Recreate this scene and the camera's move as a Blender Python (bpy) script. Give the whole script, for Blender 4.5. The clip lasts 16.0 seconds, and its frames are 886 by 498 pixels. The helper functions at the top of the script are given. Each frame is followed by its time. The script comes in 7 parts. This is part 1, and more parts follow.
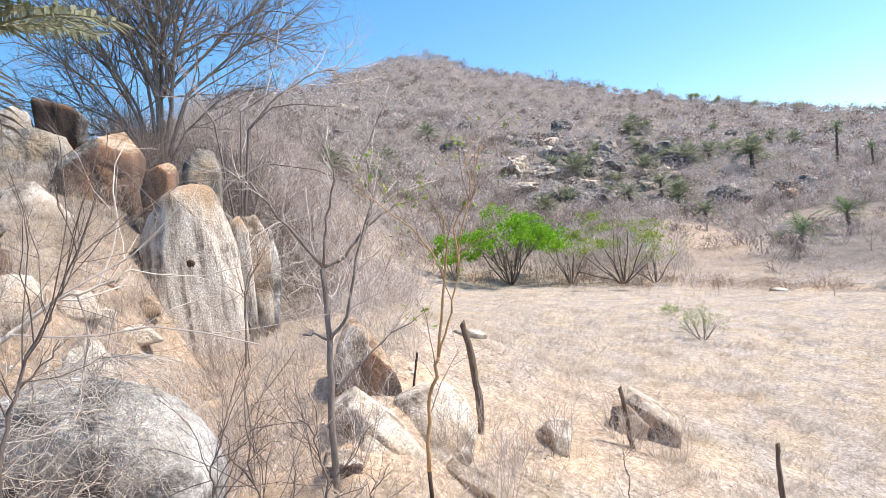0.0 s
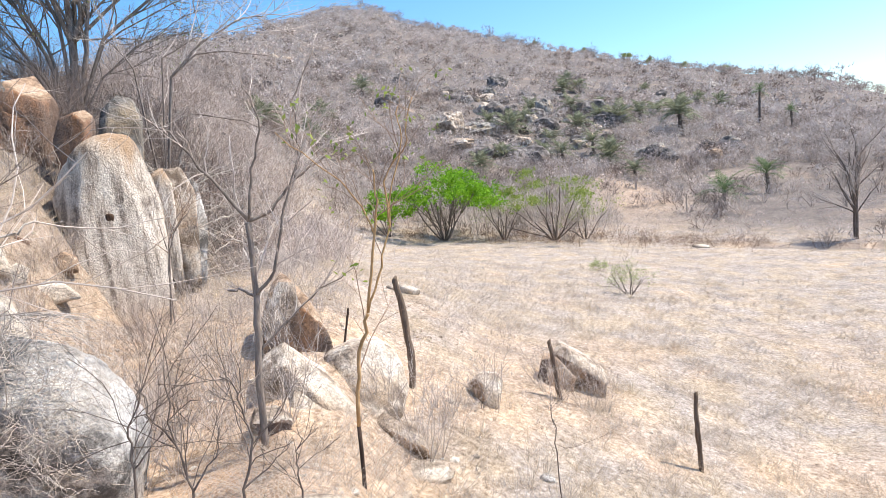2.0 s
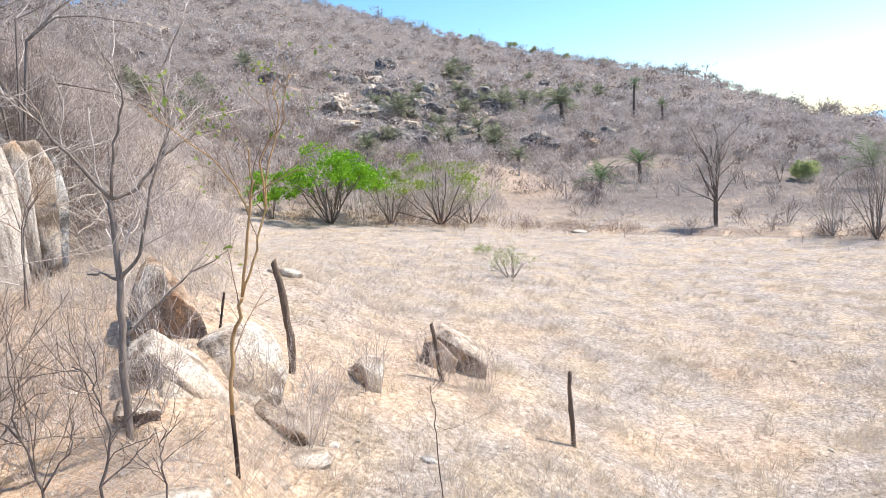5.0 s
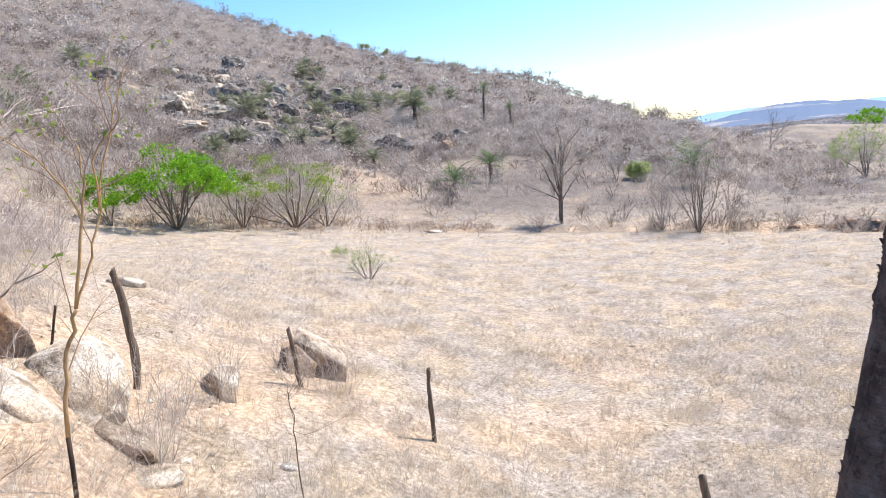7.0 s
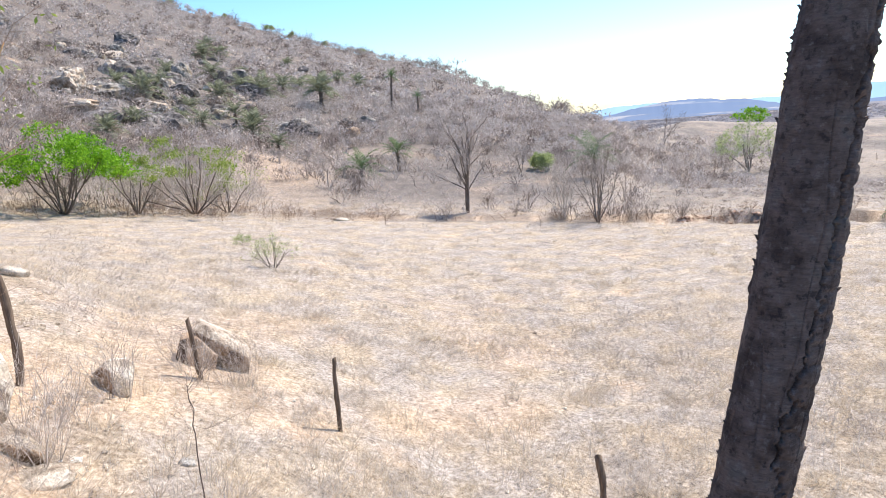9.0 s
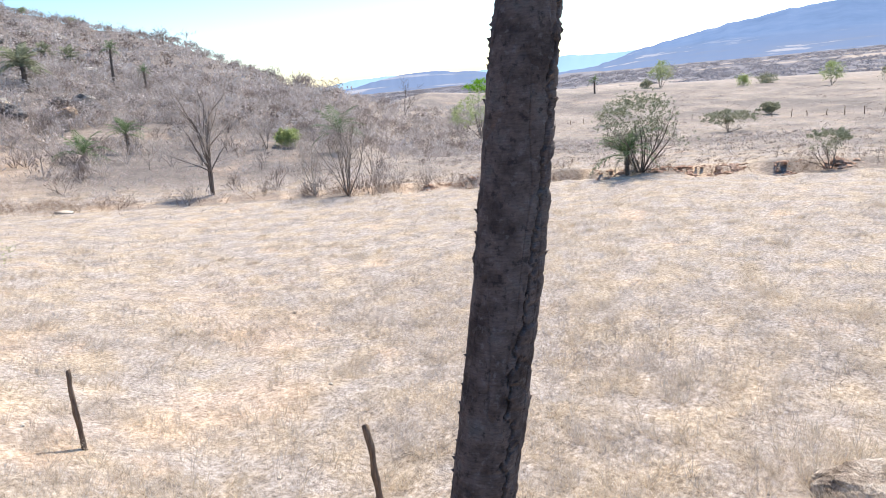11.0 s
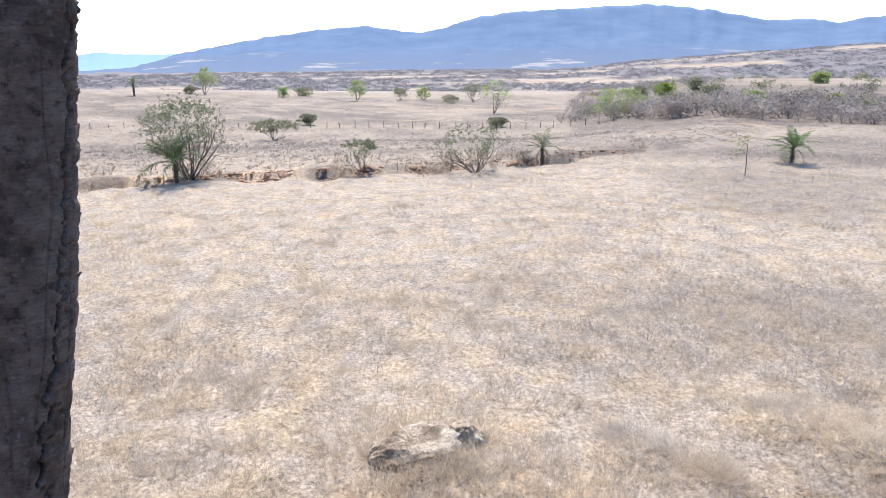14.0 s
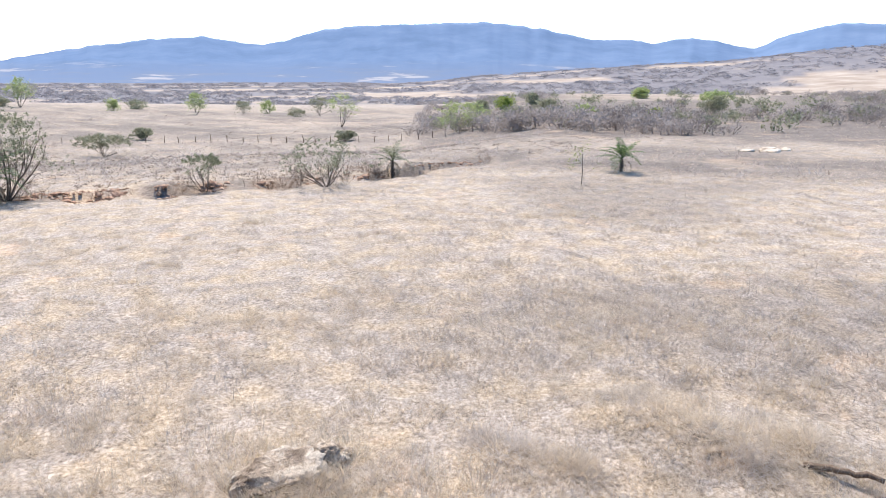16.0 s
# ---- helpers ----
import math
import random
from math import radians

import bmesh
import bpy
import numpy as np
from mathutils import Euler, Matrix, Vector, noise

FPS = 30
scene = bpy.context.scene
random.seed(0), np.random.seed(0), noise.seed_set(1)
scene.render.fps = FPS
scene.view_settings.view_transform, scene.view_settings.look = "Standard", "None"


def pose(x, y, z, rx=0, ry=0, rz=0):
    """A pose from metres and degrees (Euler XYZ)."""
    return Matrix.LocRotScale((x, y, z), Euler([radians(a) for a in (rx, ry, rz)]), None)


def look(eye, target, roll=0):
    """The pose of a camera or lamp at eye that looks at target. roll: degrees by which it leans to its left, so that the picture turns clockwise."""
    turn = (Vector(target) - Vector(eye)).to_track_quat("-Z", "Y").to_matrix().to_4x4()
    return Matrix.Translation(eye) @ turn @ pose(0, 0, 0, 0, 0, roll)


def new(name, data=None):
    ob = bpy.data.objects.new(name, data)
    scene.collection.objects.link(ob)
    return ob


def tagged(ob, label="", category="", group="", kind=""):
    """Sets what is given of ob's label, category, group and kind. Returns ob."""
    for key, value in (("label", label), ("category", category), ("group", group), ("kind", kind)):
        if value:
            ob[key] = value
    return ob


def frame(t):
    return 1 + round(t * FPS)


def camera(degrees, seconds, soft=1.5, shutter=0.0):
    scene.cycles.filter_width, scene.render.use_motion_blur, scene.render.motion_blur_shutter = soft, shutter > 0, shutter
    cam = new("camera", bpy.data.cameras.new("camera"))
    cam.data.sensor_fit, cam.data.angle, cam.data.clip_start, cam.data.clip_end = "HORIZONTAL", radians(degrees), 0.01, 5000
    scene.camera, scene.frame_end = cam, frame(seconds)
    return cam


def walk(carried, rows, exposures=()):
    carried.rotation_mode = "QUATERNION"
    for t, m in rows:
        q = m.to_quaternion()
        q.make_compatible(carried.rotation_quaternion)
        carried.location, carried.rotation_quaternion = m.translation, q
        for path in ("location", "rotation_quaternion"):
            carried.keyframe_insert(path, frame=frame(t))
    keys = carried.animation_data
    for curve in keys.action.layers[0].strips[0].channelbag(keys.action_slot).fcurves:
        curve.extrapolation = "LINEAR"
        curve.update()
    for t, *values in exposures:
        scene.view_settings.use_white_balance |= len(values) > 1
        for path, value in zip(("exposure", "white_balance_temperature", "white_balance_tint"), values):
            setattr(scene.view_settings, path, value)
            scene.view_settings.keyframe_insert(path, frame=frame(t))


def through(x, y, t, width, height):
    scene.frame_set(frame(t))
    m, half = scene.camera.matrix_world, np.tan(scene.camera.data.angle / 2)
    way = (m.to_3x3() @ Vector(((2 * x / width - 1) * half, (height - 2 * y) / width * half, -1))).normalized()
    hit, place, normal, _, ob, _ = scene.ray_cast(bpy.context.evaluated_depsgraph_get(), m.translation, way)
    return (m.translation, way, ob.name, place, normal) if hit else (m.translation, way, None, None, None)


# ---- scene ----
EXPO = 0.525
cam = camera(65.13, 16.0, soft=0.8)
ROWS = [
    (0.0, pose(-0.000, -0.019, 5.725, 89.60, 7.63, 0.26)),
    (0.5, pose(0.018, 0.007, 5.716, 88.10, 7.59, -0.03)),
    (1.0, pose(0.028, 0.045, 5.705, 86.77, 7.31, -2.03)),
    (1.5, pose(0.044, 0.058, 5.708, 85.56, 7.28, -3.45)),
    (2.0, pose(0.041, 0.071, 5.699, 85.30, 7.14, -5.13)),
    (2.5, pose(0.057, 0.085, 5.693, 84.76, 6.46, -6.73)),
    (3.0, pose(0.067, 0.098, 5.687, 84.46, 6.03, -8.78)),
    (3.5, pose(0.081, 0.119, 5.677, 83.41, 6.10, -10.65)),
    (4.0, pose(0.101, 0.120, 5.674, 83.34, 5.89, -12.69)),
    (6.3, pose(0.119, 0.072, 5.697, 82.21, 5.74, -18.74)),
    (6.5, pose(0.123, 0.051, 5.686, 82.71, 5.45, -20.73)),
    (7.0, pose(0.127, 0.080, 5.663, 81.86, 5.84, -26.24)),
    (7.5, pose(0.148, 0.079, 5.653, 80.85, 4.85, -32.11)),
    (8.0, pose(0.134, 0.099, 5.663, 79.85, 4.80, -33.35)),
    (8.2, pose(0.138, 0.089, 5.657, 80.66, 4.62, -33.56)),
    (10.3, pose(0.099, 0.054, 5.736, 77.30, 4.97, -36.16)),
    (10.5, pose(0.130, 0.054, 5.723, 77.30, 5.50, -41.60)),
    (11.0, pose(0.197, 0.032, 5.713, 76.35, 5.41, -54.44)),
    (11.5, pose(0.193, 0.006, 5.714, 76.77, 4.11, -59.06)),
    (12.0, pose(0.223, 0.014, 5.688, 73.67, 3.28, -62.70)),
    (12.5, pose(0.251, 0.005, 5.687, 73.85, 2.74, -65.29)),
    (13.0, pose(0.278, -0.028, 5.697, 74.79, 2.63, -73.44)),
    (13.5, pose(0.303, -0.004, 5.702, 74.54, 1.19, -84.52)),
    (14.0, pose(0.350, 0.079, 5.683, 75.00, 0.63, -89.87)),
    (14.5, pose(0.382, 0.105, 5.692, 75.74, -0.39, -94.75)),
    (15.0, pose(0.416, 0.130, 5.683, 75.16, -1.27, -98.25)),
    (15.5, pose(0.417, 0.149, 5.669, 76.15, -0.63, -100.30)),
    (16.0, pose(0.406, 0.151, 5.676, 76.01, -0.04, -102.19)),
]
walk(cam, ROWS, [(0.0, EXPO), (16.0, EXPO)])


# ---- sky and sun ----
SUN_AZ, SUN_UP = 86.0, 56.0          # clockwise from +y, and above the level
world = bpy.data.worlds.new("sky")
scene.world = world
world.use_nodes = True
wn = world.node_tree
wn.nodes.clear()
sky = wn.nodes.new("ShaderNodeTexSky")
sky.sky_type = "NISHITA"
sky.sun_disc = False
sky.sun_elevation, sky.sun_rotation = radians(SUN_UP), radians(SUN_AZ)
sky.altitude, sky.air_density, sky.dust_density, sky.ozone_density = 400, 1.1, 1.0, 3.2
bg = wn.nodes.new("ShaderNodeBackground")
bg.inputs["Strength"].default_value = 0.15
wout = wn.nodes.new("ShaderNodeOutputWorld")
deep = wn.nodes.new("ShaderNodeHueSaturation")
deep.inputs["Hue"].default_value, deep.inputs["Saturation"].default_value, deep.inputs["Value"].default_value = 0.499, 1.28, 1.16
wn.links.new(sky.outputs["Color"], deep.inputs["Color"])
wn.links.new(deep.outputs["Color"], bg.inputs["Color"])
wn.links.new(bg.outputs["Background"], wout.inputs["Surface"])
sun_data = bpy.data.lights.new("sun", "SUN")
sun_data.energy, sun_data.angle, sun_data.color = 5.5, radians(0.55), (1.0, 0.897, 0.772)
sun = new("sun", sun_data)
sa, se = radians(SUN_AZ), radians(SUN_UP)
sun.matrix_world = look((0, 0, 60), (-60 * math.sin(sa) * math.cos(se), -60 * math.cos(sa) * math.cos(se), 60 - 60 * math.sin(se)))


# ---- materials ----
def material(name, rough=0.9):
    m = bpy.data.materials.new(name)
    m.use_nodes = True
    b = m.node_tree.nodes["Principled BSDF"]
    b.inputs["Roughness"].default_value = rough
    b.inputs["Specular IOR Level"].default_value = 0.2
    return m, m.node_tree, b


def node(nt, kind, **values):
    n = nt.nodes.new(kind)
    for key, v in values.items():
        n.inputs[key].default_value = v
    return n


def coords(nt, stretch=(1, 1, 1)):
    g = nt.nodes.new("ShaderNodeTexCoord")
    m = nt.nodes.new("ShaderNodeMapping")
    m.inputs["Scale"].default_value = stretch
    nt.links.new(g.outputs["Object"], m.inputs["Vector"])
    return m.outputs["Vector"]


def fractal(nt, where, scale, detail=5.0, rough=0.6):
    n = node(nt, "ShaderNodeTexNoise", Scale=scale, Detail=detail, Roughness=rough)
    nt.links.new(where, n.inputs["Vector"])
    return n.outputs["Fac"]


def ramp(nt, fac, stops):
    n = nt.nodes.new("ShaderNodeValToRGB")
    e = n.color_ramp.elements
    while len(e) < len(stops):
        e.new(0.5)
    for el, (p, c) in zip(e, stops):
        el.position, el.color = p, (c, c, c, 1) if isinstance(c, (int, float)) else (*c, 1)
    nt.links.new(fac, n.inputs["Fac"])
    return n.outputs["Color"]


def mix(nt, fac, a, b, how="MIX"):
    n = nt.nodes.new("ShaderNodeMix")
    n.data_type, n.blend_type = "RGBA", how
    for sock, v in ((n.inputs["Factor"], fac), (n.inputs["A"], a), (n.inputs["B"], b)):
        if isinstance(v, (int, float)):
            sock.default_value = v
        elif isinstance(v, tuple):
            sock.default_value = (*v, 1)
        else:
            nt.links.new(v, sock)
    return n.outputs["Result"]


def bump(nt, bsdf, height, strength, distance):
    n = node(nt, "ShaderNodeBump", Strength=strength, Distance=distance)
    nt.links.new(height, n.inputs["Height"])
    nt.links.new(n.outputs["Normal"], bsdf.inputs["Normal"])


def island(nt):
    return nt.nodes.new("ShaderNodeNewGeometry").outputs["Random Per Island"]


def make_ground():
    """Sandy red soil, dry straw litter and grey dead stalks; scrub litter and stones on the hill."""
    m, nt, b = material("dry_ground", 0.95)
    w = coords(nt)
    sep = nt.nodes.new("ShaderNodeVertexColor")
    sep.layer_name = "cover"
    rgb = nt.nodes.new("ShaderNodeSeparateColor")
    nt.links.new(sep.outputs["Color"], rgb.inputs["Color"])
    fine, mid, big = fractal(nt, w, 14, 7, .78), fractal(nt, w, .9, 5), fractal(nt, w, .13, 4)
    straw = ramp(nt, fine, [(.36, (.15, .112, .076)), (.48, (.37, .30, .22)), (.64, (.59, .505, .40))])
    grey = ramp(nt, fine, [(.36, (.15, .125, .105)), (.5, (.345, .303, .268)), (.64, (.54, .495, .45))])
    soil = ramp(nt, fine, [(.36, (.32, .205, .125)), (.5, (.57, .415, .285)), (.64, (.73, .595, .45))])
    litter = ramp(nt, fine, [(.25, (.07, .06, .053)), (.5, (.165, .143, .128)), (.75, (.30, .265, .24))])
    c = mix(nt, ramp(nt, mid, [(.38, 0.0), (.58, 1.0)]), straw, grey)
    patch = ramp(nt, fractal(nt, w, .33, 6, .65), [(.60, 0.0), (.72, .8)])
    c = mix(nt, patch, c, soil)
    c = mix(nt, rgb.outputs["Red"], c, soil)
    c = mix(nt, rgb.outputs["Green"], c, mix(nt, ramp(nt, big, [(.58, 0.0), (.72, .7)]), litter, mix(nt, .45, soil, litter)))
    # far land: grey-violet of distance haze put into the colour, tan patches
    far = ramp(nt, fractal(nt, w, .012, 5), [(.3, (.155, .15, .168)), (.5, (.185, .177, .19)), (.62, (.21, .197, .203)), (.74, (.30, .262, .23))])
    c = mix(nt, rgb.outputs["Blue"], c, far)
    c = mix(nt, .9, c, ramp(nt, fractal(nt, w, 1.1, 9, .72), [(.32, .62), (.5, 1.0), (.68, 1.22)]), "MULTIPLY")
    c = mix(nt, .55, c, ramp(nt, fractal(nt, w, 5.5, 8, .8), [(.40, .55), (.5, 1.03), (.60, 1.3)]), "MULTIPLY")
    tan = ramp(nt, fractal(nt, w, .03, 5), [(.3, (.24, .19, .15)), (.5, (.34, .285, .235)), (.7, (.43, .375, .32))])
    c = mix(nt, sep.outputs["Alpha"], c, tan)
    c = mix(nt, 1.0, c, (1.015, 1.0, .985), "MULTIPLY")
    nt.links.new(c, b.inputs["Base Color"])
    bump(nt, b, mix(nt, .5, fine, fractal(nt, w, 40, 3, .7)), .9, .05)
    return m


def make_grass(name, tones):
    m, nt, b = material(name, 0.85)
    w = coords(nt)
    r = ramp(nt, island(nt), [(i / (len(tones) - 1), t) for i, t in enumerate(tones)])
    patch = fractal(nt, w, .22, 3)
    c = mix(nt, ramp(nt, patch, [(.4, 0.0), (.65, .7)]), r, (.52, .45, .385))
    nt.links.new(c, b.inputs["Base Color"])
    t = nt.nodes.new("ShaderNodeBsdfTranslucent")
    nt.links.new(c, t.inputs["Color"])
    s = node(nt, "ShaderNodeMixShader", Fac=.45)
    nt.links.new(b.outputs["BSDF"], s.inputs[1])
    nt.links.new(t.outputs["BSDF"], s.inputs[2])
    nt.links.new(s.outputs["Shader"], nt.nodes["Material Output"].inputs["Surface"])
    return m


def make_twig(name, dark, light, scale=6, patchy=(.3, .7), share=.55, through=0.0):
    m, nt, b = material(name, 0.9)
    w = coords(nt)
    r = ramp(nt, island(nt), [(0, dark), (.6, tuple((p + q) / 2 for p, q in zip(dark, light))), (1, light)])
    n = fractal(nt, w, scale, 4)
    c = mix(nt, share, r, ramp(nt, n, [(patchy[0], dark), (patchy[1], light)]))
    nt.links.new(c, b.inputs["Base Color"])
    bump(nt, b, n, .4, .01)
    if through:
        # fine twigs scatter light to all sides
        t = nt.nodes.new("ShaderNodeBsdfTranslucent")
        nt.links.new(c, t.inputs["Color"])
        s = node(nt, "ShaderNodeMixShader", Fac=through)
        nt.links.new(b.outputs["BSDF"], s.inputs[1])
        nt.links.new(t.outputs["BSDF"], s.inputs[2])
        nt.links.new(s.outputs["Shader"], nt.nodes["Material Output"].inputs["Surface"])
    return m


def make_bark(name, dark, light, streak=(6, 6, 1.2), scale=4, depth=.02, rough=.9):
    m, nt, b = material(name, rough)
    w = coords(nt, streak)
    n, n2 = fractal(nt, w, scale, 7, .65), fractal(nt, coords(nt), 1.6, 4)
    c = ramp(nt, n, [(.28, dark), (.55, tuple((p + q) / 2 for p, q in zip(dark, light))), (.78, light)])
    c = mix(nt, ramp(nt, n2, [(.4, 0.0), (.7, .5)]), c, dark)
    nt.links.new(c, b.inputs["Base Color"])
    bump(nt, b, n, .8, depth)
    return m


def make_rock(name, base, pale, dark, stain, streak=(1, 1, 1), stain_at=(.55, .7), lichen=.5, crown=None):
    """Granite: speckle, pale lichen crust, dark weathering and rust."""
    m, nt, b = material(name, 0.92)
    w = coords(nt)
    ws = coords(nt, streak)
    grain = fractal(nt, w, 30, 5, .75)
    blotch = fractal(nt, ws, 1.7, 7, .62)
    crust = fractal(nt, w, 3.4, 6, .7)
    c = ramp(nt, blotch, [(.38, dark), (.49, base), (.61, pale)])
    c = mix(nt, ramp(nt, crust, [(.5, 0.0), (.62, lichen)]), c, pale)
    c = mix(nt, ramp(nt, fractal(nt, w, 5.2, 6, .75), [(.58, 0.0), (.66, .7)]), c, dark)
    c = mix(nt, ramp(nt, fractal(nt, ws, .75, 6, .6), [(stain_at[0], 0.0), (stain_at[1], .85)]), c, stain)
    if crown:
        # rust washed down from the top
        g = nt.nodes.new("ShaderNodeTexCoord")
        z = nt.nodes.new("ShaderNodeSeparateXYZ")
        nt.links.new(g.outputs["Generated"], z.inputs["Vector"])
        s = node(nt, "ShaderNodeMath")
        s.operation = "MULTIPLY_ADD"
        s.inputs[1].default_value = .4
        low = node(nt, "ShaderNodeMapRange", **{"To Max": .7})
        nt.links.new(z.outputs["Z"], low.inputs["Value"])
        nt.links.new(fractal(nt, coords(nt, (2.5, 2.5, .25)), 1.2, 6, .65), s.inputs[0])
        nt.links.new(low.outputs["Result"], s.inputs[2])
        c = mix(nt, ramp(nt, s.outputs[0], [(crown, 0.0), (min(.999, crown + .12), .9)]), c, stain)
    c = mix(nt, .6, c, ramp(nt, grain, [(.32, .25), (.5, .85), (.68, 1.25)]), "MULTIPLY")
    pit = fractal(nt, w, 14, 5, .75)
    c = mix(nt, ramp(nt, pit, [(.30, .75), (.40, 0.0)]), c, dark)
    nt.links.new(c, b.inputs["Base Color"])
    h = mix(nt, .4, mix(nt, .5, blotch, pit), mix(nt, .5, crust, grain))
    bump(nt, b, h, 1.0, .12)
    return m


def make_trunk_bark():
    """Dark bark: greyish and brownish blotches, fine wrinkles running round, small pits."""
    m, nt, b = material("dark_bark", .88)
    w = coords(nt)
    blotch, spot_ = fractal(nt, w, 9, 6, .6), fractal(nt, w, 34, 4, .65)
    wrinkle = fractal(nt, coords(nt, (1, 1, 5)), 26, 5, .7)
    c = ramp(nt, blotch, [(.36, (.050, .036, .032)), (.47, (.086, .063, .056)), (.58, (.118, .090, .081)), (.68, (.096, .084, .079))])
    c = mix(nt, ramp(nt, spot_, [(.56, 0.0), (.66, .6)]), c, (.15, .13, .125))
    c = mix(nt, ramp(nt, spot_, [(.34, .7), (.44, 0.0)]), c, (.022, .018, .018))
    c = mix(nt, .5, c, ramp(nt, wrinkle, [(.35, .45), (.55, 1.15)]), "MULTIPLY")
    nt.links.new(c, b.inputs["Base Color"])
    bump(nt, b, mix(nt, .5, wrinkle, mix(nt, .5, blotch, spot_)), .9, .012)
    return m


def make_leaf(name, dark, light, gloss=.5):
    m, nt, b = material(name, gloss)
    c = ramp(nt, island(nt), [(0, dark), (.6, tuple((p + q) / 2 for p, q in zip(dark, light))), (1, light)])
    nt.links.new(c, b.inputs["Base Color"])
    t = nt.nodes.new("ShaderNodeBsdfTranslucent")
    nt.links.new(c, t.inputs["Color"])
    s = node(nt, "ShaderNodeMixShader", Fac=.45)
    nt.links.new(b.outputs["BSDF"], s.inputs[1])
    nt.links.new(t.outputs["BSDF"], s.inputs[2])
    nt.links.new(s.outputs["Shader"], nt.nodes["Material Output"].inputs["Surface"])
    return m


def make_mountain(name="haze_tinted_mountain", lift=0.0):
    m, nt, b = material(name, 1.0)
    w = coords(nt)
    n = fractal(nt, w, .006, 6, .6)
    # aerial haze put into the base colour as blue
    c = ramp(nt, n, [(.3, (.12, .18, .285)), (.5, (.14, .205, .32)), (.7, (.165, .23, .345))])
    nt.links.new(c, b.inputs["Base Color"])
    # bushland and cleared fields on the foot slopes, haze blue in their colours too
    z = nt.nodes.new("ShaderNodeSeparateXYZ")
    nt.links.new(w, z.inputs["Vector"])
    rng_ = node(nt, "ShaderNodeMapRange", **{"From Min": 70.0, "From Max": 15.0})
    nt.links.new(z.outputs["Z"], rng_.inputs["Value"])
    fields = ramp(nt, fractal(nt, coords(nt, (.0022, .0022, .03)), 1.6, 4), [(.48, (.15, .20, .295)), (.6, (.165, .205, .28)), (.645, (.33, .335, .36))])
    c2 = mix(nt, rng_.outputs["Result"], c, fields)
    # lift mixes in more haze colour for the furthest range
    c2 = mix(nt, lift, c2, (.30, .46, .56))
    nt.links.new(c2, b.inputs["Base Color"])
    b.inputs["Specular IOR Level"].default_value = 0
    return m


GROUND = make_ground()
STRAW = make_grass("dry_straw", [(.42, .34, .25), (.65, .54, .395), (.76, .66, .51), (.62, .535, .44), (.50, .445, .388)])
STALK = make_twig("dead_stalks", (.45, .40, .357), (.70, .64, .58), 6, (.3, .7), .55, .3)
SCRUB = make_twig("leafless_scrub", (.22, .175, .145), (.62, .525, .455), .9, (.40, .62), .7)
SCRUB_DARK = make_twig("dark_scrub", (.145, .112, .094), (.35, .285, .245), .9, (.4, .62), .5, .25)
SCRUB_PALE = make_twig("pale_scrub", (.38, .32, .285), (.72, .635, .575), .9, (.4, .62), .5, .25)
SCRUB_FAR = make_twig("distant_scrub", (.285, .248, .225), (.70, .635, .585), .55, (.40, .62), .7, .35)
WOODS = make_twig("bare_woods", (.26, .225, .205), (.47, .42, .395), .35, (.4, .62), .7, .4)
WOODS_DARK = make_twig("brown_woods", (.17, .145, .135), (.36, .315, .295), .35, (.4, .62), .6, .3)
# blue-grey of distance haze put into the twigs' colour
SCRUB_HAZE = make_twig("haze_tinted_valley_scrub", (.20, .195, .215), (.30, .285, .30), .03, (.4, .6), .6, .6)
TWIG_GREY = make_twig("grey_twigs", (.34, .285, .245), (.70, .62, .55))
TWIG_BROWN = make_twig("brown_twigs", (.16, .10, .07), (.40, .28, .20))
BARK_GREY = make_bark("grey_bark", (.12, .095, .078), (.44, .375, .32))
BARK_BROWN = make_bark("brown_bark", (.09, .07, .058), (.30, .25, .215))
BARK_DARK = make_trunk_bark()
BARK_YELLOW = make_bark("yellow_peeling_bark", (.30, .17, .07), (.72, .50, .27))
BARK_CHAR = make_bark("charred_wood", (.02, .015, .012), (.12, .08, .06))
BARK_PALM = make_bark("palm_trunk_bark", (.08, .06, .05), (.26, .21, .17), (2, 2, 8))
WOOD_POST = make_bark("weathered_post_wood", (.07, .05, .038), (.30, .22, .16), (9, 9, .8), 5, .015)
WOOD_PALE = make_bark("bleached_dead_wood", (.36, .31, .265), (.70, .64, .56))
GRANITE = make_rock("pale_granite", (.48, .42, .36), (.70, .65, .58), (.19, .165, .145), (.42, .30, .20), lichen=.7)
GRANITE_GREY = make_rock("grey_lichen_granite", (.50, .475, .44), (.78, .755, .71), (.14, .133, .125), (.40, .36, .31), lichen=.8)
GRANITE_STREAK = make_rock("streaked_granite_slab", (.55, .475, .395), (.76, .69, .60), (.23, .19, .16), (.42, .28, .165), (3.6, 3.6, .3), (.60, .74), .6, .79)
GRANITE_RUST = make_rock("rust_brown_granite", (.225, .155, .118), (.31, .235, .19), (.155, .105, .08), (.42, .20, .09), (1.4, 1.4, .35), (.54, .68), .2)
GRANITE_CROWN = make_rock("rusty_crowned_granite", (.25, .185, .145), (.38, .31, .255), (.12, .088, .07), (.46, .235, .11), (1.4, 1.4, .35), (.54, .68), .2, .74)
GRANITE_BROWN = make_rock("brown_granite", (.43, .30, .20), (.62, .49, .37), (.19, .125, .085), (.50, .31, .17), (1, 1, 2.2), lichen=.35)
GRANITE_TAN = make_rock("tan_crusted_granite", (.47, .38, .295), (.66, .585, .49), (.21, .16, .12), (.44, .29, .175), lichen=.5)
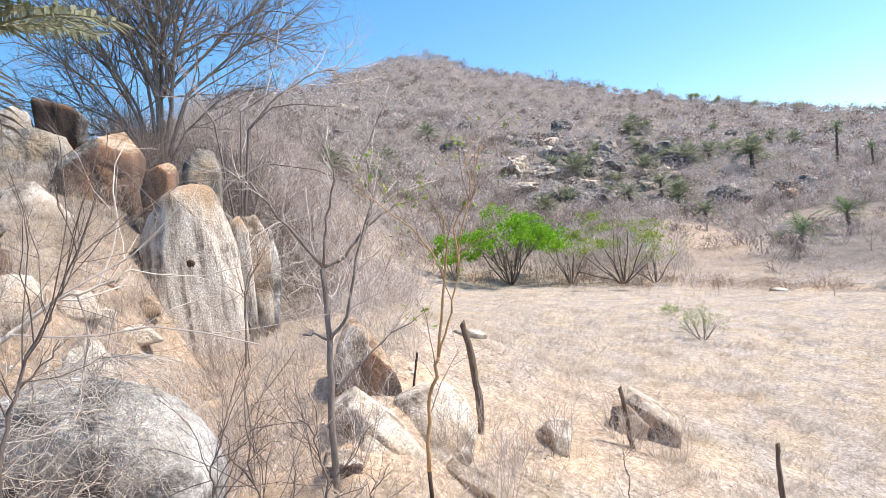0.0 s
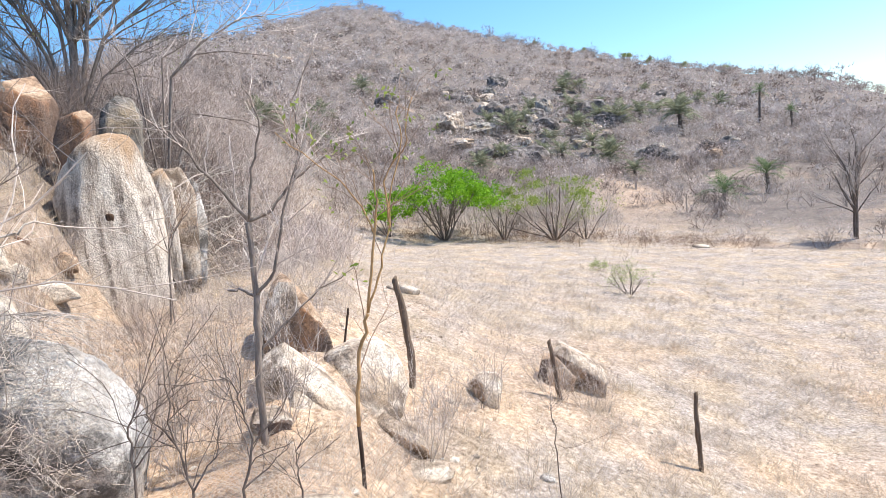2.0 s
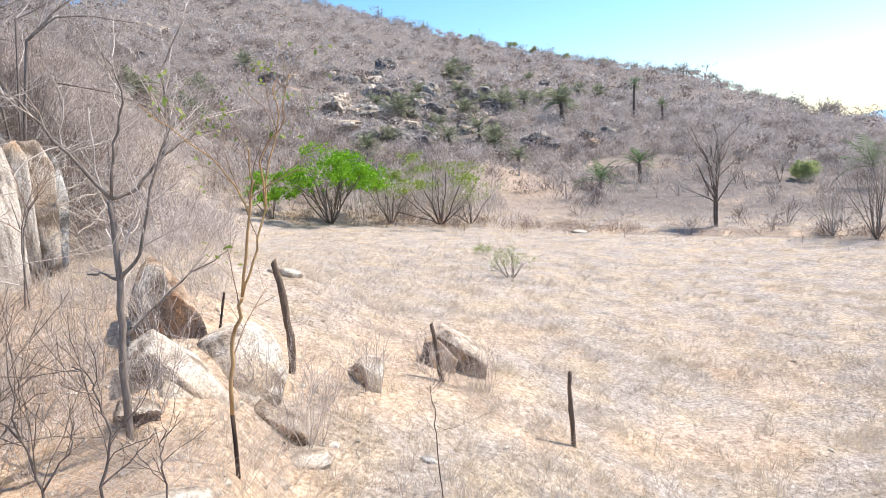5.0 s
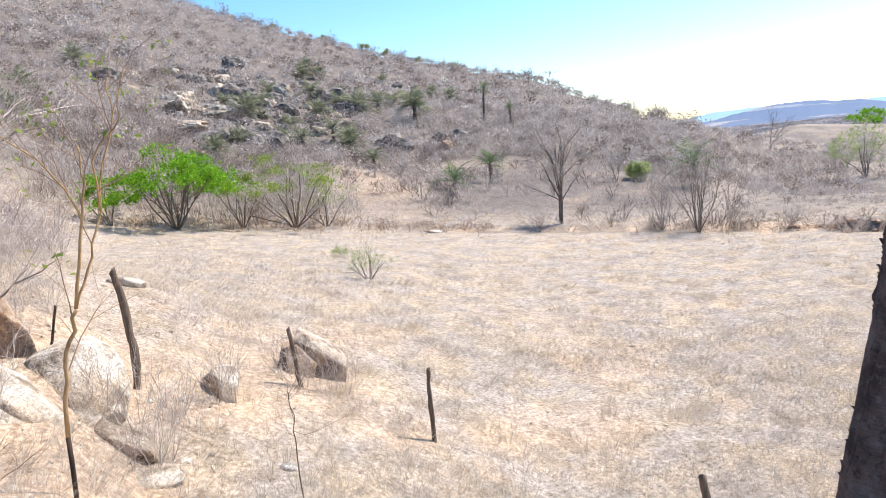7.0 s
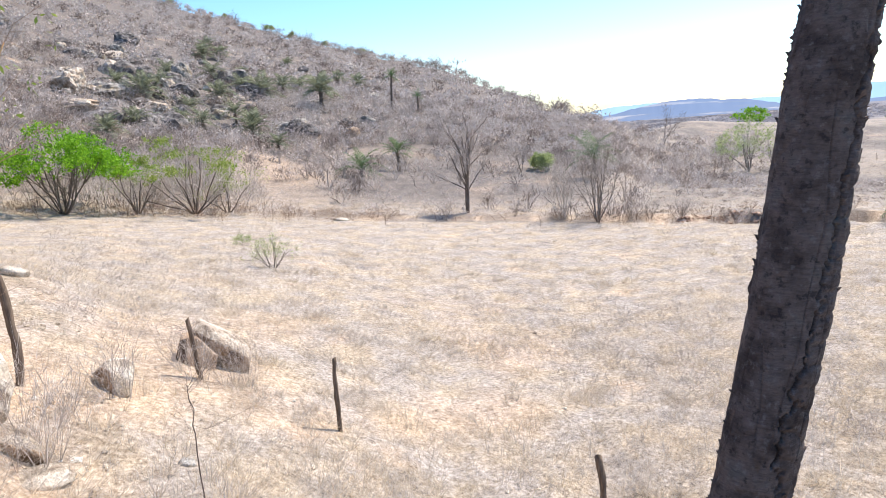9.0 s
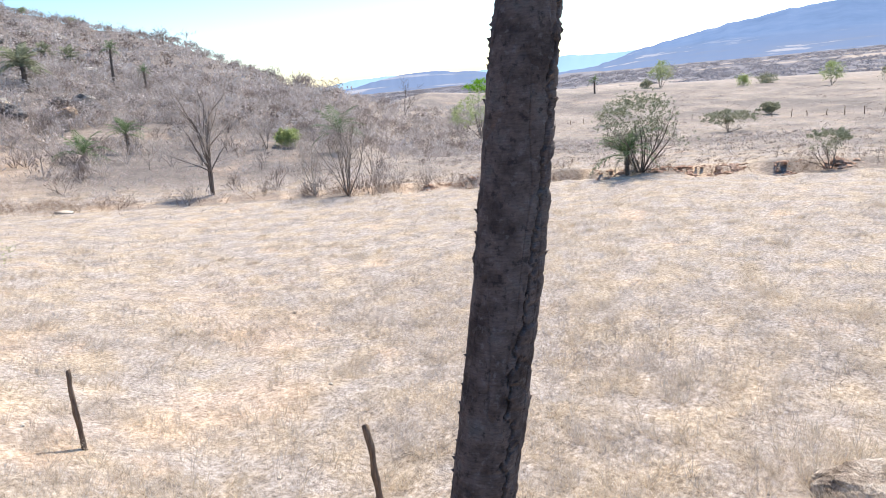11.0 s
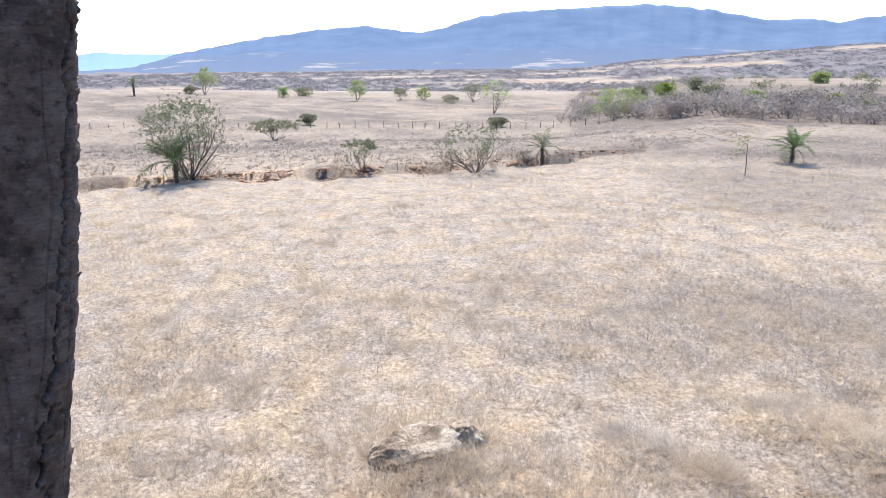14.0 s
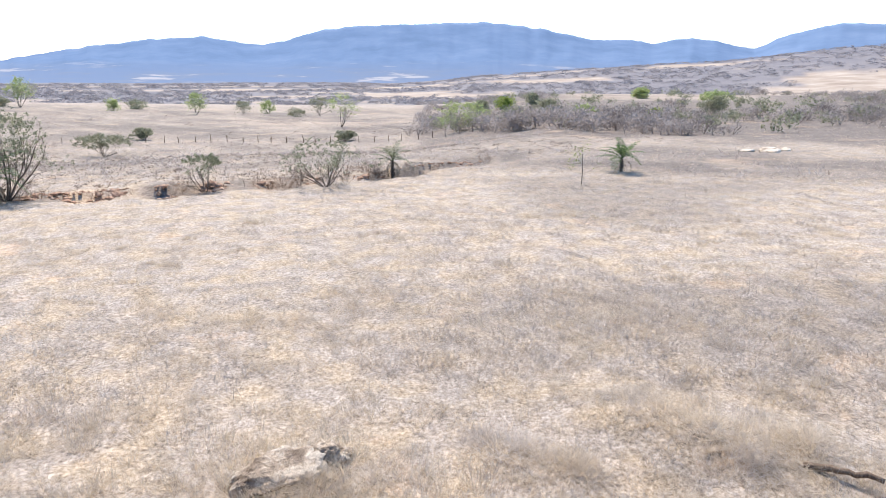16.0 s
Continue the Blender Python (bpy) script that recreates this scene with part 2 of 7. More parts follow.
# grey rock kept dark: branch shade over slope boulders put into its colour
ROCK_GREY = make_rock("darkened_grey_rock", (.27, .25, .222), (.43, .395, .35), (.13, .115, .10), (.40, .29, .16), lichen=.35, stain_at=(.52, .68))
ROCK_BROWN = make_rock("dark_brown_rock", (.13, .09, .07), (.22, .165, .135), (.06, .042, .034), (.26, .14, .08), (1.4, 1.4, .5), (.56, .7), .15)
GRANITE_SAND = make_rock("sandy_granite", (.61, .52, .415), (.80, .74, .65), (.27, .21, .16), (.60, .42, .25), lichen=.6)
ROCK_DARK = make_rock("blackened_rock", (.16, .143, .132), (.32, .295, .275), (.07, .062, .057), (.2, .15, .11), lichen=.15)
RED_EARTH = make_rock("red_earth", (.47, .29, .20), (.62, .43, .315), (.24, .15, .10), (.52, .31, .19), lichen=.3)
LEAF_BRIGHT = make_leaf("fresh_green_leaves", (.08, .22, .01), (.32, .58, .04))
LEAF_LIME = make_leaf("yellow_green_leaves", (.15, .23, .04), (.40, .46, .12))
LEAF_DUSTY = make_leaf("dusty_olive_leaves", (.17, .175, .11), (.38, .385, .27), .7)
LEAF_PALE = make_leaf("pale_green_leaves", (.26, .32, .12), (.50, .55, .27), .6)
LEAF_PALM = make_leaf("palm_leaflets", (.12, .135, .085), (.36, .38, .26), .85)
LEAF_PALM_GREEN = make_leaf("green_palm_leaflets", (.07, .12, .05), (.22, .29, .14), .5)
LEAF_DRY = make_leaf("dry_palm_leaflets", (.22, .17, .11), (.48, .40, .30), .7)
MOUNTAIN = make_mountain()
MOUNTAIN_PALE = make_mountain("pale_haze_tinted_mountain", .85)
NEST = make_bark("mud_nest", (.03, .02, .015), (.18, .11, .07))

# ---- ground shape: heights over the plan, polar round the bank where the walker stands ----
EYE = 5.7


def vnoise(x, y, seed=0):
    """Smooth value noise, -1 to 1, for arrays."""
    x, y = np.asarray(x, float), np.asarray(y, float)
    xi, yi = np.floor(x), np.floor(y)
    u, v = x - xi, y - yi
    u, v = u * u * (3 - 2 * u), v * v * (3 - 2 * v)

    def h(a, b):
        s = np.sin(a * 127.1 + b * 311.7 + seed * 74.7) * 43758.5453
        return s - np.floor(s)

    return 2 * ((h(xi, yi) * (1 - u) + h(xi + 1, yi) * u) * (1 - v) + (h(xi, yi + 1) * (1 - u) + h(xi + 1, yi + 1) * u) * v) - 1


def sstep(a, b, x):
    t = np.clip((x - a) / (b - a), 0, 1)
    return t * t * (3 - 2 * t)


def field_level(az):
    return np.interp(az, [-180, -45, -33, -25, -18, -13, -5, 0, 5, 10, 20, 35, 70, 120, 180],
                     [0, 0, .3, .9, 1.6, 2.0, 2.7, 3.0, 3.7, 3.9, 3.6, 4.2, 5, 2, 0])


def gully_line(az):
    return np.interp(az, [-120, -107, -98, -88, -79, -69, -56, -45, -33, -18], [56, 48.5, 40.5, 37.3, 36.5, 37, 37, 38, 39.5, 40])


def ridge_far(az):
    return np.interp(az, [-180, -60, -48, -40, -30, -20, -10, 0, 5, 9, 13, 18, 22, 27, 40, 90, 180], [170, 170, 170, 200, 250, 300, 340, 350, 340, 230, 100, 45, 30, 26, 24, 30, 170])


def ridge_up(az):
    return np.interp(az, [-180, -60, -50, -46, -42, -38.5, -34, -29.5, -21.7, -11.3, -7.5, -3.8, -1.7, 0.2, 3, 5, 10, 15, 27, 40, 90, 150],
                     [-1, -1, -.3, .1, .8, 2.4, 4.6, 5.8, 8.0, 11.3, 12.6, 13.6, 14.9, 15.2, 15.1, 14.7, 13.6, 12.6, 11.2, 10.5, 8, -1])


def pasture_crest(az):
    return np.interp(az, [-146, -112, -100, -93, -83, -74, -65, -60, -55, -52.6, -48.8, -45], [-2.6, -2.6, -2.7, -2.67, -2.4, -2.1, -1.75, -1.6, -1.1, -.75, -.1, .4])


def valley_side(az):
    return np.interp(az, [-146, -131.5, -124, -118, -112, -106, -98], [2.3, 1.9, 1.05, .75, .4, 0, -.5])


def heights(x, y, rough=True):
    x, y = np.asarray(x, float), np.asarray(y, float)
    r = np.hypot(x, y) + 1e-6
    az = np.degrees(np.arctan2(-x, y))
    az = np.where(az > 150, az - 360, az)
    level = field_level(az)
    level = level + .55 * np.exp(-((r - 16) / 6) ** 2) * sstep(-9, -1, az) * sstep(60, 24, az) - .5 * sstep(10.5, 7, r) * sstep(-14, -2, az) * sstep(60, 30, az)
    foot = np.interp(az, [-60, -30, 0, 8, 15, 25, 60], [6.5, 6.5, 6.5, 7, 6, 6, 6])
    z = 4.05 + (level - 4.05) * sstep(0.8, foot, r)
    # hill
    r0 = np.interp(az, [-60, -45, -5, 4, 9, 14, 20, 25, 35, 60], [42, 42, 41, 36, 22, 17.5, 15.5, 12, 9.5, 8])
    far, top = ridge_far(az), EYE + ridge_far(az) * np.tan(np.radians(ridge_up(az)))
    k = np.clip((r - r0) / (far - r0), 0, 1)
    power = np.interp(az, [-45, -10, 8, 15, 40], [1.1, 1.15, 1.1, .74, .7])
    hill = level + (top - level) * k ** power - .35 * np.clip(r - far, 0, None)
    hill = np.maximum(hill, -15)
    # open land to the right: swells down past the gully, drops into the valley
    open_land = level - 3.2 * sstep(44, 95, r) * sstep(-112, -96, az) - .6 * sstep(60, 95, r)
    k = sstep(85, 250, r) * sstep(-112, -98, az)
    open_land = open_land * (1 - k) + (EYE + 250 * np.tan(np.radians(pasture_crest(az)))) * k
    open_land = open_land + (-15 - open_land) * sstep(262, 520, r)
    open_land = open_land + (EYE + 15 + 1700 * np.tan(np.radians(valley_side(az)))) * sstep(560, 1700, r) * sstep(-98, -106, az)
    w = sstep(-54, -43, az) * sstep(150, 110, az)
    z = np.where(r > 20, open_land * (1 - w) + hill * w, z + (hill - level) * w)
    # gully with a cut far bank
    d = r - gully_line(az) + .5 * vnoise(az * .6, az * 0, 3) + .35 * vnoise(az * 1.7, az * 0, 4)
    cut = sstep(-110, -104, az) * sstep(-40, -56, az) * np.clip(.36 + .55 * vnoise(az * .35, az * 0 + 4, 5), .1, .62)
    z = z + cut * (-.95 * sstep(-.6, 1.0, d) + 1.15 * sstep(1.85, 2.15, d) - .2 * sstep(4, 14, d))
    # low grassy mounds
    for ma, mr, mh, mw in ((-89, 9.3, .16, .7), (-117.3, 11.49, .30, .85), (-123.6, 10.84, .30, .85), (-129.4, 11.25, .24, .75), (-112.0, 9.55, .16, .5), (-107.4, 10.03, .14, .45), (-126.7, 10.33, .12, .4)):
        mx, my = -mr * np.sin(np.radians(ma)), mr * np.cos(np.radians(ma))
        z = z + mh * np.exp(-((x - mx) ** 2 + (y - my) ** 2) / mw ** 2)
    if rough:
        z = z + .05 * vnoise(x * .9, y * .9, 1) * sstep(3, 8, r) + .1 * vnoise(x * .23, y * .23, 2) * sstep(4, 12, r)
        hilly = w * sstep(0, 25, r - r0)
        z = z + hilly * (.5 * vnoise(x * .12, y * .12, 7) + .8 * vnoise(x * .04, y * .04, 8))
        z = z + (1.5 * vnoise(x * .006, y * .006, 9)) * sstep(250, 500, r)
    return z


# ---- mesh tools ----
class Soup:
    """Gathers loose pieces and links them as one mesh."""

    def __init__(self):
        self.v, self.f3, self.f4, self.n = [], [], [], 0

    def add(self, verts, quads=None, tris=None):
        if quads is not None and len(quads):
            self.f4.append(np.asarray(quads) + self.n)
        if tris is not None and len(tris):
            self.f3.append(np.asarray(tris) + self.n)
        self.v.append(np.asarray(verts, float))
        self.n += len(verts)

    def arrays(self):
        v = np.concatenate(self.v)
        f4 = np.concatenate(self.f4) if self.f4 else np.zeros((0, 4), int)
        f3 = np.concatenate(self.f3) if self.f3 else np.zeros((0, 3), int)
        return v, f4, f3

    def mesh(self, name, mat, smooth=False):
        return mesh_from(name, *self.arrays(), mat, smooth)


def mesh_from(name, v, f4, f3, mat, smooth=False):
    me = bpy.data.meshes.new(name)
    me.vertices.add(len(v))
    me.vertices.foreach_set("co", np.asarray(v, np.float32).ravel())
    loops = np.concatenate([np.asarray(f4).ravel(), np.asarray(f3).ravel()]).astype(np.int32)
    me.loops.add(len(loops))
    me.loops.foreach_set("vertex_index", loops)
    starts = np.concatenate([np.arange(len(f4)) * 4, len(f4) * 4 + np.arange(len(f3)) * 3]).astype(np.int32)
    me.polygons.add(len(starts))
    me.polygons.foreach_set("loop_start", starts)
    me.polygons.foreach_set("use_smooth", np.full(len(starts), smooth))
    me.update(calc_edges=True)
    me.validate()
    me.materials.append(mat)
    return me


def part(name, mesh, parent, label=""):
    ob = new(name, mesh)
    ob.parent = parent
    return tagged(ob, label)


def spot(az, r, up=0.0):
    """A place on the ground, by bearing (degrees left of +y) and distance."""
    x, y = -r * math.sin(radians(az)), r * math.cos(radians(az))
    return Vector((x, y, float(heights(x, y)) + up))


def tube(points, radii, sides=5, cap=True):
    p, r = np.asarray(points, float), np.asarray(radii, float)
    t = np.gradient(p, axis=0)
    t /= np.linalg.norm(t, axis=1, keepdims=True) + 1e-9
    ref = np.array([0.0, 0, 1]) if abs(t[0][2]) < .8 else np.array([1.0, 0, 0])
    a = np.cross(t, ref)
    a /= np.linalg.norm(a, axis=1, keepdims=True) + 1e-9
    b = np.cross(t, a)
    ang = np.linspace(0, 2 * np.pi, sides, endpoint=False)
    v = p[:, None] + r[:, None, None] * (np.cos(ang)[None, :, None] * a[:, None] + np.sin(ang)[None, :, None] * b[:, None])
    n = len(p)
    i, j = np.meshgrid(np.arange(n - 1), np.arange(sides), indexing="ij")
    k = (j + 1) % sides
    q = np.stack([i * sides + j, i * sides + k, (i + 1) * sides + k, (i + 1) * sides + j], -1).reshape(-1, 4)
    v = v.reshape(-1, 3)
    tris = None
    if cap:
        v = np.vstack([v, p[:1], p[-1:]])
        s = np.arange(sides)
        e = (s + 1) % sides
        tris = np.vstack([np.stack([e, s, np.full(sides, n * sides)], 1), np.stack([(n - 1) * sides + s, (n - 1) * sides + e, np.full(sides, n * sides + 1)], 1)])
    return v, q, tris


def bend(rng, start, way, length, steps, wiggle, lift):
    """A crooked line of points."""
    p, d = [np.array(start, float)], np.array(way, float)
    d /= np.linalg.norm(d)
    for _ in range(steps):
        d = d + rng.normal(0, wiggle, 3) + np.array([0, 0, lift])
        d /= np.linalg.norm(d)
        p.append(p[-1] + d * length / steps)
    return np.array(p)


def grow(rng, start, way, length, radius, level, plan, out):
    """A limb and its side shoots. plan: per level (shoots, spread, length share, radius share, wiggle, lift)."""
    shoots, spread, share, thin, wiggle, lift = plan[level]
    steps = (7, 5, 3, 1)[min(level, 3)]
    p = bend(rng, start, way, length, steps, wiggle, lift)
    out.append((level, p, np.linspace(radius, radius * (.55 if level + 1 < len(plan) else .3), len(p))))
    if level + 1 < len(plan):
        sprout(rng, p, length, radius, level, plan, out)


def sprout(rng, p, length, radius, level, plan, out, low=.25):
    shoots, spread, share, thin, wiggle, lift = plan[level]
    for s in range(shoots):
        k = low + (1 - low) * (s + rng.random()) / shoots
        f = k * (len(p) - 1)
        i = min(int(f), len(p) - 2)
        q = p[i] + (p[i + 1] - p[i]) * (f - i)
        d = p[i + 1] - p[i]
        d = d / (np.linalg.norm(d) + 1e-9) + rng.normal(0, spread, 3)
        grow(rng, q, d, length * share * rng.uniform(.6, 1.15) * (1.15 - .45 * k), radius * thin * (1.1 - .4 * k), level + 1, plan, out)


def limbs_to(thing, out, wood, fine, thick_levels=1, fine_name="crown", sides=(8, 5, 3, 3, 3)):
    """Splits limbs into a trunk mesh and a crown mesh under the thing."""
    a, b = Soup(), Soup()
    for level, p, r in out:
        (a if level <= thick_levels else b).add(*tube(p, r, sides[min(level, 4)], level <= 1))
    part("trunk", a.mesh("trunk", wood, True), thing)
    if b.n:
        part(fine_name, b.mesh(fine_name, fine), thing)


def thing_at(name, place, label, category, group="", turn=0.0, kind=""):
    e = new(name)
    e.empty_display_size = .2
    e.matrix_world = Matrix.Translation(place) @ Matrix.Rotation(radians(turn), 4, "Z")
    return tagged(e, label, category, group, kind)


def leaf_cloud(rng, tips, per, size, spread, soup, droop=0.2):
    """Small leaves (two triangles each) round the given tips."""
    tips = np.asarray(tips)
    c = np.repeat(tips, per, axis=0) + rng.normal(0, spread, (len(tips) * per, 3))
    n = len(c)
    a = rng.normal(0, 1, (n, 3))
    a[:, 2] -= droop
    a /= np.linalg.norm(a, axis=1, keepdims=True)
    b = np.cross(a, rng.normal(0, 1, (n, 3)))
    b /= np.linalg.norm(b, axis=1, keepdims=True) + 1e-9
    s = (size * rng.uniform(.6, 1.3, n))[:, None]
    v = np.stack([c - a * s, c + b * s * .45, c + a * s, c - b * s * .45], 1).reshape(-1, 3)
    soup.add(v, np.arange(n * 4).reshape(-1, 4))


# ---- kinds of things ----
def rock(name, place, size, seed, mat, label, category="rock", turn=0.0, lean=0.0, cuts=9, sharp=14, rough=.05, flats=(), group="", sub=4, crack=0.0, smooth=True, tilt=0.0, skins=()):
    """A weathered boulder: a rounded body of random flat faces, with lumps and pits. size: width, depth, height; sunk a
    little.
    skins: (cut, material) pairs for broken, crusted or shade-toned faces."""
    rng = np.random.default_rng(seed)
    bm = bmesh.new()
    bmesh.ops.create_icosphere(bm, subdivisions=sub, radius=1)
    d = np.array([v.co[:] for v in bm.verts])
    d /= np.linalg.norm(d, axis=1, keepdims=True)
    normals = rng.normal(0, 1, (cuts, 3))
    normals /= np.linalg.norm(normals, axis=1, keepdims=True)
    dist = rng.uniform(.72, 1.0, cuts)
    if flats:
        extra = np.array([f[:3] for f in flats], float)
        extra /= np.linalg.norm(extra, axis=1, keepdims=True)
        normals, dist = np.vstack([normals, extra]), np.concatenate([dist, [f[3] for f in flats]])
    reach = np.maximum(d @ normals.T, 0) / dist
    rad = 1 / (np.sum(reach ** sharp, 1) + .85 ** sharp) ** (1 / sharp)
    o = rng.uniform(0, 50)
    for i, k in enumerate(d):
        q = Vector(k) * 1.0
        rad[i] *= 1 + rough * (noise.fractal(q * 1.7 + Vector((o, o, o)), 1.0, 2.0, 5) + .55 * noise.noise(q * 7 + Vector((o, 0, 0))) + .3 * noise.noise(q * 19 + Vector((0, o, 0))))
        if crack:
            c = abs(noise.noise(Vector((k[0] * 2.2 + o, k[1] * 2.2, k[2] * .5))))
            rad[i] *= 1 - crack * max(0.0, 1 - c * 16)
    v = d * rad[:, None] * np.array(size) / 2
    for bv, c in zip(bm.verts, v):
        bv.co = c
    me = bpy.data.meshes.new(name)
    for f in bm.faces:
        f.smooth = smooth
    bm.to_mesh(me)
    bm.free()
    me.materials.append(mat)
    if skins:
        # ragged borders between the faces' skins
        jag = np.array([[noise.noise(Vector(k) * 6 + Vector((o, i * 9, 0))) for i in range(reach.shape[1])] for k in d])
        own = np.argmax(reach * (1 + .05 * jag), axis=1)
        for i, (cut, skin) in enumerate(skins):
            me.materials.append(skin)
            for f in me.polygons:
                if own[f.vertices[0]] == cut:
                    f.material_index = i + 1
    ob = new(name, me)
    ob.matrix_world = Matrix.Translation(place) @ Matrix.Rotation(radians(turn), 4, "Z") @ Matrix.Rotation(radians(lean), 4, "Y") @ Matrix.Rotation(radians(tilt), 4, "X")
    return tagged(ob, label, category, group)


def hewn(name, place, turn, ring, faces, seed, mat, label, sharp=40, rough=.03, sub=5, crack=0.0, skins=(), category="rock"):
    """A rock cut by planes. ring: the cuts seen from the front, as (degrees from the right, metres from the middle);
    faces: further cuts (right, away, up, metres). skins name cuts of faces by their number."""
    cuts = [(math.cos(radians(a)), .12 * math.sin(3 * a), math.sin(radians(a)), d) for a, d in ring]
    s = 1.5 * max(c[3] for c in [*cuts, *faces])
    flats = [(*c[:3], c[3] * 1.03 / s) for c in [*cuts, *faces]]
    return rock(name, place, (2 * s, 2 * s, 2 * s), seed, mat, label, category, turn, cuts=0, sharp=sharp, rough=rough, flats=flats, sub=sub, crack=crack,
                skins=[(len(ring) + k, m) for k, m in skins])


def frond_mesh(name, rng, length, arch, mat, pairs=20, leaf=.30, width=.016, tatter=0.0):
    """One feather leaf along +x, arching up and over, with two rows of leaflets."""
    s = Soup()
    t = np.linspace(0, 1, 9)
    x = length * (t - .12 * arch * t ** 2)
    z = length * (arch * (.55 * t - .95 * t ** 2.1))
    p = np.stack([x, rng.normal(0, .01) * t * length, z], 1)
    s.add(*tube(p, np.linspace(.022, .006, 9) * length / 1.8, 4))
    for side in (-1, 1):
        for k in np.linspace(.16, .99, pairs):
            if rng.random() < tatter:
                continue
            i = min(int(k * 8), 7)
            q = p[i] + (p[i + 1] - p[i]) * (k * 8 - i)
            d = (p[i + 1] - p[i]) / np.linalg.norm(p[i + 1] - p[i])
            ll = leaf * length * (1.15 - abs(k - .45) * 1.3) * rng.uniform(.8, 1.1)
            out = np.array([d[0] * .75, side * 1.0, d[2] * .75 + rng.uniform(-.05, .35)])
            out /= np.linalg.norm(out)
            mid, tip = q + out * ll * .5, q + out * ll + np.array([0, 0, -ll * rng.uniform(.1, .4)])
            w = d * width * length
            s.add(np.array([q - w * .5, q + w * .5, mid + w, mid - w, tip]), [[0, 1, 2, 3]], [[3, 2, 4]])
    return s.mesh(name, mat)


def palm(place, trunk_h, leaf_len, fronds, seed, label, radius=.13, mat=None, lean=(0, 0), group="licuri-like palms", dry=3, category="palm", up=(-4, 82), pairs=20):
    """Trunk with old leaf bases, a crown of feather leaves, a few dry ones hanging."""
    rng = np.random.default_rng(seed)
    e = thing_at("palm", place, label, category, group)
    n = 10
    t = np.linspace(0, 1, n)
    pts = np.stack([lean[0] * t ** 1.5, lean[1] * t ** 1.5, -.15 + (trunk_h + .15) * t], 1)
    s = Soup()
    s.add(*tube(pts, radius * (1.25 - .35 * t) * rng.uniform(.93, 1.07, n), 9))
    for k in range(int(10 + trunk_h * 9)):
        h, a = rng.uniform(.15, 1), rng.uniform(0, 2 * np.pi)
        q = np.array([lean[0] * h ** 1.5, lean[1] * h ** 1.5, trunk_h * h])
        o = np.array([np.cos(a), np.sin(a), 0])
        s.add(*tube([q + o * radius * .8, q + o * radius * 1.7 + [0, 0, .12]], [.04, .015], 4))
    part("trunk", s.mesh("trunk", BARK_PALM, True), e)
    top = Vector((lean[0], lean[1], trunk_h))
    mats = mat or LEAF_PALM
    wide = .016 if pairs > 14 else .03
    shapes = [frond_mesh("frond", rng, leaf_len * rng.uniform(.85, 1.1), a, mats, pairs, .30 if pairs > 14 else .36, wide) for a in (.35, .62, .95)]
    hang = frond_mesh("frond", rng, leaf_len * .75, .9, LEAF_DRY, 12, tatter=.3)
    for k in range(fronds):
        az = 360 * (k * .382) + rng.uniform(-15, 15)
        tilt = up[0] + (up[1] - up[0]) * ((k + .5) / fronds) + rng.uniform(-9, 9)
        f = part("frond", shapes[k % 3], e)
        f.matrix_basis = Matrix.Translation(top) @ Matrix.Rotation(radians(az), 4, "Z") @ Matrix.Rotation(-radians(tilt), 4, "Y")
    for k in range(dry):
        f = part("dry_frond", hang, e, "brown hanging dry frond")
        f.matrix_basis = Matrix.Translation(top) @ Matrix.Rotation(radians(rng.uniform(0, 360)), 4, "Z") @ Matrix.Rotation(radians(rng.uniform(30, 62)), 4, "Y")
    return e


def bare_tree(name, place, height, seed, label, stems=1, plan=None, radius=.1, wood=None, fine=None, category="tree", group="", spread=.35, leaves=None, leaf_size=.05, per=3, leaf_spread=.1, tip_level=None):
    rng = np.random.default_rng(seed)
    e = thing_at(name, place, label, category, group)
    plan = plan or [(6, .45, .62, .5, .09, .03), (5, .5, .6, .5, .12, .03), (4, .55, .6, .5, .15, .02), (0, 0, 0, 0, .18, .02)]
    out = []
    for k in range(stems):
        a = 2 * np.pi * (k + rng.random() * .6) / stems
        tilt = spread * (.4 + .6 * rng.random()) if stems > 1 else rng.normal(0, .05)
        way = [np.cos(a) * tilt, np.sin(a) * tilt, 1]
        grow(rng, [np.cos(a) * radius * .6 * (stems > 1), np.sin(a) * radius * .6 * (stems > 1), -.1], way, height * rng.uniform(.6, .75), radius * rng.uniform(.75, 1.05), 0, plan, out)
    limbs_to(e, out, wood or BARK_GREY, fine or TWIG_GREY)
    if leaves:
        last = tip_level or len(plan) - 1
        tips = np.concatenate([p[1:] for level, p, r in out if level >= last])
        s = Soup()
        leaf_cloud(rng, tips, per, leaf_size, leaf_spread, s)
        part("leaves", s.mesh("leaves", leaves), e)
    return e


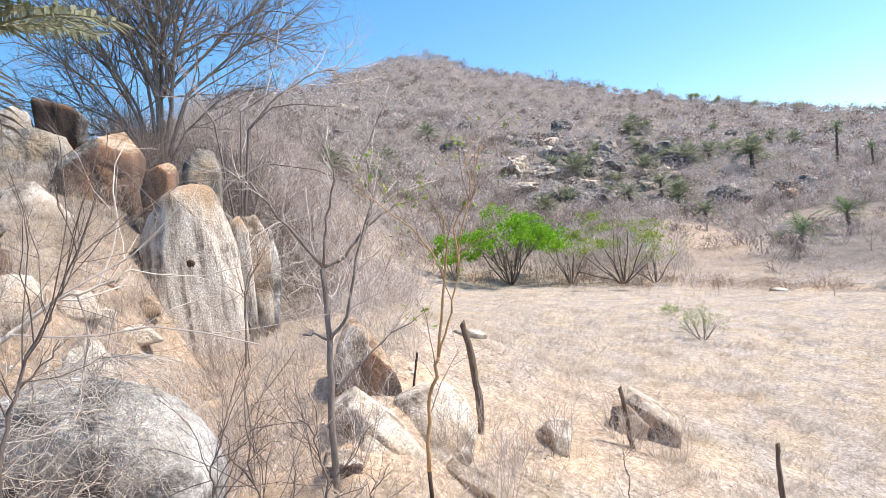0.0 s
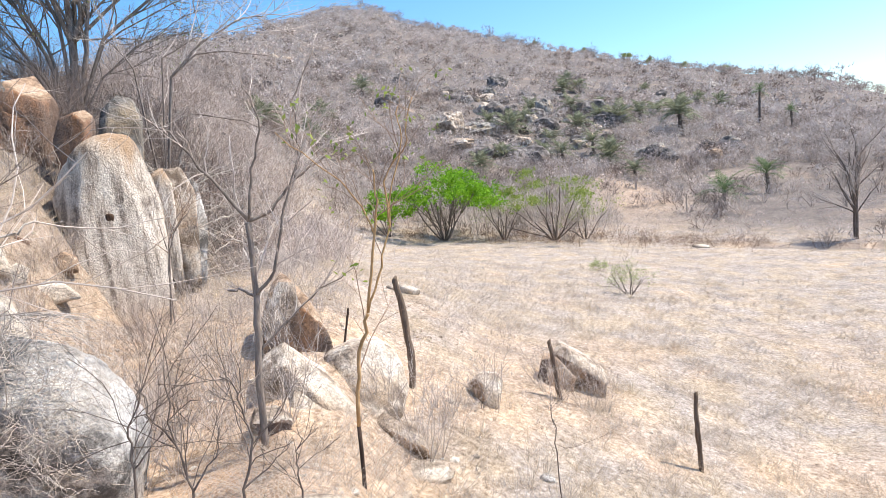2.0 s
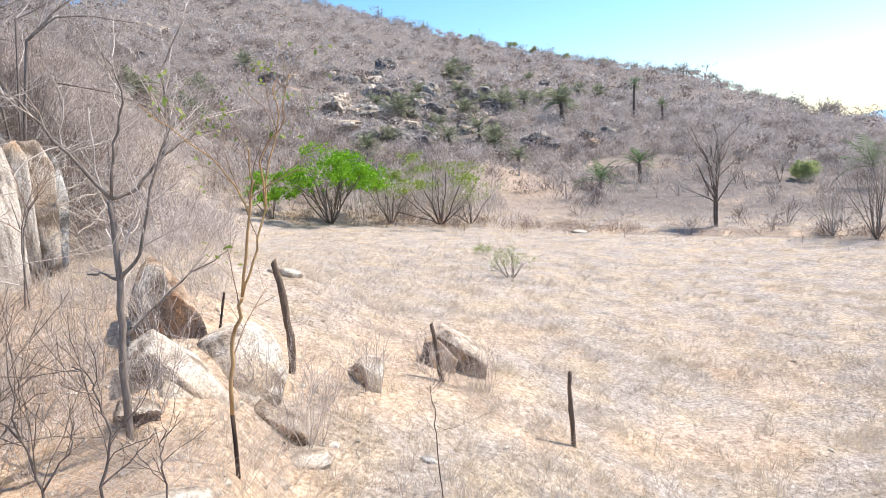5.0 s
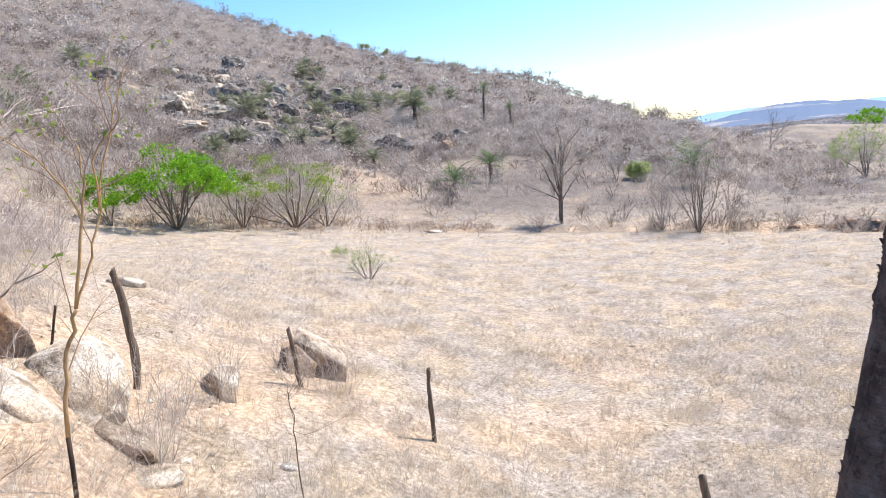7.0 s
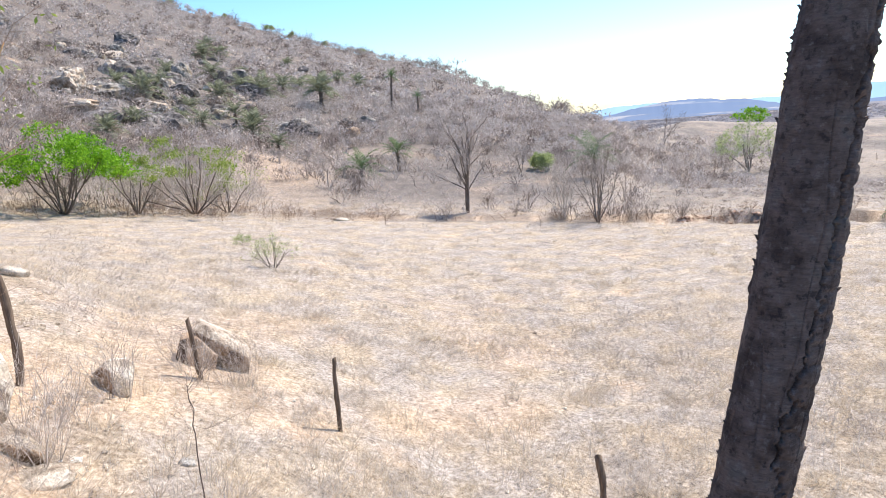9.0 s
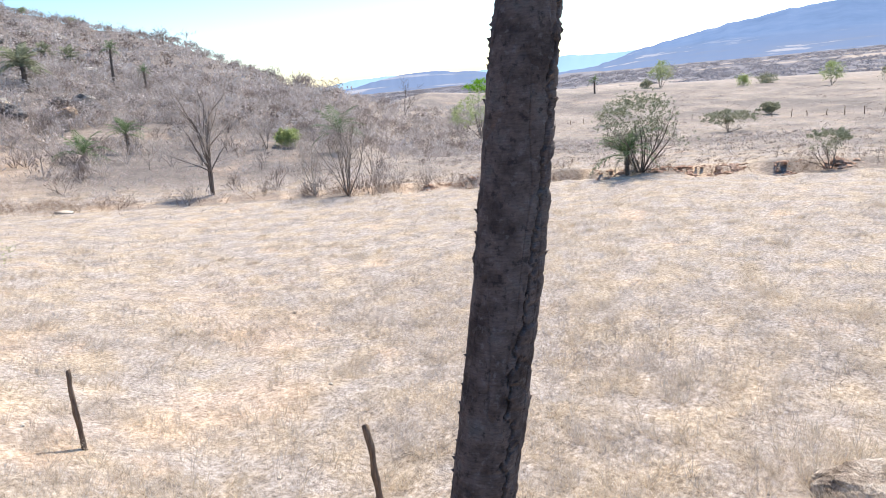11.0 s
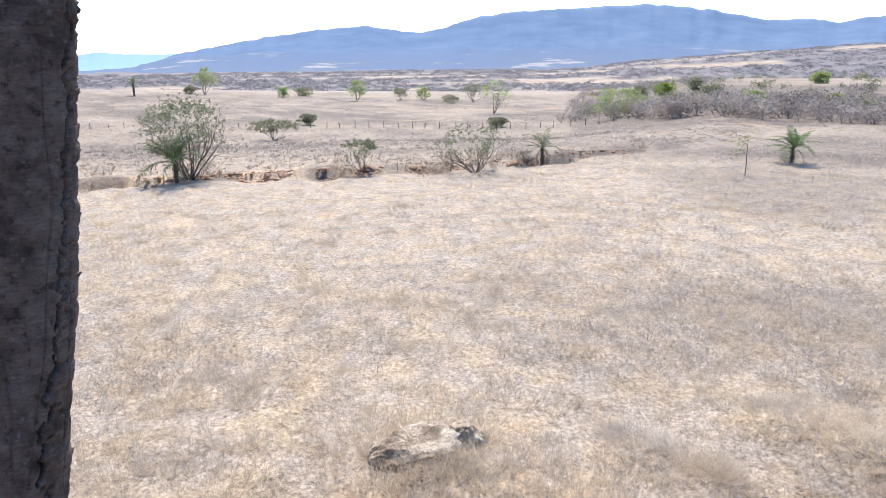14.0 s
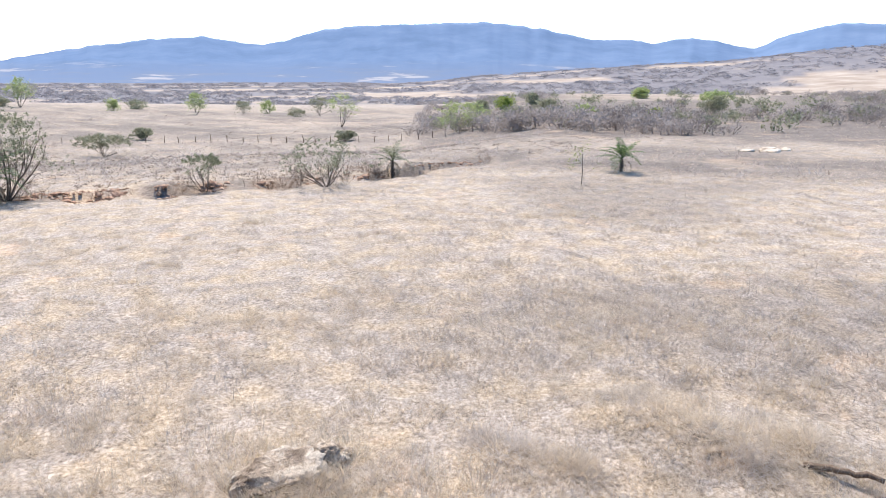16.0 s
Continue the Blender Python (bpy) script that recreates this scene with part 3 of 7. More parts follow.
def shrub_template(rng, stems=9, forks=4, width=.012, height=1.0, flat=.6, seg=(3, 2)):
    """Twig arrays of a leafless shrub, about 1 m high, as thin tapered strips."""
    s = Soup()

    def strip(p, w):
        p = np.asarray(p)
        side = np.cross(p[-1] - p[0], rng.normal(0, 1, 3))
        side /= np.linalg.norm(side) + 1e-9
        n = len(p)
        ww = np.linspace(1, .35, n)[:, None] * w
        v = np.concatenate([p - side * ww, p + side * ww])
        i = np.arange(n - 1)
        s.add(v, np.stack([i, i + 1, n + i + 1, n + i], 1))

    for k in range(stems):
        a = rng.uniform(0, 2 * np.pi)
        lean = rng.uniform(.05, 1) * flat
        d = np.array([np.cos(a) * lean, np.sin(a) * lean, 1])
        p = bend(rng, [np.cos(a) * .06, np.sin(a) * .06, -.03], d, height * rng.uniform(.6, 1.05), seg[0], .16, .0)
        strip(p, width)
        for f in range(forks):
            i = rng.integers(min(1, seg[0] - 1), seg[0])
            q = p[i] + (p[i + 1] - p[i]) * rng.random()
            d2 = p[i + 1] - p[i]
            d2 = d2 / np.linalg.norm(d2) + rng.normal(0, .55, 3)
            strip(bend(rng, q, d2, height * rng.uniform(.22, .5), seg[1], .2, 0), width * .6)
    return s.arrays()


def dome_template(rng, stems, twigs, width, oblate=.62, length=.34):
    """A rounded leafless shrub, 1 m high: a few stems and a haze of short crossing twigs."""
    s = Soup()
    for k in range(stems):
        a, lean = rng.uniform(0, 2 * np.pi), rng.uniform(.1, 1.1)
        p = bend(rng, [0, 0, -.05], [np.cos(a) * lean, np.sin(a) * lean, 1], rng.uniform(.6, .95), 2, .12, 0)
        side = np.cross(p[-1] - p[0], rng.normal(0, 1, 3))
        side = side / (np.linalg.norm(side) + 1e-9) * width * 1.3
        v = np.concatenate([p - side, p + side])
        s.add(v, [[0, 1, 4, 3], [1, 2, 5, 4]])
    d = rng.normal(0, 1, (twigs, 3))
    d /= np.linalg.norm(d, axis=1, keepdims=True)
    d[:, 2] = np.abs(d[:, 2])
    lobe = 1 + .18 * np.sin(3 * np.arctan2(d[:, 1:2], d[:, :1]) + rng.uniform(0, 6)) + .12 * rng.normal(0, 1, (twigs, 1))
    c = d * lobe * rng.uniform(.25, 1, (twigs, 1)) ** .6 * [oblate, oblate, .8] + [0, 0, .1]
    w = d * .6 + rng.normal(0, .7, (twigs, 3)) + [0, 0, .2]
    w /= np.linalg.norm(w, axis=1, keepdims=True)
    side = np.cross(w, rng.normal(0, 1, (twigs, 3)))
    side = side / (np.linalg.norm(side, axis=1, keepdims=True) + 1e-9) * width
    ll = rng.uniform(.5, 1.2, (twigs, 1)) * length
    a, b = c - w * ll * .5, c + w * ll * .5
    v = np.stack([a - side, a + side, b], 1).reshape(-1, 3)
    s.add(v, None, np.arange(twigs * 3).reshape(-1, 3))
    return s.arrays()


def crown_template(rng, twigs, width, oblate=.8, length=.3, stems=3, loose=.33):
    """A leafless bush, 1 m high: twigs fanning up and out from the foot into a lumpy rounded crown."""
    s = Soup()
    foot = np.array([0, 0, -.35])
    lobes = rng.normal(0, 1, (7, 3))
    lobes[:, 2] = np.abs(lobes[:, 2]) + .3
    lobes /= np.linalg.norm(lobes, axis=1, keepdims=True)
    lobes *= rng.uniform(.6, 1, (7, 1))
    c = lobes[rng.integers(0, 7, twigs)] * [oblate * .62, oblate * .62, .56] + rng.normal(0, 1, (twigs, 3)) * [.19, .19, .14] * [oblate, oblate, 1] + [0, 0, .12]
    c[:, 2] = np.maximum(c[:, 2], .04)
    w = c - foot
    w = w / np.linalg.norm(w, axis=1, keepdims=True) + rng.normal(0, loose, (twigs, 3))
    w /= np.linalg.norm(w, axis=1, keepdims=True)
    side = np.cross(w, rng.normal(0, 1, (twigs, 3)))
    side = side / (np.linalg.norm(side, axis=1, keepdims=True) + 1e-9) * width * rng.uniform(.5, 1.3, (twigs, 1))
    ll = rng.uniform(.5, 1.2, (twigs, 1)) * length
    a, b = c - w * ll * .5, c + w * ll * .5
    s.add(np.stack([a - side, a + side, b], 1).reshape(-1, 3), None, np.arange(twigs * 3).reshape(-1, 3))
    for lobe in lobes[:stems]:
        p = np.array([[0, 0, -.1], lobe * [oblate * .35, oblate * .35, .4], lobe * [oblate * .7, oblate * .7, .75]])
        t = np.cross(lobe, rng.normal(0, 1, 3))
        t = t / (np.linalg.norm(t) + 1e-9) * width * 1.1
        s.add(np.concatenate([p - t, p + t * [[1], [.8], [.3]]]), [[0, 1, 4, 3], [1, 2, 5, 4]])
    return s.arrays()


def scatter(soup, templates, rng, xyz, scale, wide=None):
    """Lays templates down at many places, turned and sized at random."""
    pick = rng.integers(0, len(templates), len(xyz))
    for i, (v, f4, f3) in enumerate(templates):
        k = np.where(pick == i)[0]
        if not len(k):
            continue
        a = rng.uniform(0, 2 * np.pi, len(k))
        c, s = np.cos(a), np.sin(a)
        sc = scale[k][:, None] if np.ndim(scale[k]) == 1 else scale[k]
        x = v[None, :, 0] * c[:, None] - v[None, :, 1] * s[:, None]
        y = v[None, :, 0] * s[:, None] + v[None, :, 1] * c[:, None]
        w = (wide[k] if wide is not None else np.ones(len(k)))[:, None]
        out = np.stack([x * sc * w, y * sc * w, np.broadcast_to(v[None, :, 2], x.shape) * sc], -1) + xyz[k][:, None]
        off = (np.arange(len(k)) * len(v))[:, None, None]
        soup.add(out.reshape(-1, 3), (f4[None] + off).reshape(-1, 4) if len(f4) else None, (f3[None] + off).reshape(-1, 3) if len(f3) else None)


def polar_places(rng, n, az, r, log=True):
    a = rng.uniform(az[0], az[1], n)
    q = np.exp(rng.uniform(np.log(r[0]), np.log(r[1]), n)) if log else np.sqrt(rng.uniform(r[0] ** 2, r[1] ** 2, n))
    x, y = -q * np.sin(np.radians(a)), q * np.cos(np.radians(a))
    return x, y, a, q


# ---- the ground: one sheet to the horizon ----
def build_ground():
    az = np.concatenate([np.arange(-145, 46, .68), np.arange(46, 214.9, 3.0)])
    rr = np.concatenate([np.exp(np.linspace(np.log(.35), np.log(30), 70)), np.arange(30.4, 52, .36), np.exp(np.linspace(np.log(52.6), np.log(4700), 95))])
    a, r = np.meshgrid(np.radians(az), rr, indexing="ij")
    x, y = -r * np.sin(a), r * np.cos(a)
    z = heights(x, y)
    n, m = x.shape
    v = np.stack([x, y, z], -1).reshape(-1, 3)
    i, j = np.meshgrid(np.arange(n), np.arange(m - 1), indexing="ij")
    k = (i + 1) % n
    q = np.stack([i * m + j, i * m + j + 1, k * m + j + 1, k * m + j], -1).reshape(-1, 4)
    v = np.vstack([v, [[0, 0, float(heights(0.0, 0.0))]]])
    s = np.arange(n)
    tris = np.stack([np.full(n, n * m), s * m, ((s + 1) % n) * m], 1)
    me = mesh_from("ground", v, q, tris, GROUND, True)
    x, y = v[:, 0], v[:, 1]
    r, az = np.hypot(x, y), np.degrees(np.arctan2(-x, y))
    az = np.where(az > 150, az - 360, az)
    # cover: red = bare soil, green = scrub litter, blue = distant land in haze tones
    d = r - gully_line(az)
    soil = (.12 + .5 * sstep(-.3, .4, vnoise(az * .9, az * 0, 38))) * sstep(.4, 1.2, d) * sstep(3.6, 2.6, d) * sstep(-110, -104, az) * sstep(-20, -33, az)
    slope = sstep(-12, 6, az) * sstep(26, 14, r) * sstep(3, 5, r) * (.5 + .5 * sstep(-.2, .4, vnoise(x * .45, y * .45, 31) + .4 * vnoise(x * 1.6, y * 1.6, 37)))
    path = sstep(-64, -40, az) * sstep(26, 12, r) * .45 * sstep(-.05, .45, vnoise(x * .38, y * .38, 33) + .3 * vnoise(x * 1.3, y * 1.3, 34))
    red = np.clip(soil + .18 * sstep(-46, -56, az) * sstep(-104, -98, az) * sstep(95, 130, r) * sstep(270, 240, r) * sstep(-.3, .4, vnoise(x * .03, y * .03, 76) + .5 * vnoise(x * .12, y * .12, 77)) + slope * (.66 - .46 * sstep(11, 14, r)) + path + .08 * sstep(-58, -74, az) * sstep(16, 11, r) * sstep(-.5, .3, vnoise(x * .5, y * .5, 87)) + .85 * np.exp(-((az + 23) / 8) ** 2) * sstep(42, 48, r) * sstep(80, 66, r) * sstep(-.5, .4, vnoise(x * .11, y * .11, 78)), 0, 1)
    litter = sstep(-50, -44, az) * sstep(150, 120, az) * sstep(41, 52, r) + sstep(8, 12, az) * sstep(14, 20, r)
    litter = np.clip(litter, 0, 1) * (1 - .8 * red)
    litter = np.clip(litter + sstep(-46, -52, az) * sstep(41, 48, r) * sstep(290, 230, r) * (.68 + .3 * vnoise(x * .05, y * .05, 35) + .45 * vnoise(x * .25, y * .25, 47)) + sstep(-99, -102, az) * sstep(70, 78, r) * sstep(330, 230, r) + .45 * sstep(19, 24, az) * sstep(8, 10, r) + .6 * sstep(6, 12, az) * sstep(9, 12, r) * sstep(.1, .5, vnoise(x * .4, y * .4, 36)) + .55 * sstep(-84, -108, az) * sstep(11, 18, r) * sstep(46, 38, r) * sstep(-.5, .3, vnoise(x * .14, y * .14, 48)), 0, 1)
    # litter tone in the gully, also darkening the cut bank as its shade
    litter = np.clip(litter + .75 * sstep(-.3, .3, vnoise(az * .8, az * 0, 49)) * sstep(.2, .8, d) * sstep(4.5, 2.8, d) * sstep(-112, -106, az) * sstep(-20, -33, az), 0, 1)
    # the painted haze tone sets in with distance
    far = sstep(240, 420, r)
    strip = vnoise(az * .09 + 3, np.log(r + 1) * 9, 39) + .5 * vnoise(az * .4, np.log(r + 1) * 14, 40)
    field = sstep(.42, .56, strip - .05 * sstep(-104, -116, az) - .12 * sstep(-100, -70, az)) * sstep(380, 460, r)
    field = np.maximum(field, .7 * sstep(-96, -104, az) * sstep(190, 215, r) * sstep(330, 290, r) * sstep(-.2, .2, vnoise(az * .22, az * 0, 75)))
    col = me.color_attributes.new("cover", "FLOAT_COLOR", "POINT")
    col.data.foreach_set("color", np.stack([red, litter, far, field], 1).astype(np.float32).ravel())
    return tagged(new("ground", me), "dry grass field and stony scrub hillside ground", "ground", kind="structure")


build_ground()


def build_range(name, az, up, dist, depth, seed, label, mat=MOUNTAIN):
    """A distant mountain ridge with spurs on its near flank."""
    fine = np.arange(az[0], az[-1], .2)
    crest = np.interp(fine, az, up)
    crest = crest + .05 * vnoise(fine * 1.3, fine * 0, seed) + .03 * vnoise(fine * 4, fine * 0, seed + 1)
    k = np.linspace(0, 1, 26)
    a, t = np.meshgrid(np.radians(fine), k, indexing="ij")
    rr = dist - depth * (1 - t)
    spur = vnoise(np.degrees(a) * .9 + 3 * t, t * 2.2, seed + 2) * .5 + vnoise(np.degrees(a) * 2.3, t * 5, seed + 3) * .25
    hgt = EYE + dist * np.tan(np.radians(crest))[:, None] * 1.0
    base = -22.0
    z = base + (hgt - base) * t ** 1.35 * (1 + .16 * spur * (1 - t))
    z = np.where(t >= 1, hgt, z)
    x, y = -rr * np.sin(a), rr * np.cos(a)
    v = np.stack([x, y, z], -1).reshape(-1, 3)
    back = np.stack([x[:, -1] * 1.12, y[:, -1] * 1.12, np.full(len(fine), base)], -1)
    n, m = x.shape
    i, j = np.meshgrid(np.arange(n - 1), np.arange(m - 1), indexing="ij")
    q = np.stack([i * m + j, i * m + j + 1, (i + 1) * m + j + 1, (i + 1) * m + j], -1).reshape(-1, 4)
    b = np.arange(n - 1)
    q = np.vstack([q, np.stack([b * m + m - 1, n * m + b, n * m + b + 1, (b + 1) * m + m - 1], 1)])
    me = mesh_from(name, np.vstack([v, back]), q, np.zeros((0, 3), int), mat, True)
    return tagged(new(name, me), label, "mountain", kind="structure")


# distant ranges, their haze carried by the material colour
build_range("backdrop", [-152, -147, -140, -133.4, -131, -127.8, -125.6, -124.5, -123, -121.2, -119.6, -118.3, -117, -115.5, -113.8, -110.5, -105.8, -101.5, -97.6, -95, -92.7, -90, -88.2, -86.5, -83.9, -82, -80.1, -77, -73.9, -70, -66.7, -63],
            [1.2, 2.2, 3.0, 3.4, 3.6, 2.9, 2.0, 2.1, 2.5, 2.8, 2.6, 2.4, 2.7, 2.75, 2.7, 3.5, 4.1, 4.0, 3.9, 3.75, 3.5, 2.7, 2.3, 2.5, 2.9, 2.75, 2.6, 2.2, 1.7, .95, 0.0, -.3], 3600, 1300, 11, "long mountain range on the horizon, blue haze in its colour")
build_range("backdrop", [-64, -60, -57, -54, -51.5, -49.5, -47.5, -45], [-.3, -.1, .5, .75, .8, .55, .1, -.2], 3000, 700, 21, "low flat ridge far off, blue haze in its colour")
build_range("backdrop", [-76, -72, -69.5, -67, -64, -61, -56, -52, -47, -42], [.5, .8, .85, .83, 1.0, .55, .45, .75, .65, -.1], 4400, 500, 31, "mountains furthest off, paled by haze put into their colour", MOUNTAIN_PALE)


# ---- rocks on the slope and in the field ----
hewn('slab', (-5.33, 14.43, 5.94), 20.3, [(-90, 2.3), (-4, .96), (9, .95), (18, 1.06), (74, 1.70), (111, 1.54), (137, 1.24), (158, 1.04), (-172, .86)],
     [(.05, -1, .08, .60), (.55, -.75, .2, .74), (-.6, -.75, .2, .80), (.1, -.6, .8, 1.42), (0, 1, 0, .9)], 100, GRANITE_STREAK, 'tall pale granite slab with vertical streaks and rusty crown', 60, .022, crack=.03)
hewn('boulder', (-7.80, 16.21, 8.35), 25.7, [(-166, 1.0), (-116, 1.15), (-65, 1.2), (-5, .93), (25, 1.02), (78, 1.31), (118, .74), (161, .91), (-175, .96)],
     [(-.10, -1, .02, .50), (.34, -.55, .76, .80), (-.45, -.62, .64, .74), (-.9, -.42, 0, .92), (.86, -.5, -.1, .84), (0, 1, 0, 1.0)], 102, GRANITE_RUST, 'large rust-brown split boulder with orange crown', 150, .03, skins=[(1, GRANITE_BROWN), (2, ROCK_GREY)], crack=.05)
hewn('boulder', (-6.25, 15.58, 7.78), 21.8, [(-90, 1.6), (-7, .36), (45, .62), (111, .45), (158, .34), (-179, .38)], [(-.35, -.9, .05, .30), (.5, -.6, .6, .52), (.8, -.6, 0, .40), (0, 1, 0, .5)],
     103, GRANITE_RUST, 'narrow brown wedge of split granite with an orange top', 90, .025, 5, skins=[(1, GRANITE_BROWN)])
hewn('boulder', (-9.81, 18.55, 10.32), 27.9, [(-95, .60), (-10, .66), (57, .36), (72, .35), (-180, .58)], [(-.05, -1, -.25, .36), (.75, -.6, -.3, .55), (0, 1, 0, .8)],
     104, ROCK_BROWN, 'pointed dark brown rock jutting from the slope', 60, .03, 4, skins=[(1, ROCK_DARK)])
hewn('boulder', (-5.89, 17.52, 8.37), 18.6, [(-92, 2.4), (-5, .43), (12, .42), (72, .50), (129, .43), (168, .40)], [(.1, -1, .2, .40), (-.7, -.6, .3, .46), (0, 1, 0, .6)],
     105, ROCK_GREY, 'grey boulder with yellowish top among dry branches', 40, .06, 4)
hewn('boulder', (-4.42, 14.94, 5.94), 16.5, [(-171, .24), (-90, 1.8), (-1, .20), (23, .44), (121, .77), (180, .20)], [(-.1, -1, .1, .34), (0, 1, 0, .6)], 101, GRANITE_STREAK, 'upright split slice of streaked granite behind the slab', 50, .03, 4)
hewn('boulder', (-4.21, 15.31, 5.96), 15.4, [(-175, .22), (-90, 1.9), (-4, .29), (22, .46), (97, .88)], [(.15, -1, .1, .36), (0, 1, 0, .6)], 138, GRANITE_TAN, 'upright split slice of brownish granite behind the slab', 50, .03, 4)
hewn('boulder', (-4.05, 15.67, 5.87), 14.5, [(-177, .2), (-90, 1.9), (-8, .24), (7, .21), (59, .63)], [(.2, -1, .1, .36), (0, 1, 0, .6)], 139, GRANITE_GREY, 'thin grey slice of split granite behind the slab', 50, .03, 4)
hewn('boulder', (-4.62, 8.62, 4.81), 28.2, [(-90, .95), (-12, .34), (10, .22), (36, .26), (135, .29), (168, .26)], [(.15, -1, .25, .3), (0, 1, 0, .5)], 107, GRANITE_SAND, 'pale boulder half hidden by dry twigs', 26, .05, 4)
hewn('boulder', (-10.79, 18.0, 10.20), 30.9, [(-88, .9), (6, .46), (59, .42), (124, .36), (173, .52)], [(.1, -1, .2, .5), (0, 1, 0, .8)], 109, GRANITE, 'pale boulder on the scrub slope', 20, .05, 4)
hewn('boulder', (-9.74, 16.87, 9.30), 30.0, [(-93, .9), (-45, .9), (11, .80), (72, .47), (95, .44), (173, .9)], [(.05, -1, .25, .5), (.5, -.7, .4, .66), (0, 1, 0, .9)], 140, ROCK_GREY, 'weathered grey rock ledge under dead branches', 70, .07, 5, crack=.08)
hewn('rock_slab', (-5.38, 11.72, 4.93), 24.6, [(-113, .2), (-87, .22), (40, .16), (67, .12), (97, .15), (-151, .26)], [(0, -1, .2, .2), (.1, -.3, 1, .12), (0, 1, 0, .3)], 141, GRANITE_SAND, 'flat sun-bleached rock on the sandy slope', 60, .04, 4)
hewn('stone', (-5.70, 11.30, 5.30), 26.7, [(-100, .16), (-21, .17), (57, .12), (106, .12), (-158, .14)], [(.2, -1, .2, .14), (0, 1, 0, .2)], 142, GRANITE_SAND, 'bleached round stone on the sandy slope', 40, .05, 4)
hewn('boulder', (-5.95, 11.02, 5.58), 28.4, [(-100, .24), (16, .23), (78, .17), (134, .20), (-167, .27)], [(.1, -1, .3, .2), (0, 1, 0, .3)], 143, GRANITE_SAND, 'pale half-buried boulder on the sandy slope', 40, .06, 4)
hewn('boulder', (-6.30, 9.95, 5.86), 32.3, [(-100, .40), (-30, .40), (16, .32), (72, .25), (90, .25), (173, .5)], [(.05, -.9, .4, .3), (0, 1, 0, .5)], 144, GRANITE_SAND, 'pale flat-topped boulder behind dry twigs', 60, .05, 4)
hewn('stone', (-5.61, 12.72, 5.32), 23.8, [(-95, .2), (0, .22), (60, .15), (120, .13), (180, .24)], [(0, -1, .1, .15), (0, 1, 0, .2)], 145, GRANITE_BROWN, 'rusty broken stone on the sandy slope', 70, .08, 4)
hewn('stone', (-6.10, 12.30, 5.72), 26.4, [(-95, .18), (0, .17), (60, .12), (120, .12), (180, .18)], [(0, -1, .1, .12), (0, 1, 0, .2)], 146, GRANITE_RUST, 'small brown stone on the sandy slope', 60, .08, 4)
hewn('boulder', (-1.30, 9.59, 4.12), 7.7, [(-120, .62), (-99, .72), (-25, .58), (13, .31), (21, .30), (36, .36), (79, .60), (136, .57), (156, .49), (179, .45)],
     [(.12, -1, -.12, .30), (-.42, -.70, .55, .40), (.72, -.35, .50, .34), (0, 1, 0, .6)], 116, GRANITE_BROWN, 'angular brown boulder with a pale crusted shoulder', 110, .05, skins=[(0, GRANITE_CROWN), (1, GRANITE_TAN)], crack=.04)
# tan skin puts the front face's shade into colour, beside the sunlit bevel
hewn('rock_slab', (-1.08, 8.21, 3.66), 7.5, [(-167, .48), (-120, .50), (-65, .62), (-20, .62), (30, .24), (39, .18), (47, .19), (67, .35), (127, .67), (172, .57)],
     [(.42, -.52, .60, .16), (-.25, -.9, .25, .26), (-.5, -.2, .8, .42), (0, 1, 0, .5)], 117, GRANITE_SAND, 'long pale cracked rock slab sloping down', 110, .035, crack=.04, skins=[(1, GRANITE_TAN)])
hewn('rock_slab', (-0.98, 7.86, 3.35), 6.8, [(-135, .30), (-60, .40), (0, .46), (38, .13), (50, .12), (150, .34)], [(.35, -.6, .7, .10), (-.2, -.95, .15, .16), (0, 1, 0, .3)], 118, GRANITE_SAND, 'thin pale rock slab split off a longer one', 60, .03, 4)
hewn('boulder', (-0.49, 9.17, 3.46), 3.1, [(-90, .6), (-30, .62), (11, .49), (49, .45), (86, .40), (105, .43), (151, .54), (-170, .56)], [(.25, -.68, .68, .34), (-.5, -.6, .6, .40), (.6, -.5, .5, .42), (0, 1, 0, .5)],
     119, GRANITE_SAND, 'pale rounded boulder beside the leaning fence post', 44, .045, crack=.04)
hewn('stone', (1.21, 10.11, 2.78), -6.8, [(-96, .3), (-15, .24), (35, .20), (85, .13), (124, .17), (-166, .23)], [(.42, -.5, .75, .12), (-.75, -.6, .1, .17), (.2, -1, .2, .2), (0, 1, 0, .25)], 120, GRANITE_SAND, 'small pale boulder in the dry grass', 40, .05, 4, skins=[(1, GRANITE_BROWN)])
hewn('boulder', (3.12, 12.36, 2.26), -14.2, [(-93, .6), (-20, .62), (14, .50), (44, .25), (57, .235), (80, .36), (106, .40), (168, .34), (-140, .42)], [(.20, -.80, .56, .34), (.50, -.45, .70, .30), (-.30, -.95, -.1, .32), (0, 1, 0, .6)],
     121, GRANITE_TAN, 'sloping shell of sandy granite split off a dome', 90, .035, skins=[(2, GRANITE_BROWN)], crack=.05)
# brown skin on the left face: its shade put into the colour
hewn('boulder', (2.66, 12.20, 2.24), -12.3, [(-94, .5), (-20, .42), (38, .26), (84, .27), (112, .28), (160, .20), (-172, .26)], [(.12, -.95, .25, .26), (-.75, -.62, .2, .22), (0, 1, 0, .4)],
     122, GRANITE_BROWN, 'split dome of sandy granite behind a fence post', 80, .035, skins=[(1, ROCK_BROWN)], crack=.05)
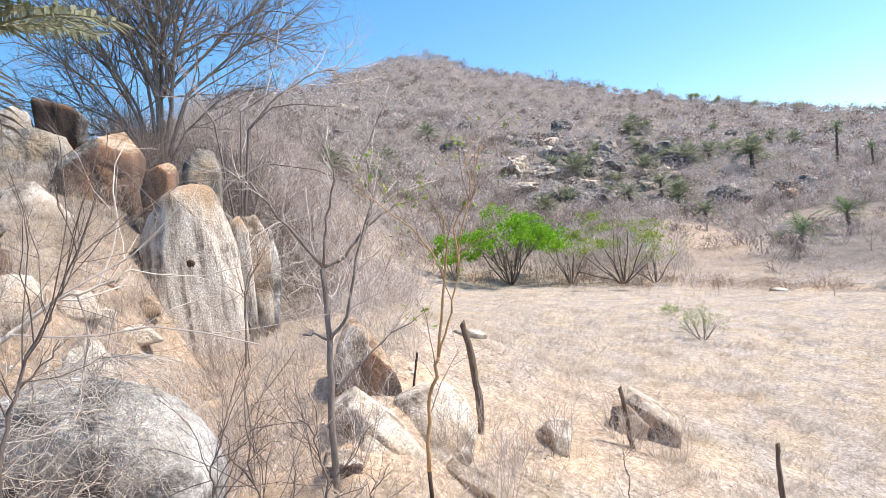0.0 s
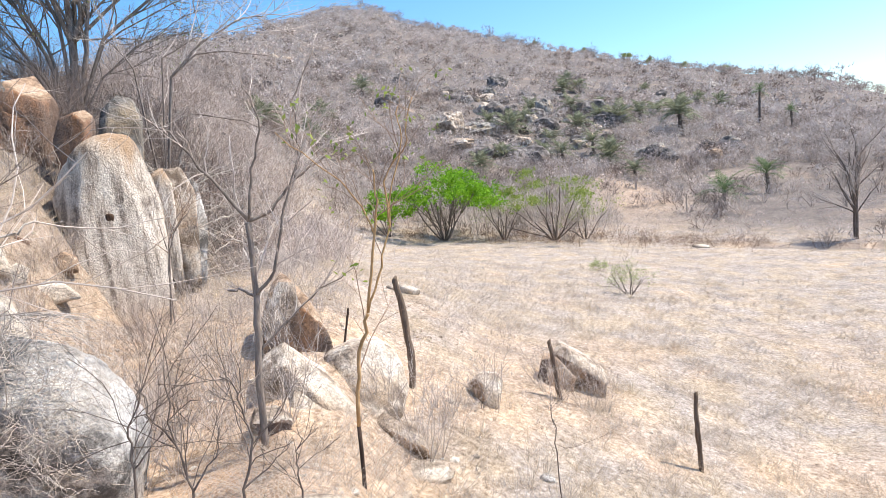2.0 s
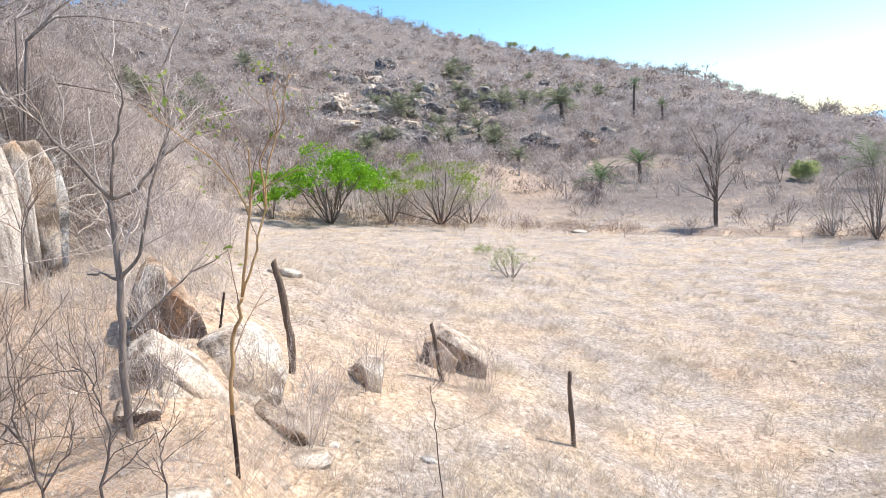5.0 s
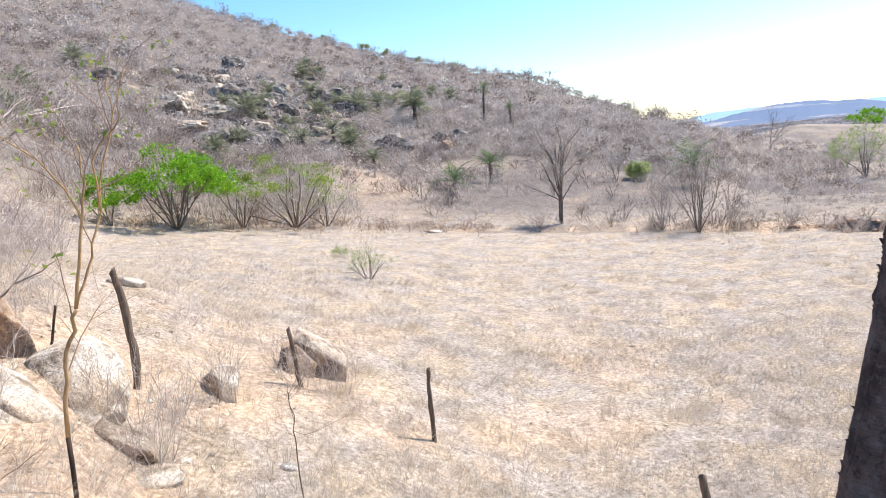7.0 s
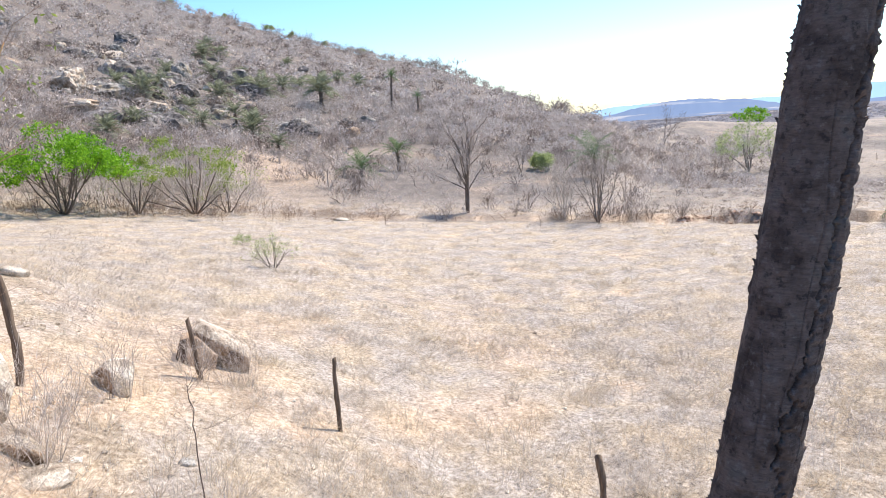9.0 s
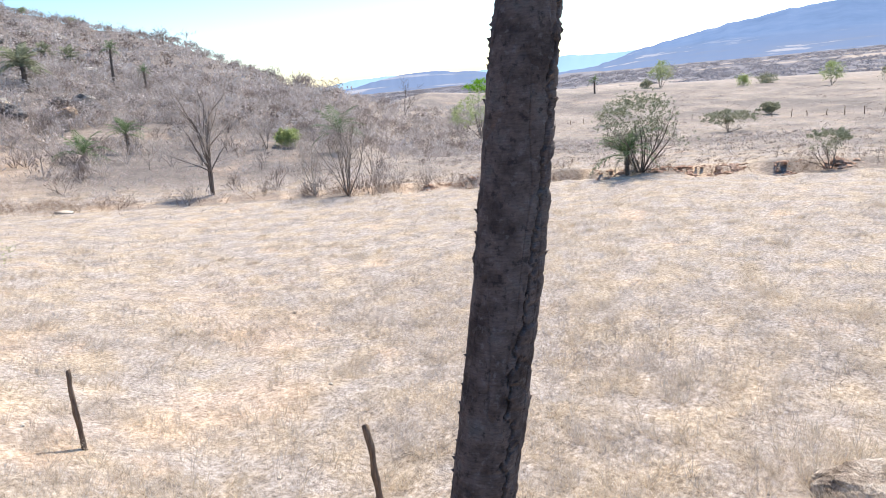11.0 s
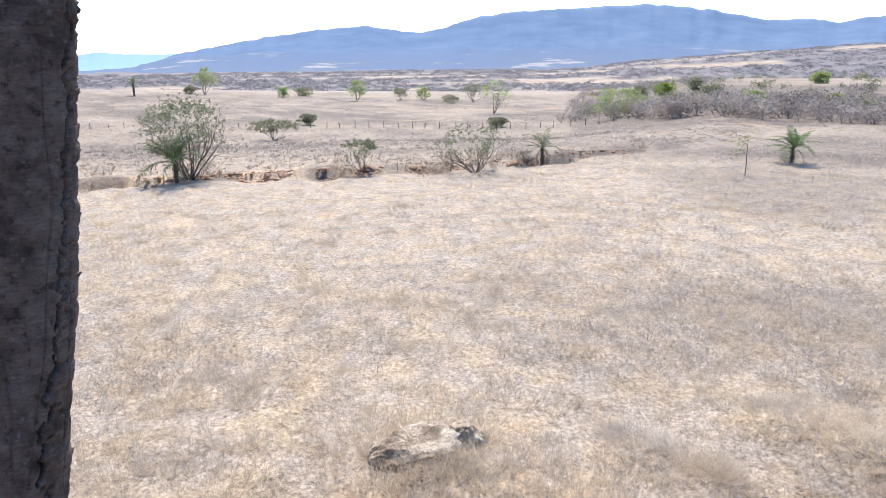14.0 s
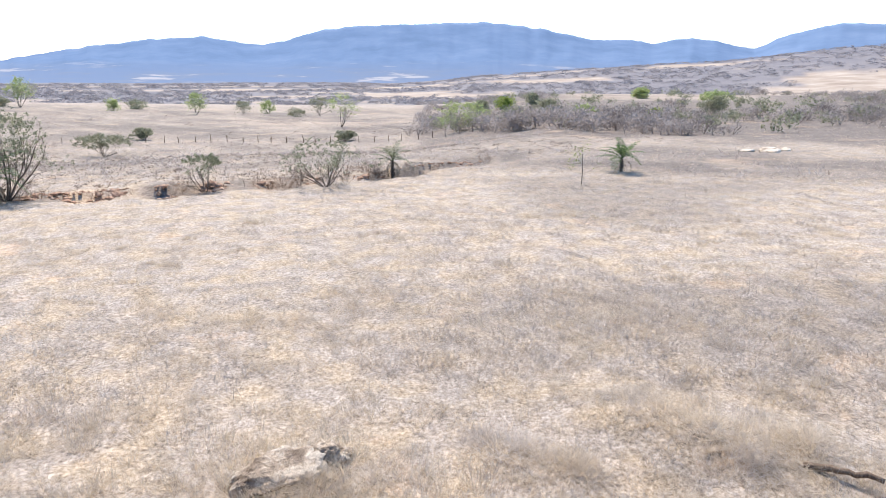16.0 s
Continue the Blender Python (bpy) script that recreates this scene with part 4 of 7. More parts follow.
hewn('rock_slab', (-0.08, 8.28, 2.86), 0.5, [(-127, .20), (-89, .30), (19, .20), (56, .10), (134, .33), (-160, .24)], [(.3, -.55, .75, .11), (-.45, -.85, -.2, .14), (0, 1, 0, .3)], 123, GRANITE_TAN, 'half-buried slanting rock overgrown with dry stalks', 60, .04, 4, skins=[(1, GRANITE_BROWN)])
hewn('stone', (-1.40, 7.35, 3.50), 10.8, [(-82, .2), (-23, .19), (44, .16), (79, .12), (155, .20), (-141, .16)], [(0, -1, -.1, .14), (.1, -.5, .85, .13), (0, 1, 0, .2)], 124, GRANITE_TAN, 'brown earthy clod of rock under the slender tree', 60, .09, 4, skins=[(0, ROCK_BROWN)])
rock('boulder', (-3.40, 6.57, 3.98), (2.50, 1.98, 2.10), 106, GRANITE_GREY, 'big rounded grey boulder crusted with white lichen', turn=28, cuts=6, sharp=9, rough=.05, flats=[(.95, -.3, .2, .82), (0, -.2, 1, .86), (.55, -.55, .62, .84)], sub=5)
rock('boulder', (-8.40, 14.20, 7.22), (1.88, 1.50, 1.58), 108, GRANITE, 'weathered pale boulder in dry grass', turn=31, cuts=7, rough=.06)
rock('boulder', (-6.78, 10.50, 6.29), (0.33, 0.30, 0.58), 110, GRANITE_RUST, "brown boulder at the path's edge", turn=33, cuts=7, rough=.05)
rock('stone', (0.35, 15.86, 3.57), (0.61, 0.41, 0.23), 125, GRANITE_SAND, 'flat pale stone in the field edge', turn=-1, cuts=7, sub=3, lean=17, tilt=0)
rock('boulder', (-0.78, 5.02, 3.55), (0.49, 0.30, 0.17), 126, GRANITE_SAND, 'low rounded pale rock in the path', turn=10, cuts=6, sharp=10, rough=.05, lean=6, tilt=-5)
rock('stone', (0.24, 7.83, 2.52), (0.43, 0.29, 0.09), 127, GRANITE_TAN, 'flat pale stone in the sand', turn=-1, cuts=6, sub=3, lean=14, tilt=11)
rock('wasp_nest', (-5.14, 13.88, 5.99), (0.16, 0.11, 0.24), 130, NEST, 'dark mud wasp nest stuck to the granite slab', turn=20, cuts=4, rough=.15, sub=3, category='nest')
rock('boulder', (-3.13, 19.28, 4.38), (1.05, 0.63, 0.94), 131, GRANITE, 'pale boulder among dry bushes', turn=9, cuts=7, sharp=20, rough=.05, lean=3, tilt=-1)
# brown skin on both mounds' undercut faces, their dark shade put into colour
rock('boulder', (9.50, 0.62, 0.12), (1.35, 0.85, 0.60), 132, GRANITE_TAN, 'lumpy crusty rock mound with holes in the field', turn=-86, cuts=11, rough=.15, sharp=22, sub=5, crack=.1, lean=-6, flats=[(0, -.75, -.55, .62), (.2, -.3, 1, .7)], skins=[(11, ROCK_BROWN)])
rock('boulder', (9.85, -0.12, 0.10), (0.85, 0.6, 0.50), 133, GRANITE_TAN, 'lumpy pale rock crusted with dry grass', turn=-90, cuts=11, rough=.22, sharp=26, sub=5, crack=.12, flats=[(0, -.75, -.5, .6)], skins=[(11, ROCK_BROWN)])
rock('stone', (1.60, 8.07, 2.12), (0.22, 0.15, 0.09), 134, GRANITE_GREY, 'small grey stone in the grass', turn=-10, cuts=8, sub=3, lean=23, tilt=-0)
rock('stone', (0.16, 7.81, 2.56), (0.58, 0.39, 0.12), 135, GRANITE_SAND, 'flat pale stone in the sand', turn=0, cuts=7, sub=3, lean=10, tilt=11)
rock('stone', (0.29, 16.19, 3.57), (0.70, 0.48, 0.18), 136, GRANITE_SAND, 'flat white stone in the grass', turn=-1, cuts=7, sub=3, lean=17, tilt=-1)
rock('stone', (17.01, 36.66, 0.98), (0.93, 0.63, 0.26), 137, GRANITE_SAND, "white stone at the field's far edge", turn=-25, cuts=7, sub=3, lean=8, tilt=-2)

TRUNK_LOW, TRUNK_HIGH = (1.977, 1.318, 4.230), (2.373, 1.202, 5.840)


# ---- near trunk: dark, with lifting bark plates ----
def near_trunk():
    rng = np.random.default_rng(5)
    e = thing_at("tree", spot(-60, 2.4), "tall dark tree trunk with cracked lifting bark plates", "tree")
    base = np.array(e.location)
    # the axis leans: two points on it fix the line
    low, high = np.array(TRUNK_LOW) - base, np.array(TRUNK_HIGH) - base
    way = (high - low) / (high[2] - low[2])
    zz = np.concatenate([np.linspace(-.25, low[2] - .25, 24), np.linspace(low[2] - .24, high[2] + .4, 290), np.linspace(high[2] + .55, 9.0, 50)])
    n = len(zz)
    sway = np.stack([.016 * np.sin(zz * 1.9) + .01 * vnoise(zz * 2.3, zz * 0, 57), .013 * np.sin(zz * 2.6 + 1), 0 * zz], 1)
    axis = low + (zz - low[2])[:, None] * way + sway
    flare = 1 + .5 * np.exp(-(zz + .25) / .35)
    rad = .117 * flare * (1 - .04 * np.clip(zz - 2, 0, 9)) * (1 + .05 * vnoise(zz * 2.1, zz * 0 + 9, 58))
    ang = np.radians(np.concatenate([np.linspace(-248, -52, 176), np.linspace(-44, 104, 22)]))
    sides = len(ang)
    A, Z = np.meshgrid(ang, zz)
    around = A * 3 / np.pi
    lump = .05 * vnoise(around * 1.5, Z * 2.6, 51) + .022 * vnoise(around * 4, Z * 12, 52) + .012 * vnoise(around * 11, Z * 34, 62)
    # a long split down the trunk; the outer bark beside it hangs on in broken plates
    u = (Z - low[2]) / (high[2] - low[2])
    turn = np.interp(u, [-.2, 0, .2, .33, .40, .5, .75, 1, 1.3], [30, 34, 30, 26, 38, 43, 48, 61, 70])
    step = vnoise(np.floor(Z * 17 + .4 * vnoise(Z * 40, Z * 0, 53)) * 3.1, Z * 0, 53)
    seam = np.radians(-150 + turn + 7 * step + 4 * vnoise(Z * 62, Z * 0, 54) + 3 * vnoise(Z * 130, Z * 0, 68))
    beside = A - seam
    cell = np.floor(Z * 15 + .8 * vnoise(Z * 6, around, 55))
    plate = .045 + .035 * vnoise(cell * 3.7, np.floor(around * 1.3 + 9) * 5.3, 56)
    end = np.radians(60) + np.radians(22) * vnoise(cell * 2.3, Z * 0, 63)
    holds = sstep(-.5, -.2, vnoise(Z * 5, Z * 0, 64) + .5 * (u > .4))
    lump = lump + np.where((beside > 0) & (beside < end), plate * holds, 0)
    lump = lump - .20 * np.exp(-(beside / .032) ** 2)
    # joints between the plates, and rings low down
    edge = np.abs(Z * 15 + .8 * vnoise(Z * 6, around, 55) - np.round(Z * 15 + .8 * vnoise(Z * 6, around, 55)))
    lump = lump - .05 * np.exp(-(edge / .09) ** 2) * (beside > 0) * (beside < end)
    ring = np.abs(vnoise(Z * 11 + .6 * vnoise(around * 1.2, Z * 2, 65), around * .35, 66))
    lump = lump - .045 * np.clip(1 - ring * 9, 0, 1) * sstep(.45, .1, u)
    lump = lump - .045 * np.clip(1 - np.abs(vnoise(around * 1.6, Z * 3.4, 59)) * 13, 0, 1)
    # spiky lifted scales in patches
    rag = sstep(.0, .65, vnoise(Z * 3.1, around * .7, 61))
    lump = lump + rag * (.27 * np.clip(vnoise(around * 9, Z * 46, 60) - .52, 0, 1) + .22 * np.clip(vnoise(around * 13, Z * 85, 67) - .5, 0, 1))
    R = rad[:, None] * (1 + lump)
    v = np.stack([axis[:, None, 0] + R * np.cos(A), axis[:, None, 1] + R * np.sin(A), axis[:, None, 2] + 0 * A], -1).reshape(-1, 3)
    i, j = np.meshgrid(np.arange(n - 1), np.arange(sides), indexing="ij")
    k = (j + 1) % sides
    q = np.stack([i * sides + j, i * sides + k, (i + 1) * sides + k, (i + 1) * sides + j], -1).reshape(-1, 4)
    s = Soup()
    s.add(v, q)
    part("trunk", s.mesh("trunk", BARK_DARK, True), e)
    # curled bark flakes standing off the trunk
    for k in range(90):
        m = int(rng.integers(30, 305))
        a = float(rng.choice([radians(-238), radians(-62), float(seam[m, 0]) + .08])) + rng.normal(0, .14)
        col = int(np.argmin(np.abs(ang - a)))
        rr, c = R[m, col] - .004, axis[m]
        d, t = np.array([math.cos(a), math.sin(a), 0]), np.array([-math.sin(a), math.cos(a), 0])
        w, h, lift = rng.uniform(.004, .011), rng.uniform(.005, .015), rng.uniform(.004, .014)
        ring_ = [(-w, -h * .6, 0), (w * rng.uniform(.5, 1), -h, 0), (w, h * .3, lift * .6), (w * .2, h, lift), (-w * rng.uniform(.4, 1), h * .6, lift * .5)]
        outer = np.array([c + d * (rr + .002 + o) + t * x + np.array([0, 0, y]) for x, y, o in ring_])
        inner = outer - d * .008
        s = Soup()
        f = [[0, 1, 2], [0, 2, 3], [0, 3, 4], [7, 6, 5], [8, 7, 5], [9, 8, 5]]
        s.add(np.vstack([outer, inner]), [[m_, (m_ + 1) % 5, 5 + (m_ + 1) % 5, 5 + m_] for m_ in range(5)], f)
        part("bark_flake", s.mesh("bark_flake", BARK_DARK), e)
    out = []
    plan = [(4, .5, .6, .5, .1, .02), (4, .5, .6, .5, .14, .02), (0, 0, 0, 0, .16, 0)]
    top = low + (9.0 - low[2]) * way
    for a in (0.3, 2.1, 4.0, 5.3):
        grow(rng, top, [math.cos(a) * .7, math.sin(a) * .7, 1], 2.2, .06, 0, plan, out)
    s = Soup()
    for level, p, r in out:
        s.add(*tube(p, r, 5))
    part("crown", s.mesh("crown", BARK_DARK), e)


near_trunk()


# ---- fence posts ----
def fence_post(az, r, height, radius, label, lean, seed, wood=None, bow=0.0):
    rng = np.random.default_rng(seed)
    place = spot(az, r)
    n = 26
    t = np.linspace(0, 1, n)
    across = np.array([math.cos(radians(az)), math.sin(radians(az)), 0])
    pts = np.array([0, 0, -.3]) + t[:, None] * np.array([0, 0, height + .3]) + across * (lean * t * (height + .3) + bow * np.sin(np.pi * t))[:, None]
    pts[:, 0] += .22 * radius * vnoise(t * 5, t * 0 + seed, 91) + .15 * radius * vnoise(t * 13, t * 0 + seed, 92)
    pts[:, 1] += .35 * radius * vnoise(t * 5, t * 0 + seed, 93)
    rad = radius * (1.12 - .3 * t) * (1 + .16 * vnoise(t * 7, t * 0 + seed, 3) + .08 * vnoise(t * 19, t * 0 + seed, 94))
    s = Soup()
    v, q, f = tube(pts, rad, 11)
    ring = np.tile(np.arange(11), n)
    grain = 1 + .14 * vnoise(ring * 1.7, np.repeat(t, 11) * 3 + seed, 95)
    axis = np.repeat(pts, 11, axis=0)
    v[:11 * n] = axis + (v[:11 * n] - axis) * grain[:, None]
    v[11 * (n - 1):11 * n, 2] += radius * .8 * np.cos(np.arange(11) * 2 * np.pi / 11 + seed)
    s.add(v, q, f)
    me = s.mesh("fence_post", wood or WOOD_POST, True)
    ob = new("fence_post", me)
    ob.location = place
    return tagged(ob, label, "fence post", "old wooden fence posts")


fence_post(-0.71, 9.83, 1.58, 0.050, 'tall dark curved wooden fence post, leaning', -0.027, 1, bow=.07)
fence_post(-12.99, 11.48, 1.03, 0.038, 'short weathered wooden post before a split rock', -0.075, 2)
fence_post(-23.48, 10.57, 1.20, 0.035, 'thin weathered wooden fence post, leaning slightly', 0.012, 3, bow=-.02)
fence_post(-46.20, 8.41, 1.47, 0.050, 'weathered wooden fence post in dry grass', -0.059, 4)
fence_post(-78.37, 7.05, 1.08, 0.050, 'sawn-off pale wooden fence post', -0.016, 5)
fence_post(4.84, 9.57, 0.56, 0.017, 'charred dead stick standing in the grass', 0.242, 6, wood=BARK_CHAR)


def far_fence():
    rng = np.random.default_rng(8)
    for a in np.arange(-62, -107, -1.15):
        r = np.interp(a, [-107, -100, -87, -63], [99, 104, 107, 122])
        p = spot(a + rng.uniform(-.15, .15), r)
        s = Soup()
        hgt = rng.uniform(.8, 1.15)
        s.add(*tube([[0, 0, -.2], [rng.normal(0, .03), rng.normal(0, .03), hgt * .5], [rng.normal(0, .06), rng.normal(0, .06), hgt]], [.055, .05, .045], 6))
        ob = new("fence_post", s.mesh("fence_post", WOOD_POST, True))
        ob.location = p
        tagged(ob, "weathered fence post in the line across the pasture", "fence post", "pasture fence posts")


far_fence()


# ---- slender trees on the slope ----
def limb_line(az0, r0, steps):
    """Points from (across, away, up) offsets in metres at the tree's own bearing."""
    ax = np.array([math.cos(radians(az0)), math.sin(radians(az0)), 0])
    dy = np.array([-math.sin(radians(az0)), math.cos(radians(az0)), 0])
    return np.array([ax * a + dy * b + np.array([0, 0, c]) for a, b, c in steps])


def refine(p, n=4):
    t = np.linspace(0, len(p) - 1, (len(p) - 1) * n + 1)
    return np.stack([np.interp(t, np.arange(len(p)), p[:, k]) for k in range(3)], 1)


def drawn_tree(name, az, r, limbs, label, wood, fine, seed, plan, category="tree", charred=0.0, leaves=None):
    """A tree whose main limbs are laid out by hand and whose twigs grow at random."""
    rng = np.random.default_rng(seed)
    e = thing_at(name, spot(az, r), label, category)
    out = []
    for pts, rad0, rad1, twigs in limbs:
        p = refine(limb_line(az, r, pts))
        p = p + rng.normal(0, .014, p.shape) * np.sqrt(np.linspace(0, 1, len(p)))[:, None]
        out.append((0, p, np.linspace(rad0, rad1, len(p))))
        if twigs:
            length = np.linalg.norm(np.diff(p, axis=0), axis=1).sum()
            sprout(rng, p, length, rad0 * .9, 0, [(twigs, *plan[0][1:])] + plan[1:], out, .3)
    if charred:
        a, b, c = Soup(), Soup(), Soup()
        for level, p, r_ in out:
            if level == 0:
                k = p[:, 2] < charred
                if k.sum() > 1:
                    m = k.sum()
                    c.add(*tube(p[:m + 1], r_[:m + 1] * 1.03, 8))
                    a.add(*tube(p[m:], r_[m:], 8))
                else:
                    a.add(*tube(p, r_, 8))
            else:
                b.add(*tube(p, r_, 4))
        part("trunk", a.mesh("trunk", wood, True), e)
        part("charred_base", c.mesh("charred_base", BARK_CHAR, True), e, "charred black foot of the stem")
        part("crown", b.mesh("crown", fine), e)
    else:
        limbs_to(e, out, wood, fine, 0)
    if leaves:
        tips = np.array([p[-1] for level, p, r_ in out if level == len(plan) - 1])
        s = Soup()
        tips = tips[rng.random(len(tips)) < .12]
        if len(tips):
            leaf_cloud(rng, tips, 4, .03, .05, s)
            part("leaves", s.mesh("leaves", leaves), e)
    return e


TWIGS_DENSE = [(9, .5, .5, .42, .12, .04), (8, .55, .55, .5, .16, .03), (5, .6, .5, .5, .2, .02), (0, 0, 0, 0, .2, .02)]
FINE_CROWN = [(9, .5, .55, .5, .08, .03), (7, .6, .6, .5, .13, .02), (5, .65, .6, .5, .16, .01), (0, 0, 0, 0, .18, .0)]
VASE_CROWN = [(11, .30, .56, .5, .09, .05), (8, .40, .6, .5, .13, .05), (5, .45, .6, .5, .14, .03), (0, 0, 0, 0, .16, .02)]
TWIGS = [(5, .5, .5, .42, .12, .04), (4, .55, .55, .5, .16, .03), (3, .6, .5, .5, .2, .02), (0, 0, 0, 0, .2, .02)]
drawn_tree('tree', 11.61, 7.10, [
    ([(0.00, 0.00, -0.12), (0.07, 0.00, 0.98), (0.13, 0.00, 1.54), (0.17, 0.00, 2.28)], 0.038, 0.026, 3),
    ([(0.17, 0.00, 2.28), (-0.12, 0.05, 2.72), (-0.44, 0.09, 3.22), (-0.67, 0.14, 3.37)], 0.018, 0.006, 9),
    ([(0.17, 0.00, 2.28), (0.26, -0.06, 2.78), (0.40, -0.13, 3.22), (0.28, -0.19, 3.61)], 0.015, 0.006, 8),
    ([(0.17, 0.00, 2.28), (0.40, 0.03, 2.34), (0.67, 0.07, 2.64), (0.75, 0.10, 2.83), (0.75, 0.13, 3.40), (1.05, 0.17, 3.91)], 0.018, 0.006, 10),
    ([(0.67, 0.07, 2.64), (1.00, 0.15, 2.82), (1.36, 0.24, 2.90)], 0.014, 0.006, 5),
    ([(0.13, 0.00, 1.54), (0.33, -0.03, 1.74), (0.59, -0.05, 2.51), (0.79, -0.08, 3.00)], 0.020, 0.006, 10),
    ([(0.07, 0.00, 0.98), (0.43, 0.00, 1.26), (0.75, 0.00, 1.51), (1.17, 0.01, 1.68)], 0.014, 0.005, 8),
    ([(0.13, 0.00, 1.54), (0.02, 0.03, 1.61), (-0.12, 0.05, 1.63)], 0.016, 0.006, 3),
], 'slender bare grey tree with a forked trunk', BARK_GREY, TWIG_GREY, 41, TWIGS)
drawn_tree('tree', 4.17, 6.30, [
    ([(0.00, 0.00, -0.12), (0.05, 0.00, 0.78), (0.13, 0.00, 1.24), (0.25, 0.00, 1.58)], 0.019, 0.016, 2),
    ([(0.25, 0.00, 1.58), (0.40, -0.01, 2.29), (0.47, -0.02, 2.59), (0.46, -0.03, 2.85)], 0.014, 0.006, 5),
    ([(0.25, 0.00, 1.58), (0.43, 0.04, 1.97), (0.55, 0.08, 2.33), (0.76, 0.12, 3.11), (0.77, 0.16, 3.40)], 0.011, 0.005, 8),
    ([(0.40, -0.01, 2.29), (0.32, 0.02, 2.54), (0.10, 0.05, 2.86), (-0.33, 0.08, 3.24)], 0.009, 0.004, 6),
    ([(0.55, 0.08, 2.33), (0.56, 0.02, 2.74), (0.78, -0.04, 3.06), (0.88, -0.10, 3.47)], 0.010, 0.004, 6),
], 'slender young tree with peeling yellow bark and charred foot', BARK_YELLOW, TWIG_BROWN, 42, TWIGS, charred=.38, leaves=LEAF_LIME)
drawn_tree('tree', 21.52, 23.00, [
    ([(0.00, 0.00, -0.12), (0.21, 0.00, 2.35), (0.30, 0.00, 4.46), (0.24, 0.00, 6.58)], 0.130, 0.050, 18),
    ([(0.21, 0.00, 2.35), (0.85, -0.25, 3.66), (1.56, -0.50, 5.32), (2.38, -0.75, 6.60)], 0.090, 0.030, 18),
    ([(0.21, 0.00, 2.35), (-0.23, -0.26, 4.04), (-0.98, -0.53, 5.31), (-1.29, -0.79, 6.20)], 0.080, 0.030, 18),
    ([(0.00, 0.00, -0.12), (-0.49, 0.00, 2.04), (-1.10, 0.00, 3.44), (-2.04, 0.00, 4.47)], 0.070, 0.020, 18),
    ([(0.00, 0.00, -0.12), (1.04, 0.00, 2.48), (2.95, 0.00, 4.00), (4.62, 0.00, 4.62)], 0.070, 0.020, 16),
    ([(0.30, 0.00, 4.46), (0.75, -0.23, 5.43), (1.13, -0.45, 7.10)], 0.060, 0.020, 12),
    ([(0.21, 0.00, 2.35), (1.52, 0.14, 3.57), (2.90, 0.28, 4.83), (3.88, 0.41, 5.38)], 0.060, 0.020, 18),
    ([(0.00, 0.00, -0.12), (-0.93, 0.00, 1.71), (-1.86, 0.00, 2.26), (-2.29, 0.00, 3.62)], 0.050, 0.015, 12),
    ([(0.00, 0.00, -0.12), (-0.03, 0.00, 2.89), (-0.58, 0.00, 4.47), (-0.56, 0.00, 6.56)], 0.070, 0.020, 18),
    ([(0.85, -0.25, 3.66), (2.11, -0.28, 4.31), (3.31, -0.30, 4.33), (4.64, -0.33, 3.86)], 0.050, 0.015, 18),
    ([(0.00, 0.00, -0.12), (0.55, -0.20, 2.10), (0.95, -0.30, 4.20), (1.05, -0.40, 6.40)], 0.085, 0.025, 18),
    ([(0.00, 0.00, -0.12), (0.32, 0.20, 2.60), (0.60, 0.30, 4.80), (0.50, 0.40, 7.00)], 0.080, 0.025, 18),
    ([(0.00, 0.00, -0.12), (-0.75, -0.20, 1.60), (-1.55, -0.40, 2.90), (-2.90, -0.50, 4.00)], 0.055, 0.012, 20),
    ([(0.00, 0.00, -0.12), (-1.10, 0.10, 1.30), (-2.30, 0.20, 2.10), (-3.60, 0.30, 2.70)], 0.045, 0.010, 20),
    ([(0.00, 0.00, -0.12), (-0.40, 0.20, 2.20), (-1.30, 0.30, 4.30), (-2.10, 0.40, 5.90)], 0.060, 0.014, 20),
    ([(0.00, 0.00, -0.12), (0.85, -0.10, 1.30), (1.90, -0.20, 2.20), (3.10, -0.30, 2.70)], 0.045, 0.010, 16),
], 'large leafless many-stemmed tree behind the rocks', BARK_GREY, BARK_GREY, 43, TWIGS_DENSE, leaves=LEAF_LIME)
drawn_tree('tree', 16.39, 19.50, [
    ([(0.00, 0.00, -0.12), (0.61, 0.00, 3.48), (1.47, 0.00, 4.34), (2.63, 0.00, 4.94), (3.25, 0.00, 4.99)], 0.045, 0.012, 9),
    ([(0.61, 0.00, 3.48), (1.28, -0.11, 4.02), (2.18, -0.22, 4.02), (3.21, -0.34, 3.84)], 0.030, 0.010, 7),
    ([(0.00, 0.00, -0.12), (0.45, 0.00, 3.96), (1.67, 0.00, 4.64)], 0.030, 0.010, 6),
    ([(0.00, 0.00, -0.12), (0.93, 0.00, 2.52), (2.27, 0.00, 2.22), (3.43, 0.00, 1.60)], 0.030, 0.008, 8),
    ([(0.00, 0.00, -0.12), (-0.25, 0.00, 3.71), (-0.60, 0.00, 4.34)], 0.030, 0.010, 6),
], 'leaning pale-barked bare tree', BARK_GREY, TWIG_GREY, 44, TWIGS_DENSE)
drawn_tree('sapling', 36.53, 4.20, [
    ([(0.00, 0.00, -0.12), (0.15, 0.00, 1.04), (0.25, 0.00, 1.39), (0.38, 0.00, 1.63), (0.51, 0.00, 1.88), (0.63, 0.00, 2.08)], 0.013, 0.004, 14),
    ([(0.25, 0.00, 1.39), (0.36, 0.00, 1.47), (0.48, 0.01, 1.61)], 0.008, 0.003, 4),
], 'thin dark bare sapling beside the boulder', BARK_BROWN, BARK_BROWN, 45, TWIGS)
